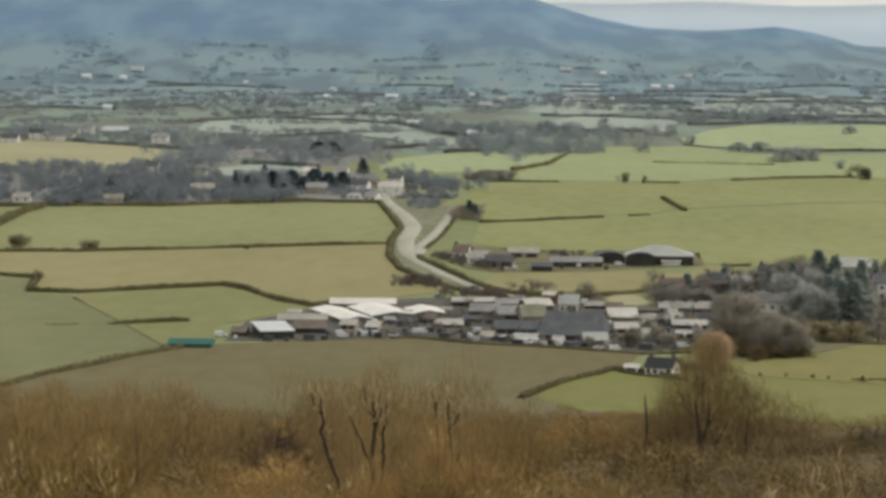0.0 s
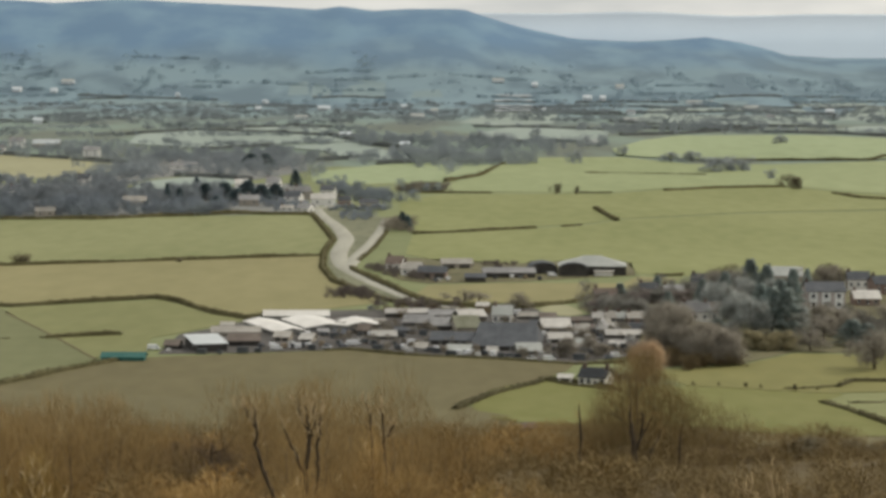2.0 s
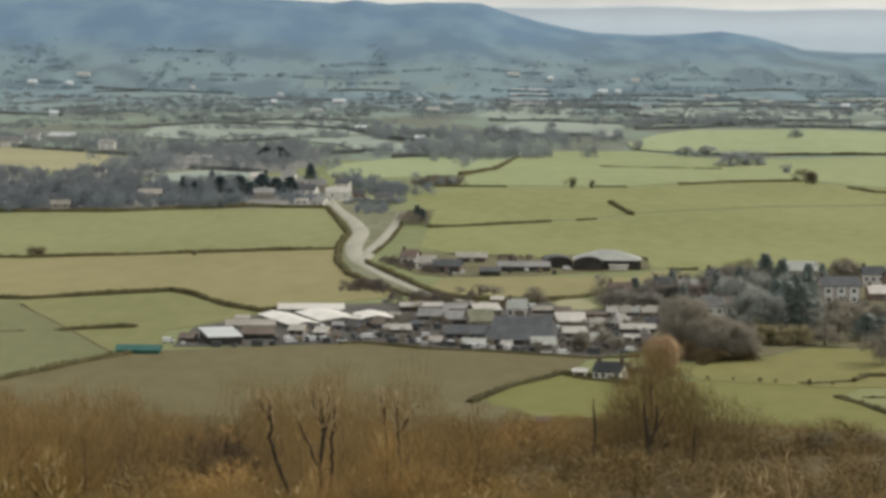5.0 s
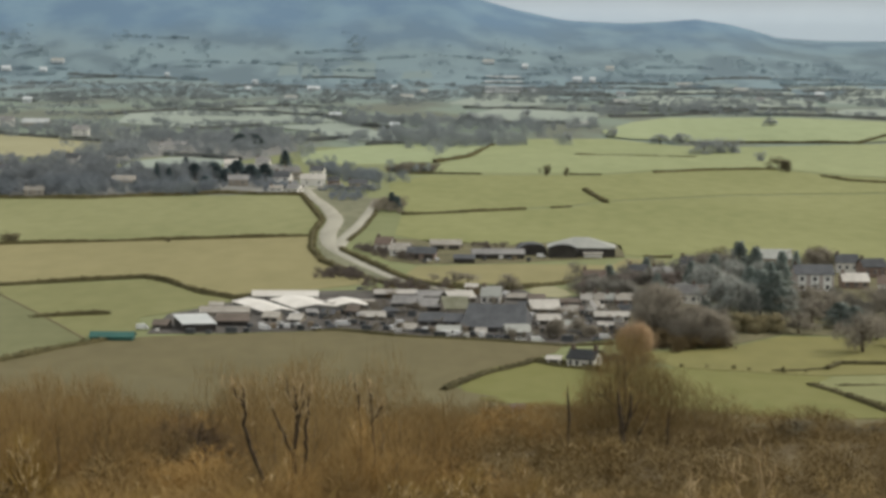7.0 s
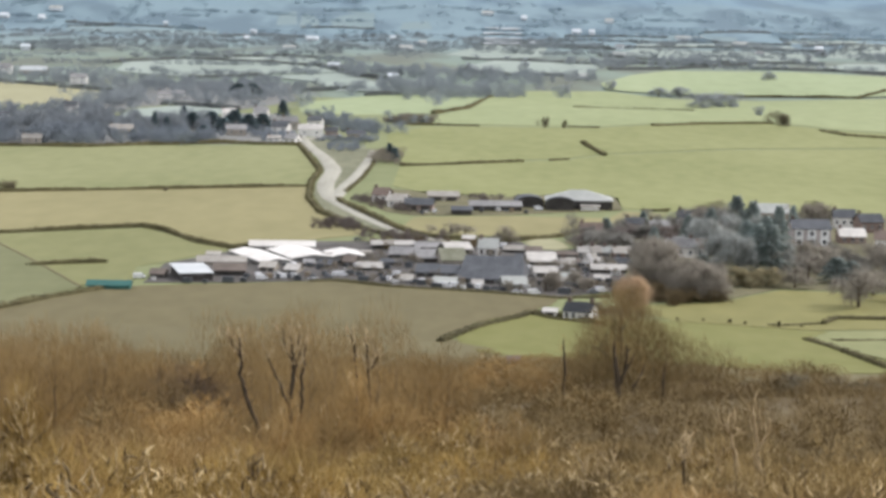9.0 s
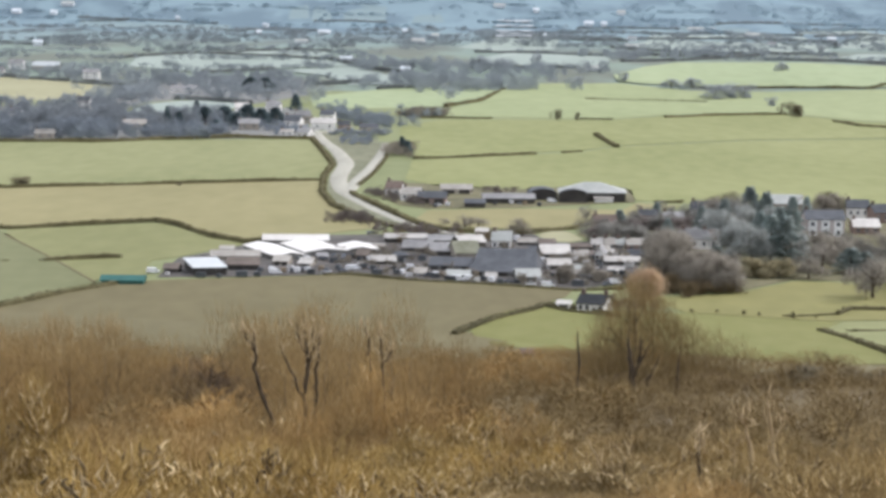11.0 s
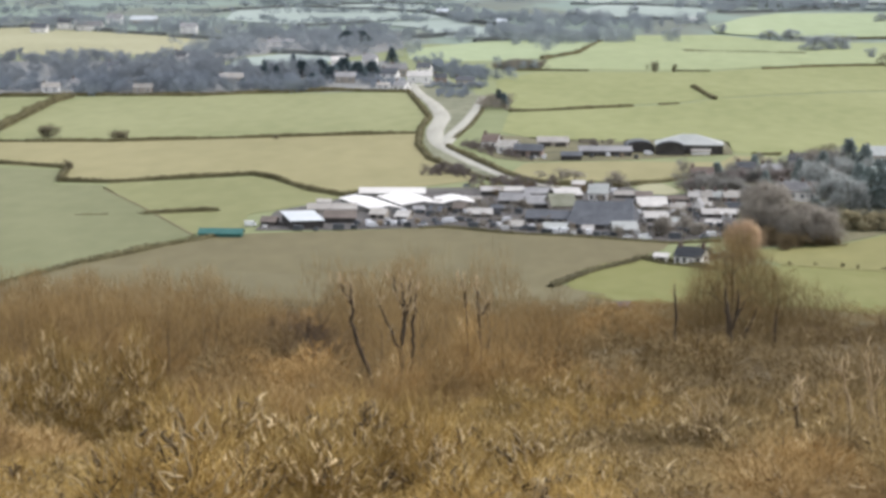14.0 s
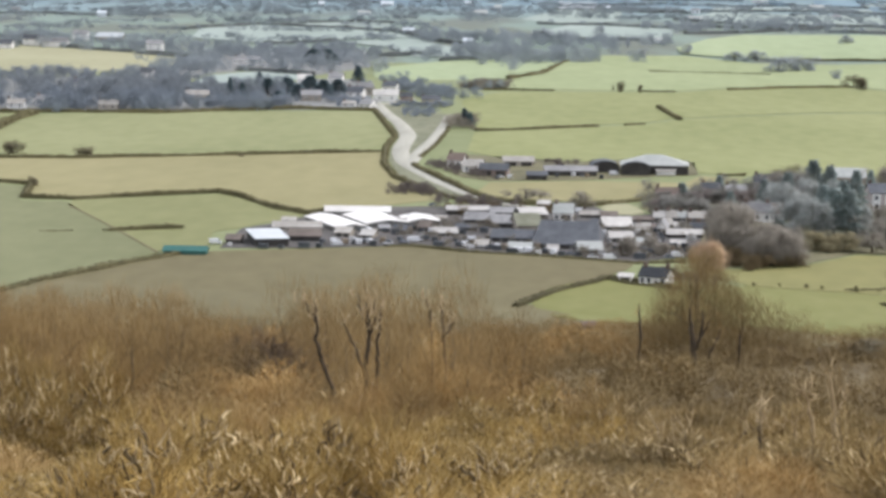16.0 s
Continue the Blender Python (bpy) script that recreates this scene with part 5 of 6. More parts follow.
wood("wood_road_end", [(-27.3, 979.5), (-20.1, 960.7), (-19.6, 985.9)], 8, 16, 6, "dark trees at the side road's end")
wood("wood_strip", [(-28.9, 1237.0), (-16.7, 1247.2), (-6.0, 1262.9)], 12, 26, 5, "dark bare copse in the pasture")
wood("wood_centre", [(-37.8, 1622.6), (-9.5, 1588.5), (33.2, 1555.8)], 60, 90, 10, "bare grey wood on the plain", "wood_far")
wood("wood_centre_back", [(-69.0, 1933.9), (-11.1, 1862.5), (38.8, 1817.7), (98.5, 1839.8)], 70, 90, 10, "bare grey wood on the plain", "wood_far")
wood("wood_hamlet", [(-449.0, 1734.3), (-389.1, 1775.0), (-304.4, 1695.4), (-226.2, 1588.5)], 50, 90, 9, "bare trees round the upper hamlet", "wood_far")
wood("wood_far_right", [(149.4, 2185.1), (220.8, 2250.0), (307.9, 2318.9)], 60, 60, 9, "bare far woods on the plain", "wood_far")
wood("wood_gardens", [(41.6, 678.2), (52.7, 669.1), (65.1, 694.0), (86.3, 727.7)], 18, 50, 4.8, "bare garden trees among houses", "garden_twig", twigs=330, thick=0.1)
wood("wood_gardens_right", [(95.6, 621.8), (109.4, 629.7), (132.8, 621.8)], 14, 50, 4.2, "bare garden trees among houses", "garden_twig", twigs=330, thick=0.1)
wood("wood_yard", [(-33.4, 596.9), (-12.2, 580.6), (9.3, 565.2), (30.1, 557.8), (43.0, 563.1)], 6, 40, 2.6, "low bushes and clutter below the yards")
wood("wood_yard_inner", [(-27.8, 604.2), (-12.8, 609.1), (2.5, 619.2), (17.7, 611.6), (32.4, 601.7), (46.5, 609.1)], 9, 70, 2.8, "bare bushes between the sheds")
wood("wood_copse_foot", [(47.6, 550.6), (56.7, 545.6), (69.6, 550.6)], 4, 46, 4.2, "reddish-brown undergrowth of a copse", "dark_twig")
wood("wood_road_corner", [(-37.8, 702.1), (-32.4, 705.4), (-24.0, 694.0)], 4, 34, 3.2, "dark bare bushes at the road's bend", "mauve_twig")
wood("wood_barn_side", [(-29.0, 790.0), (-21.4, 770.0), (-13.5, 760.0), (-6.8, 752.0)], 6, 34, 3.0, "dark bare bushes beside the farmyard", "mauve_twig")
wood("wood_barn_back", [(4.0, 800.0), (22.0, 796.0), (34.0, 800.0)], 4, 16, 2.8, "bare bushes behind the barns", "mauve_twig")
wood("wood_yard_back", [(-22.0, 650.0), (0.0, 652.0), (17.0, 652.0)], 4, 26, 2.8, "dark bare bushes behind the yards", "dark_twig")
wood("wood_farm_back", [(35.0, 524.0), (40.0, 521.0), (47.0, 517.0)], 3, 26, 2.3, "brown bushes behind a farmhouse", "mauve_twig")
wood("wood_lane_corner", [(-22.4, 669.1), (-7.3, 663.2), (1.0, 669.1)], 6, 34, 3.2, "dark bare bushes along the yards", "mauve_twig")


def far_trees(name, groves, y0, y1, high, mat, label, left=-0.28, right=0.23, rows=0.6):
    """Far bare trees in groves and hedgerows: loose rounded clusters of twigs, joined into one mesh."""
    spots = []
    for i in range(groves):
        gy = y0 + (y1 - y0) * ((i * 0.7549 + rng.uniform(0, 0.02)) % 1)
        gx = (left + (right - left) * ((i * 0.5698 + 0.2 + rng.uniform(0, 0.05)) % 1)) * gy
        row = rng.uniform() < rows
        long, deep, turn = (rng.uniform(30, 170), rng.uniform(2, 12), rng.normal(0, 0.4)) if row else (rng.uniform(15, 55), rng.uniform(40, 160), 0)
        for _ in range(int(long / 3) if row else int(rng.uniform(18, 46))):
            q = rng.uniform(-0.5, 0.5) if row else float(np.clip(rng.normal(0, 0.35), -1, 1))
            x, y = gx + q * long, gy + turn * q * long + rng.normal(0, 0.5) * deep
            spots.append((x, y, height(x, y), high * rng.uniform(0.35, 1.15)))
    a = np.repeat(np.array(spots), 46, axis=0)
    d = unit(rng.normal(size=(len(a), 3))) * (rng.uniform(0, 1, len(a)) ** 0.4)[:, None]
    p = a[:, :3] + np.c_[d[:, 0] * a[:, 3] * 0.75, d[:, 1] * a[:, 3] * 0.75, (0.42 + 0.42 * d[:, 2]) * a[:, 3]]
    way = unit(d * [1, 1, 0.4] + [0, 0, 0.35] + rng.normal(0, 0.3, (len(a), 3)))
    bits = blades(p, way, a[:, 3] * rng.uniform(0.2, 0.45, len(a)), a[:, 3] * rng.uniform(0.05, 0.1, len(a)))
    return tagged(new(name, mesh_of(name, *bits, M[mat])), label, "woodland", "", "stuff")


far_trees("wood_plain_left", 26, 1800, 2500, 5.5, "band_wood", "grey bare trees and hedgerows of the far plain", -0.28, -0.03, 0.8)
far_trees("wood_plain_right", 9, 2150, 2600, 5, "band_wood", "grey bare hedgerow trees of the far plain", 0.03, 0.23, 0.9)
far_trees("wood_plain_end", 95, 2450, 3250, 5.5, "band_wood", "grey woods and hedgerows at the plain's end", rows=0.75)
far_trees("wood_foothills", 60, 3250, 3800, 6, "foot_wood", "woods at the hills' foot, blue-grey with painted haze", rows=0.55)

# ---- single trees of the plain ----
T = "single trees in the pastures"
for p, h, w in (((-152.1, 799.6), 5, 6), ((55.6, 1217.0), 6.5, 4), ((65.9, 1217.0), 5, 3), ((191.0, 1372.0), 7, 5), ((189.6, 1289.9), 8, 8), ((192.1, 1268.2), 8, 7),
                ((73.7, 2038.0), 10, 9), ((126.6, 1695.4), 8, 8), ((151.3, 1588.5), 8, 12), ((167.6, 1605.4), 8, 12), ((164.4, 1437.3), 12, 14), ((175.0, 1451.2), 12, 12),
                ((184.4, 1451.2), 11, 9), ((88.5, 1622.6), 8, 6), ((37.9, 1817.7), 14, 16), ((20.3, 1862.5), 14, 12), ((-97.7, 810.4), 2, 2), ((-149.8, 700.5), 3.5, 3),
                ((-180.4, 810.4), 6, 7), ((277.1, 1933.9), 8, 10), ((431.6, 2597.2), 10, 12), ((395.3, 2470.2), 10, 10)):
    tree("field_tree", *p, h, w, "bare grey-brown tree standing in a pasture", T, "tree", 1500, "field_twig" if p[1] < 1330 else "wood_far", 0.0, 0.075, flow=0.3)
T = "conifers among the houses"
for p, h, w in (((-87.5, 1262.9), 9, 7), ((-142.6, 1134.6), 9, 4), ((-131.5, 1093.4), 9, 5), ((-125.6, 1151.9), 8, 10), ((-116.5, 1160.8), 8, 11), ((-105.0, 1160.8), 9, 12), ((-96.3, 1143.2), 8, 11),
                ((-89.9, 1151.9), 8, 11), ((-107.4, 1126.1), 7, 10), ((-113.0, 1085.5), 6, 8), ((-21.6, 966.9), 7, 5), ((-19.1, 960.7), 6, 4), ((-130.2, 1465.2), 9, 14), ((-121.4, 1465.2), 9, 14), ((-143.7, 1062.5), 5, 4), ((-138.3, 1226.9), 7, 5)):
    conifer(*p, h * 1.15, w, "", T, "deep_conifer")
T = "tall conifers by the manor"
for p, h, w in (((91.0, 694.0), 13, 8), ((94.8, 686.0), 12, 7), ((79.6, 663.2), 12, 6), ((73.8, 670.6), 9, 5), ((63.0, 663.2), 6, 4), ((50.6, 686.0), 6, 5), ((63.9, 710.5), 6, 4),
                ((85.3, 628.3), 12, 7), ((85.8, 609.1), 13, 9), ((89.3, 606.6), 13, 9), ((92.6, 641.8), 12, 7), ((99.4, 663.2), 13, 6), ((107.1, 686.0), 11, 4),
                ((103.2, 585.2), 7, 9), ((106.8, 585.2), 6, 8), ((71.4, 611.6), 4, 6)):
    conifer(*p, h, w, "tall dark blue-green conifer beside houses", T)
tree("round_tree", *(43.6, 505.7), 11.5, 9.0, "round bare tree with bright orange-brown twigs", "", "tree", 3000, "orange", 0.22, 0.055, variants=1, flow=0.1, ball=True)
T = "bare trees of the copse"
for p, h, w in (((51.3, 557.8), 12, 8), ((53.4, 563.1), 14.4, 10), ((55.8, 561.0), 14, 11), ((53.0, 579.5), 13.5, 11), ((57.6, 585.2), 12.5, 10), ((58.1, 552.6), 10, 9), ((60.9, 548.6), 9.6, 9),
                ((64.0, 547.6), 10.2, 10), ((66.2, 550.6), 9.6, 8), ((67.4, 552.6), 8.4, 7), ((64.1, 563.1), 9.4, 10), ((66.6, 567.4), 9, 9)):
    tree("copse_tree", *p, h, w, "bare grey-brown tree of a dense copse", T, "tree", 2900, "wood", 0.0, 0.052)
T = "grey-green trees by the manor"
for p, h, w in (((76.7, 663.2), 10, 9), ((77.8, 641.8), 11, 10), ((78.8, 621.8), 11, 10), ((80.2, 604.2), 11, 10), ((85.3, 663.2), 11, 9), ((92.9, 609.1), 9, 9), ((92.8, 663.2), 11, 9), ((84.7, 702.1), 8, 9)):
    tree("manor_tree", *p, h, w, "grey-green evergreen tree beside conifers", T, "tree", 2600, "teal_leaf", 0.0, 0.07)
T = "bare trees by the manor"
for p, h, w in (((82.4, 702.1), 9, 10), ((87.8, 710.5), 9, 8), ((90.5, 573.9), 6, 8), ((97.4, 594.5), 7, 10), ((99.5, 621.8), 8, 9), ((104.3, 609.1), 8, 10), ((100.8, 540.6), 11, 10),
                ((108.5, 563.1), 7, 9), ((112.7, 552.6), 9, 9), ((119.0, 727.7), 8, 9), ((124.1, 731.3), 8, 9), ((121.0, 609.1), 8, 10), ((120.4, 621.8), 8, 10)):
    tree("village_tree", *p, h, w, "bare brown tree beside the houses", T, "tree", 1000, "wood", 0.08, 0.085)
T = "garden trees before the far houses"
for i in range(16):
    x, y = -58 + 26 * ((i * 0.61803 + 0.3) % 1), rng.uniform(1078, 1096)
    tree("garden_tree", x, y, rng.uniform(2.4, 4.4), rng.uniform(3, 5), "bare grey tree before far houses", T, "tree", 1000, "wood_mid", 0.03, 0.09)
T = "grey garden trees of the village"
for p, h, w in (((42.0, 655.0), 5.0, 6), ((44.0, 650.4), 6.0, 7), ((48.0, 654.1), 6.2, 7), ((51.3, 648.6), 6.2, 7), ((53.0, 645.8), 6.0, 6), ((58.9, 688.8), 4.2, 5),
                ((62.3, 682.9), 5.8, 6), ((65.5, 677.0), 5.0, 6), ((55.1, 614.7), 7.6, 7.5), ((58.5, 622.0), 7.8, 8), ((61.6, 626.8), 6.2, 7), ((74.8, 694.3), 5.8, 6),
                ((77.3, 685.6), 7.0, 7), ((54.5, 682.0), 4.2, 6), ((57.6, 683.0), 3.6, 5), ((61.0, 684.0), 4.0, 5), ((68.6, 681.0), 4.4, 6), ((71.6, 687.0), 4.6, 6), ((76.8, 644.7), 9.0, 8), ((80.4, 648.3), 10.0, 9), ((83.6, 689.0), 11.0, 9), ((88.0, 690.0), 9.0, 8)):
    tree("garden_tree", *p, h, w, "bare grey tree among village houses", T, "tree", 1500, "mauve_twig" if h < 5.1 else "garden_twig", 0.03, 0.07)
for p, h, w in (((76.7, 576.2), 5.4, 6.4), ((80.0, 575.0), 5.8, 6.4), ((83.8, 576.2), 5.4, 6.4)):
    tree("evergreen_bush", *p, h, w, "broad clipped beige-green bush", "", "bush", 2200, "beige_leaf", 0.0, 0.1, flow=0.3)
for p, h, w in (((89.5, 740.3), 7.2, 10.5), ((124.5, 751.5), 6.8, 10)):
    tree("olive_tree", *p, h, w, "round olive-grey tree behind the village", "", "tree", 2200, "ever", 0.0, 0.1, flow=0.3)
for p, h, w in (((20.4, 660.3), 6.4, 6.4), ((7.8, 681.3), 4, 7), ((3.6, 684.5), 4, 4), ((-2.4, 686.0), 3, 3), ((17.5, 660.3), 4, 4)):
    tree("yard_tree", *p, h, w, "bare pale-brown bush beside the yards", "bushes by the yards", "bush", 600, "wood", 0.05, 0.1)
for p, h, w in (((26.9, 559.2), 5.6, 6.4), ((34.4, 571.5), 4.2, 5.0), ((37.5, 564.4), 3.6, 5.4)):
    tree("garden_tree", *p, h, w, "round bare grey-brown tree beside the yards", "", "tree", 1800, "wood", 0.05, 0.06)
for p, h in (((54.6, 512.7), 1.1), ((66.2, 510.9), 1.3), ((69.5, 509.1), 1.0), ((76.7, 505.7), 1.7), ((81.8, 506.5), 1.0), ((87.4, 510.9), 1.6), ((60.4, 512.7), 0.9)):
    tree("paddock_bush", *p, h, h * 0.7, "small dark bush in a paddock hedge", "bushes in the paddock hedge", "bush", 300, "hedge", 0.0, 0.3)

# ---- parked vehicles ----
M["car_white"] = material("white_car_paint", (0.7, 0.7, 0.7), (0.78, 0.78, 0.78), 2, 0.25)
M["car_grey"] = material("grey_car_paint", (0.2, 0.21, 0.23), (0.26, 0.27, 0.29), 2, 0.25)
M["tyre"] = material("black_tyre", (0.02, 0.02, 0.02), (0.035, 0.035, 0.035), 6, 0.8)
VEHICLES = {}


def wheel(parent, x, y, r):
    bm = bmesh.new()
    bmesh.ops.create_cone(bm, cap_ends=True, segments=10, radius1=r, radius2=r, depth=0.22, matrix=Matrix.Translation((x, y, r)) @ Matrix.Rotation(radians(90), 4, "X"))
    part("wheel", bm, M["tyre"], parent)


def vehicle(kind, at, turn, paint, label):
    key = (kind, paint)
    x, y = at
    z = 0.14
    if key in VEHICLES:
        return copy_thing(VEHICLES[key], pose(x, y, z, 0, 0, turn))
    ob = tagged(new(kind), label, "van" if kind == "parked_van" else "car", "parked vehicles")
    ob.matrix_world = pose(x, y, z, 0, 0, turn)
    ob.scale = (1 / SIZE,) * 3
    van = kind == "parked_van"
    L, W, H = (2.6, 1.0, 2.3) if van else (2.1, 0.9, 1.45)
    prof = ([(-L, 0.35), (L, 0.35), (L, 1.1), (L - 0.9, 1.35), (L - 1.5, H), (-L, H)] if van else
            [(-L, 0.3), (L, 0.3), (L, 0.75), (L - 1.1, 0.95), (-L + 0.3, 0.98), (-L, 0.8)])
    bm = bmesh.new()
    a, b = ([bm.verts.new((p, s * W, q)) for p, q in prof] for s in (-1, 1))
    for f in (a, b):
        bm.faces.new(f)
    for i in range(len(prof)):
        j = (i + 1) % len(prof)
        bm.faces.new((a[i], a[j], b[j], b[i]))
    bmesh.ops.recalc_face_normals(bm, faces=bm.faces[:])
    part("body", bm, M[paint], ob)
    if van:
        part("windscreen", boxed(L - 1.42, L - 0.85, -W - 0.02, W + 0.02, 1.4, 2.0), M["glass"], ob)
    else:
        bm = bmesh.new()
        c = [(-L + 0.5, 0.96), (L - 1.0, 0.96), (L - 1.7, H), (-L + 1.0, H)]
        a, b = ([bm.verts.new((p, s * W * 0.88, q)) for p, q in c] for s in (-1, 1))
        for f in (a, b):
            bm.faces.new(f)
        for i in range(4):
            bm.faces.new((a[i], a[(i + 1) % 4], b[(i + 1) % 4], b[i]))
        bmesh.ops.recalc_face_normals(bm, faces=bm.faces[:])
        cab = part("cabin", bm, M["glass"], ob)
        part("roof_panel", boxed(-L + 1.0, L - 1.7, -W * 0.86, W * 0.86, H, H + 0.05), M[paint], cab)
    for sx in (-1, 1):
        for sy in (-1, 1):
            wheel(ob, sx * (L - 0.8), sy * (W - 0.08), 0.33)
    VEHICLES[key] = ob
    return ob


for at, kind, paint, turn in (
        ((-44.5, 570.6), "parked_van", "car_white", 5), ((-40.0, 573.9), "parked_van", "car_white", 170), ((-31.8, 573.9), "parked_car", "car_white", 10),
        ((-28.0, 577.3), "parked_car", "car_grey", 0), ((-24.9, 580.6), "parked_van", "car_white", 20), ((-23.2, 604.2), "parked_van", "car_white", 60),
        ((-20.2, 582.9), "parked_car", "car_grey", 10), ((-13.5, 573.9), "parked_car", "car_white", 160), ((-10.5, 582.9), "parked_van", "car_white", 15),
        ((-8.6, 571.7), "parked_car", "car_white", -15), ((-6.0, 569.6), "parked_car", "car_grey", 0), ((1.7, 562.0), "parked_van", "car_white", -10),
        ((3.9, 563.1), "parked_van", "car_white", 175), ((10.1, 561.0), "parked_van", "car_white", 80), ((14.2, 558.9), "parked_car", "car_grey", 0),
        ((19.5, 554.7), "parked_car", "car_white", 5), ((23.6, 552.6), "parked_van", "car_white", 12), ((32.5, 563.1), "parked_car", "car_white", 0),
        ((38.4, 556.8), "parked_car", "car_grey", 20), ((40.6, 558.9), "parked_van", "car_white", -10), ((-75.3, 569.6), "parked_van", "car_white", 0),
        ((-23.8, 663.2), "parked_car", "car_grey", 30), ((-12.3, 587.5), "parked_car", "car_grey", 40), ((36.8, 587.5), "parked_van", "car_white", 0),
        ((18.9, 651.6), "parked_van", "car_white", -6), ((-4.5, 749.6), "parked_car", "car_white", 0), ((33.5, 764.9), "parked_van", "car_white", 5),
        ((22.8, 757.2), "parked_car", "car_grey", 0)):
    vehicle(kind, at, turn, paint, ("white panel van" if kind == "parked_van" else {"car_white": "white car", "car_grey": "grey car"}[paint]) + " parked beside the sheds")

# ---- storage boxes in the yards ----
M["box_dark"] = material("dark_painted_steel", (0.05, 0.055, 0.06), (0.1, 0.105, 0.11), 0.6, 0.5, fine=5, spread=0.3)
M["box_pale"] = material("pale_painted_steel", (0.5, 0.49, 0.47), (0.64, 0.63, 0.6), 0.6, 0.5, fine=5, spread=0.2)


def container(at, turn, mat, size):
    """A ribbed steel storage box with two doors at one end."""
    key = ("container", mat)
    x, y = at
    if key not in VEHICLES:
        ob = tagged(new("storage_container"), ("pale" if mat == "box_pale" else "dark") + " ribbed steel storage container in a yard", "container", "storage containers in the yards")
        rim = [(-1.5 + 0.125 * i, -1.1 - 0.05 * (i % 4 in (1, 2))) for i in range(25)]
        rim += [(-p, -q) for p, q in rim]
        bm = bmesh.new()
        low, top = [bm.verts.new((p, q, 0)) for p, q in rim], [bm.verts.new((p, q, 2.3)) for p, q in rim]
        bm.faces.new(low[::-1])
        bm.faces.new(top)
        for i in range(len(rim)):
            k = (i + 1) % len(rim)
            bm.faces.new((low[i], low[k], top[k], top[i]))
        part("body", bm, M[mat], ob)
        part("roof_panel", boxed(-1.52, 1.52, -1.12, 1.12, 2.3, 2.36), M[mat], ob)
        for s in (-1, 1):
            part("door", boxed(1.5, 1.56, min(s * 0.04, s * 1.05), max(s * 0.04, s * 1.05), 0.2, 2.2), M[mat], ob)
        VEHICLES[key] = ob
        ob.matrix_world = pose(x, y, 0.14, 0, 0, turn)
    else:
        ob = copy_thing(VEHICLES[key], pose(x, y, 0.14, 0, 0, turn))
    ob.scale = size
    return ob


for i, at in enumerate(((-71.4, 567.4), (-62.5, 563.1), (-58.0, 563.1), (-52.5, 565.2), (-48.7, 566.3), (-41.6, 582.9), (-35.6, 571.7), (-35.5, 601.7), (-31.0, 594.5), (-29.9, 604.2), (-24.0, 592.2), (-18.9, 571.7), (-17.4, 601.7),
                        (-15.1, 582.9), (-13.4, 596.9), (-10.8, 569.6), (-7.8, 601.7), (-4.0, 567.4), (-0.6, 594.5), (-0.3, 561.0), (6.2, 559.9), (8.8, 609.1), (12.0, 557.8), (16.2, 558.9), (19.5, 609.1), (21.9, 563.1),
                        (24.3, 578.4), (27.6, 569.6), (30.9, 594.5), (31.0, 554.7), (35.5, 596.9), (37.6, 611.6), (38.3, 589.8), (40.7, 578.4), (44.0, 587.5), (46.6, 594.5), (43.5, 569.6))):
    k = 0.32 + 0.4 * ((i * 0.618) % 1)
    container(at, -12 + 70 * ((i * 0.37) % 1) * (i % 3 == 0), "box_pale" if i % 5 == 0 else "box_dark", (k * (1 + 0.4 * (i % 2)), k, 0.9 * k))

# ---- stacks of timber and goods in the yards ----
M["pallet_wood"] = material("weathered_pallet_wood", (0.16, 0.125, 0.085), (0.28, 0.225, 0.16), 2.0, 0.9, fine=5, spread=0.3)
M["wrap"] = material("white_plastic_wrap", (0.62, 0.62, 0.62), (0.76, 0.76, 0.75), 1.0, 0.4, fine=5, spread=0.2)
STACKS = {}


def goods_stack(x, y, turn, load):
    """Goods on a wooden pallet: three bearers, five deck boards and the load."""
    if load in STACKS:
        return copy_thing(STACKS[load], pose(x, y, 0.14, 0, 0, turn))
    words = {"wrap": "pallet of goods in white plastic wrap", "box_dark": "pallet of dark crates in a yard", "pallet_wood": "stack of weathered timber on a pallet"}
    ob = tagged(new("goods_stack"), words[load], "pallet", "stacks of goods in the yards")
    ob.matrix_world = pose(x, y, 0.14, 0, 0, turn)
    for k in (-0.5, 0, 0.5):
        part("bearer", boxed(-0.75, 0.75, k - 0.06, k + 0.06, 0, 0.12), M["pallet_wood"], ob)
    for k in range(5):
        part("deck_board", boxed(-0.7 + 0.3 * k, -0.5 + 0.3 * k, -0.6, 0.6, 0.12, 0.16), M["pallet_wood"], ob)
    bm = boxed(-0.68, 0.68, -0.55, 0.55, 0.16, 1.25)
    bmesh.ops.bevel(bm, geom=bm.edges[:], offset=0.07, segments=1, affect="EDGES")
    part("load", bm, M[load], ob)
    STACKS[load] = ob
    return ob


STACK_ROWS = (((-48, 572), (-20, 580), 13), ((-40, 596), (-18, 604), 12), ((-14, 576), (8, 566), 12), ((22, 600), (46, 604), 12), ((26, 566), (44, 572), 9), ((-6, 748), (30, 756), 8))
for (ax, ay), (bx, by), count in STACK_ROWS:
    for i in range(count):
        q = (i + rng.uniform(-0.3, 0.3)) / (count - 1)
        goods_stack(ax + (bx - ax) * q, ay + (by - ay) * q + rng.uniform(-5, 5), rng.uniform(-40, 40), ("box_dark", "wrap", "pallet_wood", "box_dark")[i % 4])

# ---- the scrub on the hillside ----
SHRUBS = []


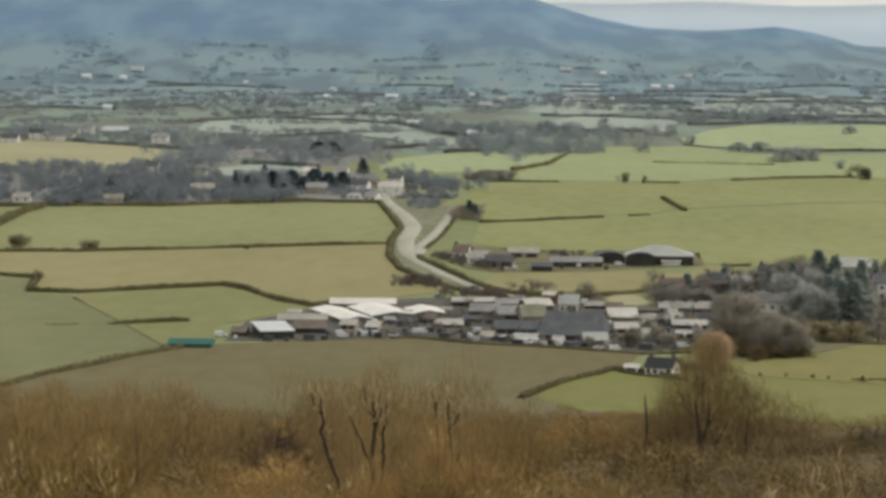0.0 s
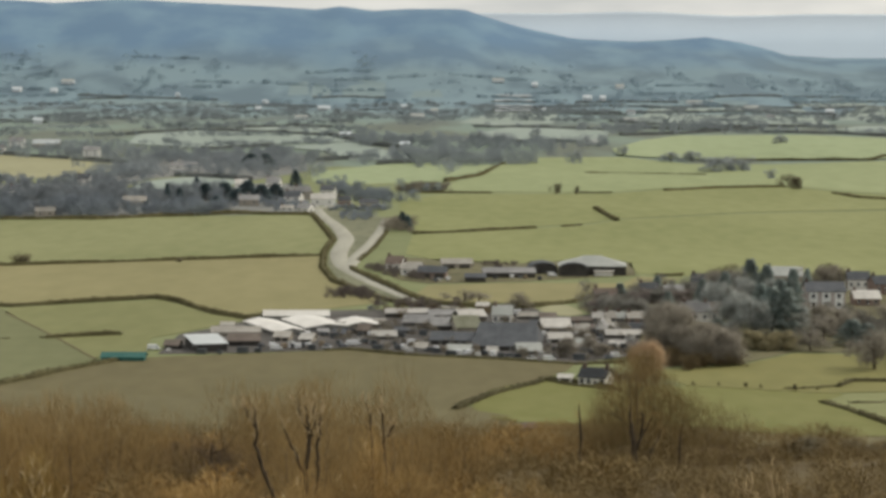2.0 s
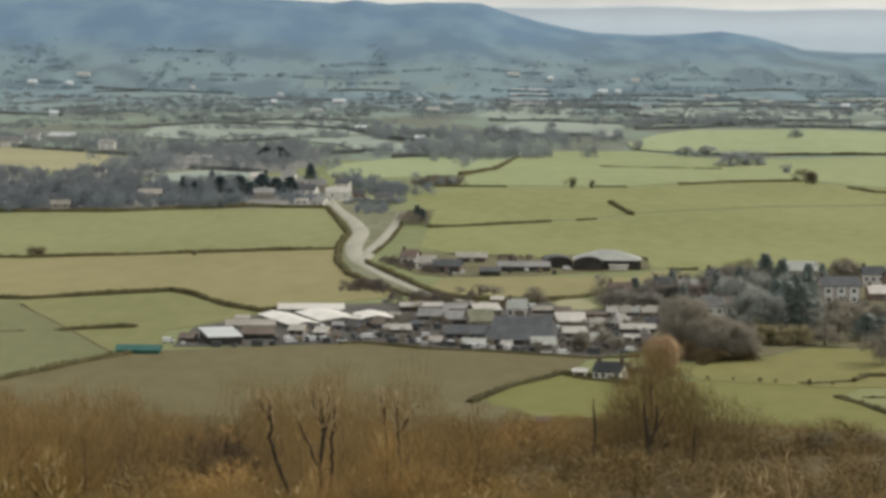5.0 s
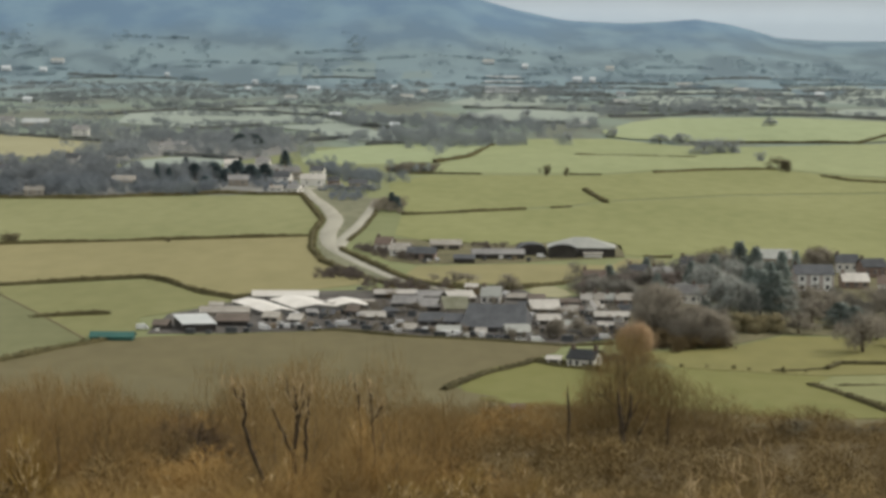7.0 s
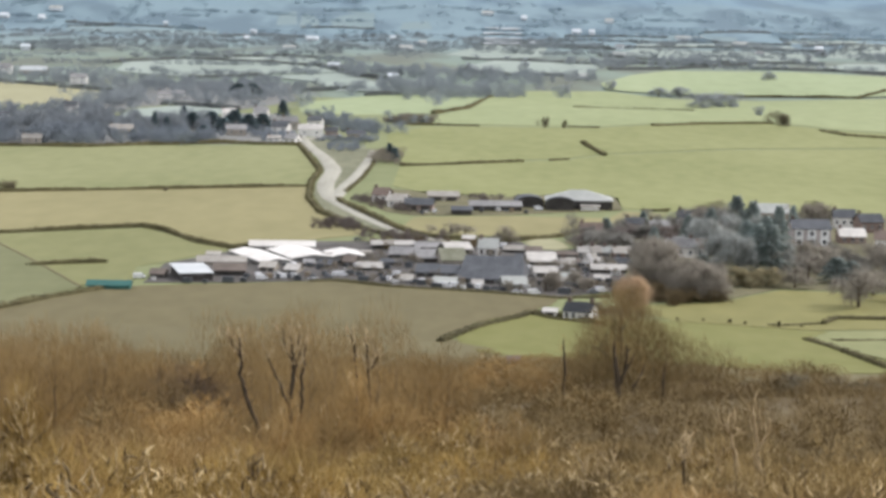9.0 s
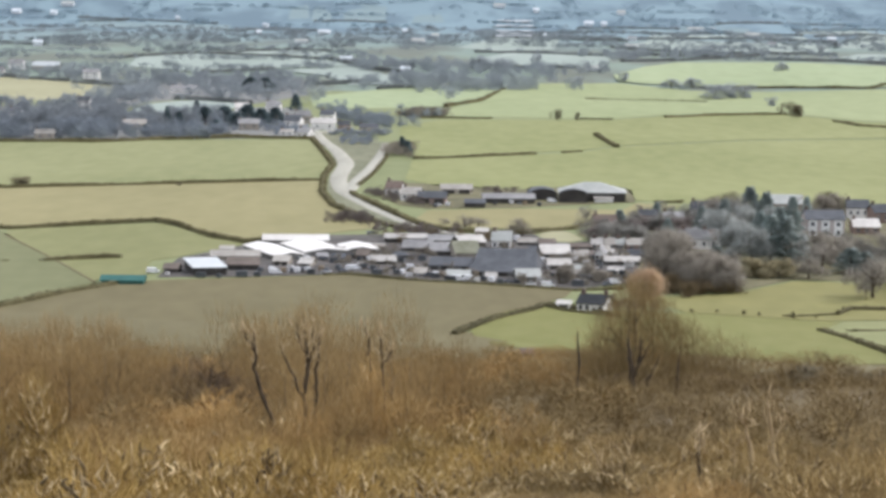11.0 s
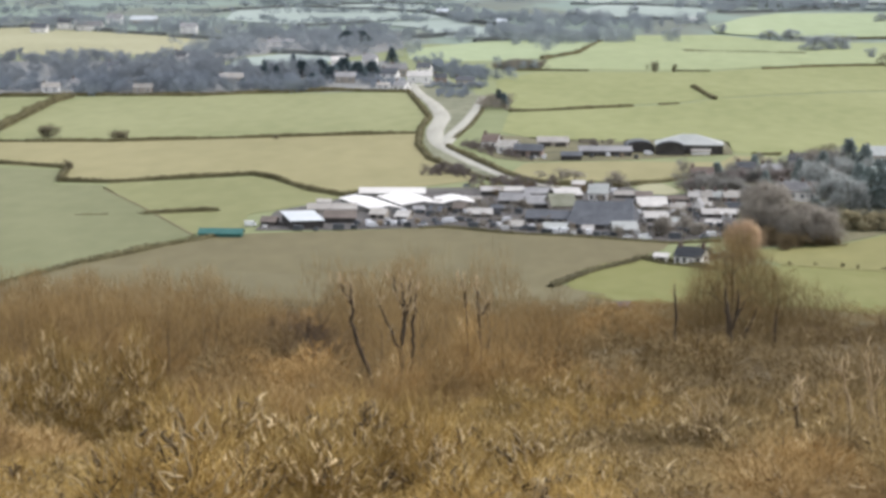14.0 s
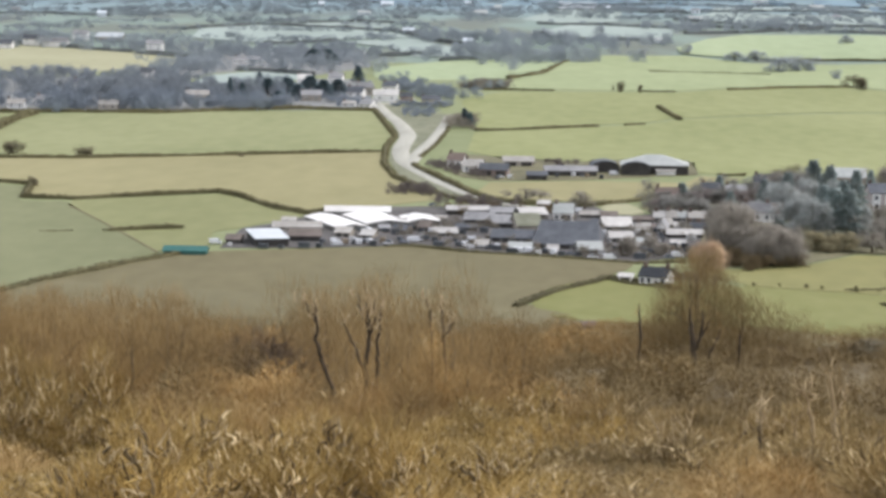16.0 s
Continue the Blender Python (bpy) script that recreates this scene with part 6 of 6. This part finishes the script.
def mound(n, thick, lobes=6, stems=7):
    """One shrub about 4 m wide and 4 m high: a cluster of rounded domes of fine outward twigs on a few stems."""
    a = rng.uniform(0, 2 * math.pi, lobes)
    out = rng.uniform(0.15, 1.25, lobes)
    centre = np.c_[np.cos(a) * out, np.sin(a) * out, np.zeros(lobes)]
    size = np.c_[rng.uniform(0.7, 1.25, lobes), rng.uniform(0.7, 1.25, lobes), rng.uniform(2.3, 4.1, lobes) * (1.1 - 0.28 * out)]
    k = rng.integers(0, lobes, n)
    d = unit(rng.normal(size=(n, 3)))
    d[:, 2] = np.abs(d[:, 2])
    r = 0.45 + 0.6 * rng.uniform(0, 1, n) ** 0.45
    p = centre[k] + d * size[k] * r[:, None]
    way = unit(d * [0.9, 0.9, 0.5] + [0, 0, 0.5] + rng.normal(0, 0.33, (n, 3)))
    twigs = blades(p, way, rng.uniform(0.25, 0.8, n), thick * rng.uniform(0.5, 1.3, n))
    bits = []
    for i in range(stems):
        j = int(rng.integers(0, lobes))
        tip = centre[j] + size[j] * [rng.uniform(-0.5, 0.5), rng.uniform(-0.5, 0.5), rng.uniform(0.75, 1.0)]
        mid = tip * [0.55, 0.55, 0.5] + rng.normal(0, 0.12, 3)
        bits.append(limb([tip * [0.1, 0.1, 0], mid, tip], [thick * 3.2, thick * 2.2, thick * 0.6], 4))
    return merge(bits), twigs, (centre, size)


def shoots(domes, groups, thick, long):
    """Stout shoots in loose fans that stand out of the tops of a shrub's domes."""
    centre, size = domes
    bits = []
    for _ in range(groups):
        j = int(rng.integers(0, len(centre)))
        d = unit(rng.normal(size=3) + [0, 0, 0.9])
        d[2] = abs(d[2])
        root = centre[j] + d * size[j] * rng.uniform(0.72, 0.95)
        for _ in range(int(rng.integers(2, 5))):
            w = unit(d * [0.7, 0.7, 0.4] + [0, 0, 0.75] + rng.normal(0, 0.42, 3)) * rng.uniform(*long) / 3
            bend = rng.normal(0, 0.034, 3)
            p = root + rng.normal(0, 0.12, 3)
            t = thick * rng.uniform(0.6, 1.25)
            bits.append(limb([p, p + w + bend, p + 2 * w + 0.6 * bend, p + 3 * w - bend], [t, t * 0.9, t * 0.65, t * 0.2], 3))
    return merge(bits)


for mat, count, groups, stout, long in (("scrub", 5, 14, 0.04, (0.18, 0.4)), ("ochre", 5, 130, 0.041, (0.2, 0.48)), ("grey", 5, 52, 0.041, (0.22, 0.6))):
    for i in range(count):
        frame_mesh, twig_mesh, domes = mound(4600, 0.0105, 5 + i % 3)
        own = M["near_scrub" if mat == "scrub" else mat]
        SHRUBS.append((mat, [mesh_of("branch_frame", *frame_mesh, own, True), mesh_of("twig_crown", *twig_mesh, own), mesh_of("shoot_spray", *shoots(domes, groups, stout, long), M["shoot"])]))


def shrub(x, y, h, w, mat):
    pool = [m for k, m in SHRUBS if k == mat]
    words = {"scrub": "leafless brown shrub on the rough hillside", "ochre": "leafless ochre-yellow shrub on the rough hillside", "grey": "leafless grey-brown shrub on the rough hillside"}
    ob = thing("hillside_shrub", x, y, rng.uniform(0, 360), words[mat], "shrub", "shrubs on the hillside", height(x, y) - 0.05)
    ob.scale = (w / 3.8, w / 3.8, h / 4.0)
    for me in pool[int(rng.integers(0, len(pool)))]:
        bit = new(me.name.split(".")[0], me)
        bit.parent = ob
        if not me.name.startswith("branch"):
            tagged(bit, kind="stuff")
    return ob


def tone(x, y):
    """Which shrub grows here: drifts of ochre near by, grey on the right, brown between."""
    u = x / y
    o = noise.noise((x * 0.06, y * 0.05, 5)) + 0.5 * noise.noise((x * 0.17, y * 0.14, 9))
    edge = 76 + 44 * math.exp(-((u + 0.205) / 0.03) ** 2) + 52 * math.exp(-((u + 0.012) / 0.038) ** 2) + 26 * o
    if u > 0.026 + 0.05 * o:
        return "scrub" if o > 0.55 else "grey"
    if y < edge:
        return "ochre"
    return "grey" if o < -0.28 else "scrub"


def lumps(x, y):
    """How tall the scrub grows, 0 in the hollows and 1 on the crests."""
    return min(1, max(0, 0.5 + 0.75 * noise.noise((x * 0.085, y * 0.055, 2)) + 0.35 * noise.noise((x * 0.25, y * 0.16, 7))))


for i in range(330):
    y = 58 + 122 * ((i + 0.5) / 330) ** 0.8
    x = (-0.285 + 0.52 * ((i * 0.61803) % 1)) * y + rng.uniform(-1, 1)
    k = lumps(x, y)
    shrub(x, y, 0.8 + 4.5 * k ** 1.35 * rng.uniform(0.8, 1.15), rng.uniform(3.4, 5.4) + 1.4 * k, tone(x, y))
for sx, sy, sh in ((-13.6, 131, 4.4), (-11.0, 127, 4.6), (-8.6, 131, 5.9), (-6.0, 133, 6.2), (-4.5, 133, 7.2), (-3.0, 132, 6.6), (-0.8, 133, 4.8), (-16.0, 134, 3.6), (14.6, 236, 5.2), (17.5, 240, 5.0), (11.6, 240, 4.6)):
    shrub(sx, sy, sh, 5.4, "scrub" if sy < 200 else "grey")
for sx, sy, sh in ((-25.2, 112, 6.2), (-22.6, 108, 7.3), (-20.4, 110, 6.2), (-24.2, 103, 5.6), (-21.4, 101, 5.2), (-18.6, 104, 4.6), (-27.0, 107, 5.6)):
    shrub(sx, sy, sh, 4.6, "ochre")
for sx, sy, sh in ((-1.9, 112, 3.2), (-0.8, 118, 3.7), (0.5, 122, 4.3), (2.0, 125, 4.7), (3.3, 122, 4.6), (4.5, 118, 4.2), (-0.2, 106, 3.1), (1.2, 108, 3.3), (2.6, 110, 3.3), (3.7, 104, 2.9), (5.2, 114, 3.3), (0.8, 98, 2.5), (2.3, 97, 2.3)):
    shrub(sx, sy, sh, 4.4, "ochre")
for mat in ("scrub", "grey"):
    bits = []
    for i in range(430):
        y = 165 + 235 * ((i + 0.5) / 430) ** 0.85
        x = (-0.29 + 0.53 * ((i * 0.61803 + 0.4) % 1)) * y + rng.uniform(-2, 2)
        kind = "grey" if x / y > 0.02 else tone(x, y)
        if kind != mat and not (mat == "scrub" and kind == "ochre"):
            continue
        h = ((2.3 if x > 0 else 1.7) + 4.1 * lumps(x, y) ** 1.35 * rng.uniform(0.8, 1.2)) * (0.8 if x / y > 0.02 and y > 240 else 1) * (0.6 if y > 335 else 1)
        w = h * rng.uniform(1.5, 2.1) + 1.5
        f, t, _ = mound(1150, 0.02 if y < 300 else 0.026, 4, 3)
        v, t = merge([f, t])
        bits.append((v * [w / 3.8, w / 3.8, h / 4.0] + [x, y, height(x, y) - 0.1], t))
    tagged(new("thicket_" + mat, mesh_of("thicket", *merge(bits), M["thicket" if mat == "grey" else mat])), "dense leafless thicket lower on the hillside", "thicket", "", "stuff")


def slope_tree(x, y, h, w, radius, label, twig_mat="scrub", bark="bark", twigs=500, forks=6, lean=0.05, thick=0.02, start=0.35):
    (v, t), ends = limbs_of(h, w, radius, forks, lean, start)
    ob = thing("slope_tree", x, y, rng.uniform(0, 360), label, "tree", "trees on the hillside")
    ob.location.z -= 0.1
    new("trunk", mesh_of("trunk", v, t, M[bark], True)).parent = ob
    e = np.array(ends)[rng.integers(0, len(ends), twigs)]
    p = e * [0.85, 0.85, 0.95] + rng.normal(0, 0.09 * w, (twigs, 3))
    p[:, 2] = np.clip(p[:, 2], h * 0.25, h)
    way = unit(rng.normal(0, 0.5, (twigs, 3)) + unit(e) * 0.4 + np.array([0, 0, 0.6]))
    c = spikes(p, way, h * 0.1 * rng.uniform(0.5, 1.3, twigs), thick * rng.uniform(0.6, 1.3, twigs))
    new("crown", mesh_of("crown", *c, M[twig_mat])).parent = ob
    return ob


def leader_tree(x, y, stems, label, twigs=160, bark="bark", pale=0.4):
    """A slender leafless tree of a few crooked stems; each stem is rows of (across, back, up, radius)."""
    ob = thing("slender_tree", x, y, 0, label, "tree", "slender trees on the hillside")
    ob.location.z -= 0.1
    tips = []
    for i, rows in enumerate(stems):
        a = np.array(rows, float)
        k = np.linspace(0, len(a) - 1, 4 * len(a))
        path = np.c_[[np.interp(k, range(len(a)), a[:, j]) for j in range(3)]].T
        path[1:-1] += rng.normal(0, 0.045, (len(path) - 2, 3))
        me = mesh_of("stem", *limb(path, 1.25 * np.interp(k, range(len(a)), a[:, 3]), 6), M[bark], True)
        new("trunk" if i == 0 else "limb", me).parent = ob
        tips += [p for p in path if p[2] > 0.72 * a[-1, 2]]
    tips = np.array(tips)
    # the second crown paints sunlight on the tips with a pale bark colour
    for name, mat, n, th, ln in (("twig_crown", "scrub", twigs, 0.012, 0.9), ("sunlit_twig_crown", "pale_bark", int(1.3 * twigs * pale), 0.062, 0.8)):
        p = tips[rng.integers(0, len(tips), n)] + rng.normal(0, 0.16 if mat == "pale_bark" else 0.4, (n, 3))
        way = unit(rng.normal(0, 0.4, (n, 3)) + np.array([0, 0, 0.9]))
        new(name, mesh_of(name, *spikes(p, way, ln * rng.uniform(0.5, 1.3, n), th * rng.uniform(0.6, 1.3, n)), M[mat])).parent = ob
    return ob


def fine_tree(x, y, h, w, mat, n=750, radius=0.1, thick=0.019, bark="dark_twig"):
    """A tree whose fine upright twigs thin out upwards and let the field behind show through."""
    (v, t), ends = limbs_of(h * 0.9, w, radius, 6, 0.04, 0.2)
    ob = thing("fine_twigged_tree", x, y, rng.uniform(0, 360), "leafless tree with fine upright brown twigs", "tree", "fine-twigged trees on the hillside", height(x, y) - 0.1)
    new("trunk", mesh_of("trunk", v, t, M[bark], True)).parent = ob
    up = 1 - rng.uniform(0, 1, n) ** 0.62
    ang, out = rng.uniform(0, 2 * math.pi, n), np.sqrt(rng.uniform(0, 1, n)) * w * 0.5
    reach = out * (0.55 + 0.75 * np.sin(np.pi * np.clip(up + 0.18, 0, 1)))
    p = np.c_[np.cos(ang) * reach, np.sin(ang) * reach, h * (0.03 + 0.95 * up)]
    lean = np.c_[np.cos(ang), np.sin(ang), np.zeros(n)] * (0.35 * out / w)[:, None]
    way = unit(lean + rng.normal(0, 0.22, (n, 3)) + np.array([0, 0, 1.0]))
    new("crown", mesh_of("crown", *blades(p, way, h * 0.12 * rng.uniform(0.5, 1.3, n), thick * rng.uniform(0.6, 1.3, n)), M[mat])).parent = ob
    return ob


def at_view(px, y):
    return (px - 784) / 4033 * y, y


for px, y, h, w, r, twig_mat, bark, twigs, words in (
        (1298, 120, 5.2, 2.4, 0.09, "grey", "pale_bark", 120, "thin pale-barked birch in the scrub"),
        (1380, 106, 4.4, 2.8, 0.07, "grey", "bark", 200, "dark thorny sapling in the scrub"),
        (1470, 110, 5.6, 2.6, 0.09, "grey", "bark", 160, "thin dark sapling in the scrub"),
        (1100, 96, 3.4, 2.2, 0.05, "grey", "bark", 120, "thin dark sapling in the scrub"),
        (1560, 118, 5.6, 3.0, 0.07, "grey", "bark", 180, "thin dark sapling in the scrub"),
        (1190, 92, 2.6, 1.6, 0.06, "grey", "pale_bark", 60, "short pale-barked sapling in the scrub"),
        (1240, 98, 3.2, 1.5, 0.06, "grey", "bark", 60, "thin dark sapling in the scrub"),
        (1330, 90, 3.0, 1.4, 0.06, "grey", "bark", 60, "thin dark sapling in the scrub"),
        (1352, 95, 3.4, 1.6, 0.055, "grey", "pale_bark", 60, "short pale-barked sapling in the scrub"),
        (1420, 92, 3.2, 1.8, 0.06, "grey", "bark", 60, "thin dark sapling in the scrub"),
        (1450, 98, 3.6, 1.5, 0.055, "grey", "pale_bark", 60, "short pale-barked sapling in the scrub"),
        (1520, 92, 3.2, 1.7, 0.06, "grey", "bark", 60, "thin dark sapling in the scrub")):
    slope_tree(*at_view(px, y), h, w, r, words, twig_mat, bark, twigs, thick=0.014)
leader_tree(-11.1, 140, [[(0.3, 0, 0, 0.15), (0.1, 0, 3.3, 0.13), (-0.8, 0, 5.7, 0.11), (-1.1, 0, 6.8, 0.1), (-1.1, 0, 8.6, 0.06), (-1.2, 0, 9.3, 0.02)],
                         [(-1.1, 0, 8.0, 0.06), (-1.6, 0.2, 8.8, 0.05), (-1.9, 0.2, 9.4, 0.02)]], "slender leafless tree with a dark crooked stem", 70, pale=0.5)
leader_tree(-9.1, 140, [[(0, 0, 0, 0.15), (0, 0, 4.9, 0.13), (0.13, 0, 6.2, 0.12), (0.26, 0, 7.4, 0.1), (0.14, 0, 8.5, 0.06), (-0.05, 0, 9.4, 0.02)],
                        [(0.5, 0.2, 0, 0.12), (0.67, 0.2, 5.0, 0.09), (0.72, 0.2, 6.6, 0.08), (0.91, 0.2, 8.5, 0.05), (1.0, 0.2, 9.2, 0.02)],
                        [(0.1, 0, 4.8, 0.07), (-0.2, 0.1, 5.2, 0.07), (-0.9, 0.2, 6.9, 0.06), (-1.4, 0.2, 8.1, 0.03)],
                        [(0.26, 0, 7.3, 0.07), (0.55, -0.1, 8.2, 0.05), (0.5, -0.1, 9.6, 0.02)], [(0.1, 0, 7.9, 0.05), (-0.4, 0.1, 8.8, 0.04), (-0.5, 0.1, 9.9, 0.02)]], "forked leafless tree with twigs painted sunlit", 130, pale=0.5)
leader_tree(-4.6, 140, [[(-0.2, 0, 0, 0.05), (-0.3, 0, 6.0, 0.05), (-0.43, 0, 7.8, 0.06), (-0.5, 0, 8.7, 0.06), (-0.75, 0, 9.8, 0.02)], [(0.4, 0.2, 0, 0.05), (0.5, 0.2, 5.7, 0.05), (0.38, 0.2, 7.3, 0.065), (0.25, 0.2, 8.8, 0.06), (0.1, 0.2, 9.7, 0.02)],
                        [(0.38, 0.2, 7.3, 0.05), (0.75, 0.2, 7.9, 0.05), (1.0, 0.2, 8.4, 0.02)]], "forked leafless tree above brown scrub", 90, pale=0.5)
leader_tree(14.8, 260, [[(0, 0, 0, 0.16), (0, 0, 5.7, 0.13), (-0.15, 0, 7.8, 0.1), (-0.2, 0, 9.2, 0.03)]], "thin upright leafless tree", 60, pale=0)
leader_tree(16.3, 112, [[(0.1, 0, 0, 0.16), (0, 0, 1.9, 0.15), (-0.25, 0, 3.5, 0.13), (-0.4, 0, 5.2, 0.08), (-0.47, 0, 5.9, 0.02)], [(-0.25, 0, 3.5, 0.05), (0.3, 0.1, 4.4, 0.04), (0.5, 0.1, 5.2, 0.02)]], "thin pale-barked birch in the scrub", 60, "pale_bark", 0.2)
leader_tree(15.0, 112, [[(0.2, 0, 0, 0.12), (0, 0, 3.5, 0.1), (-0.25, 0, 4.4, 0.06), (-0.1, 0, 5.2, 0.02)], [(-0.2, 0, 4.3, 0.05), (-0.6, 0, 4.7, 0.04), (-0.8, 0, 4.6, 0.02)]], "bent pale-barked birch in the scrub", 50, "pale_bark", 0.2)
leader_tree(11.2, 100, [[(0, 0, 0, 0.08), (0, 0, 2.1, 0.065), (-0.1, 0, 3.2, 0.05), (-0.05, 0, 4.0, 0.015)]], "thin dark stem above the scrub", 30, pale=0.6)
leader_tree(6.7, 98, [[(0, 0, 0, 0.09), (0.32, 0, 2.0, 0.07), (0.47, 0, 3.0, 0.02)], [(0.3, 0, 1.8, 0.06), (0.8, 0, 2.6, 0.05), (0.95, 0.1, 3.1, 0.02)], [(0.15, 0, 1.2, 0.05), (-0.2, 0, 2.2, 0.03), (-0.2, 0, 2.8, 0.01)]], "forked pale sapling in the scrub", 40, "pale_bark", 0.3)
leader_tree(23.0, 281, [[(0, 0, 0, 0.36), (-0.35, 0, 2.6, 0.3), (-0.55, 0, 4.8, 0.24), (-0.9, 0, 6.9, 0.16), (-0.8, 0, 8.6, 0.04)], [(-0.3, 0, 2.4, 0.2), (0.45, -0.1, 4.2, 0.18), (0.75, -0.1, 6.2, 0.14), (0.6, -0.1, 8.0, 0.04)],
                        [(0.45, -0.1, 4.2, 0.12), (1.3, 0.1, 5.6, 0.1), (1.9, 0.1, 7.2, 0.03)], [(1.4, 0.2, 0, 0.2), (1.7, 0.2, 2.4, 0.16), (2.6, 0.2, 4.0, 0.1), (3.0, 0.2, 5.4, 0.03)], [(5.2, 0.1, 0, 0.18), (5.4, 0.1, 2.2, 0.16), (5.3, 0.1, 4.0, 0.12), (5.6, 0.1, 5.6, 0.03)]], "dark forked leafless tree in a veil of twigs", 260, pale=0)
# belts of fine-twigged trees: bearings, elevations of their tops, how many
for u0, u1, e0, e1, count, dense in ((-0.28, -0.2, -0.166, -0.147, 18, 1500), (-0.205, -0.15, -0.161, -0.145, 13, 1300), (-0.155, -0.122, -0.17, -0.152, 7, 900), (-0.1, -0.054, -0.16, -0.143, 10, 1000),
                                     (-0.06, -0.014, -0.157, -0.138, 9, 900), (-0.02, 0.012, -0.17, -0.156, 5, 1000)):
    for i in range(count):
        y = rng.uniform(165, 235)
        x = (u0 + (u1 - u0) * ((i * 0.61803 + 0.3) % 1)) * y
        h = min(13, max(4, 75 + rng.uniform(e0, e1) * y - height(x, y)))
        fine_tree(x, y, h, rng.uniform(4.5, 8), "veil_twig", int(2.5 * dense), thick=0.012)
for i in range(20):
    px = 690 + 370 * ((i * 0.61803 + 0.1) % 1)
    fine_tree(*at_view(px, rng.uniform(285, 330)), rng.uniform(4.0, 6.4), rng.uniform(5, 8), "scrub", 2000, 0.07, 0.017)
for i in range(60):
    px = 180 + 1320 * ((i * 0.61803 + 0.2) % 1)
    fine_tree(*at_view(px, rng.uniform(395, 425)), rng.uniform(2.2, 4.6), rng.uniform(5, 9), "haze_twig" if i % 3 else "scrub", 1400, 0.06, 0.02)
for i in range(18):
    px = 850 + 210 * ((i * 0.61803 + 0.2) % 1)
    fine_tree(*at_view(px, rng.uniform(428, 446)), rng.uniform(1.2, 2.6), rng.uniform(4, 7), "haze_twig" if i % 2 else "scrub", 1200, 0.05, 0.02)
T = "dark bushes at the slope's foot"
for px, y, h in ((1045, 302, 2.6), (1090, 298, 3.4), (1135, 297, 3.0), (1180, 300, 3.4), (1225, 296, 2.8), (1270, 297, 3.2), (1010, 296, 2.6), (1330, 300, 2.4), (1400, 305, 4.0), (1424, 304, 3.6), (1450, 306, 3.0), (1500, 308, 3.2), (1560, 306, 3.0),
                 (300, 215, 5.6), (325, 208, 5.8), (348, 214, 6.0), (284, 222, 4.6), (318, 226, 6.4), (366, 224, 5.0), (300, 326, 4.4), (326, 322, 5.0), (352, 326, 5.2), (374, 330, 4.4)):
    tree("dark_bush", *at_view(px, y), h, h * 1.7, "dark leafless bush among paler scrub" if px < 400 else "dark leafless bush below a bare tree", T, "bush", 1700, "field_twig" if px > 1390 else "base_twig", 0.0, 0.045)
for px, y, h, w, n, rad in ((1114, 300, 16.0, 11, 3000, 0.3), (1094, 304, 13.0, 9, 1500, 0.22), (1148, 302, 13.0, 10, 1800, 0.2), (1195, 300, 10.5, 9.5, 1500, 0.16), (1240, 298, 9, 9, 1000, 0.14),
                            (1290, 298, 7.6, 8, 650, 0.1), (1062, 302, 8.6, 8, 800, 0.14), (1030, 302, 6.4, 7, 500, 0.1)):
    fine_tree(*at_view(px, y), h, w, "haze_twig", int(n * 3.8), rad * 1.05, 0.0135, "bark" if n > 1400 else "dark_twig")

at_true_size()
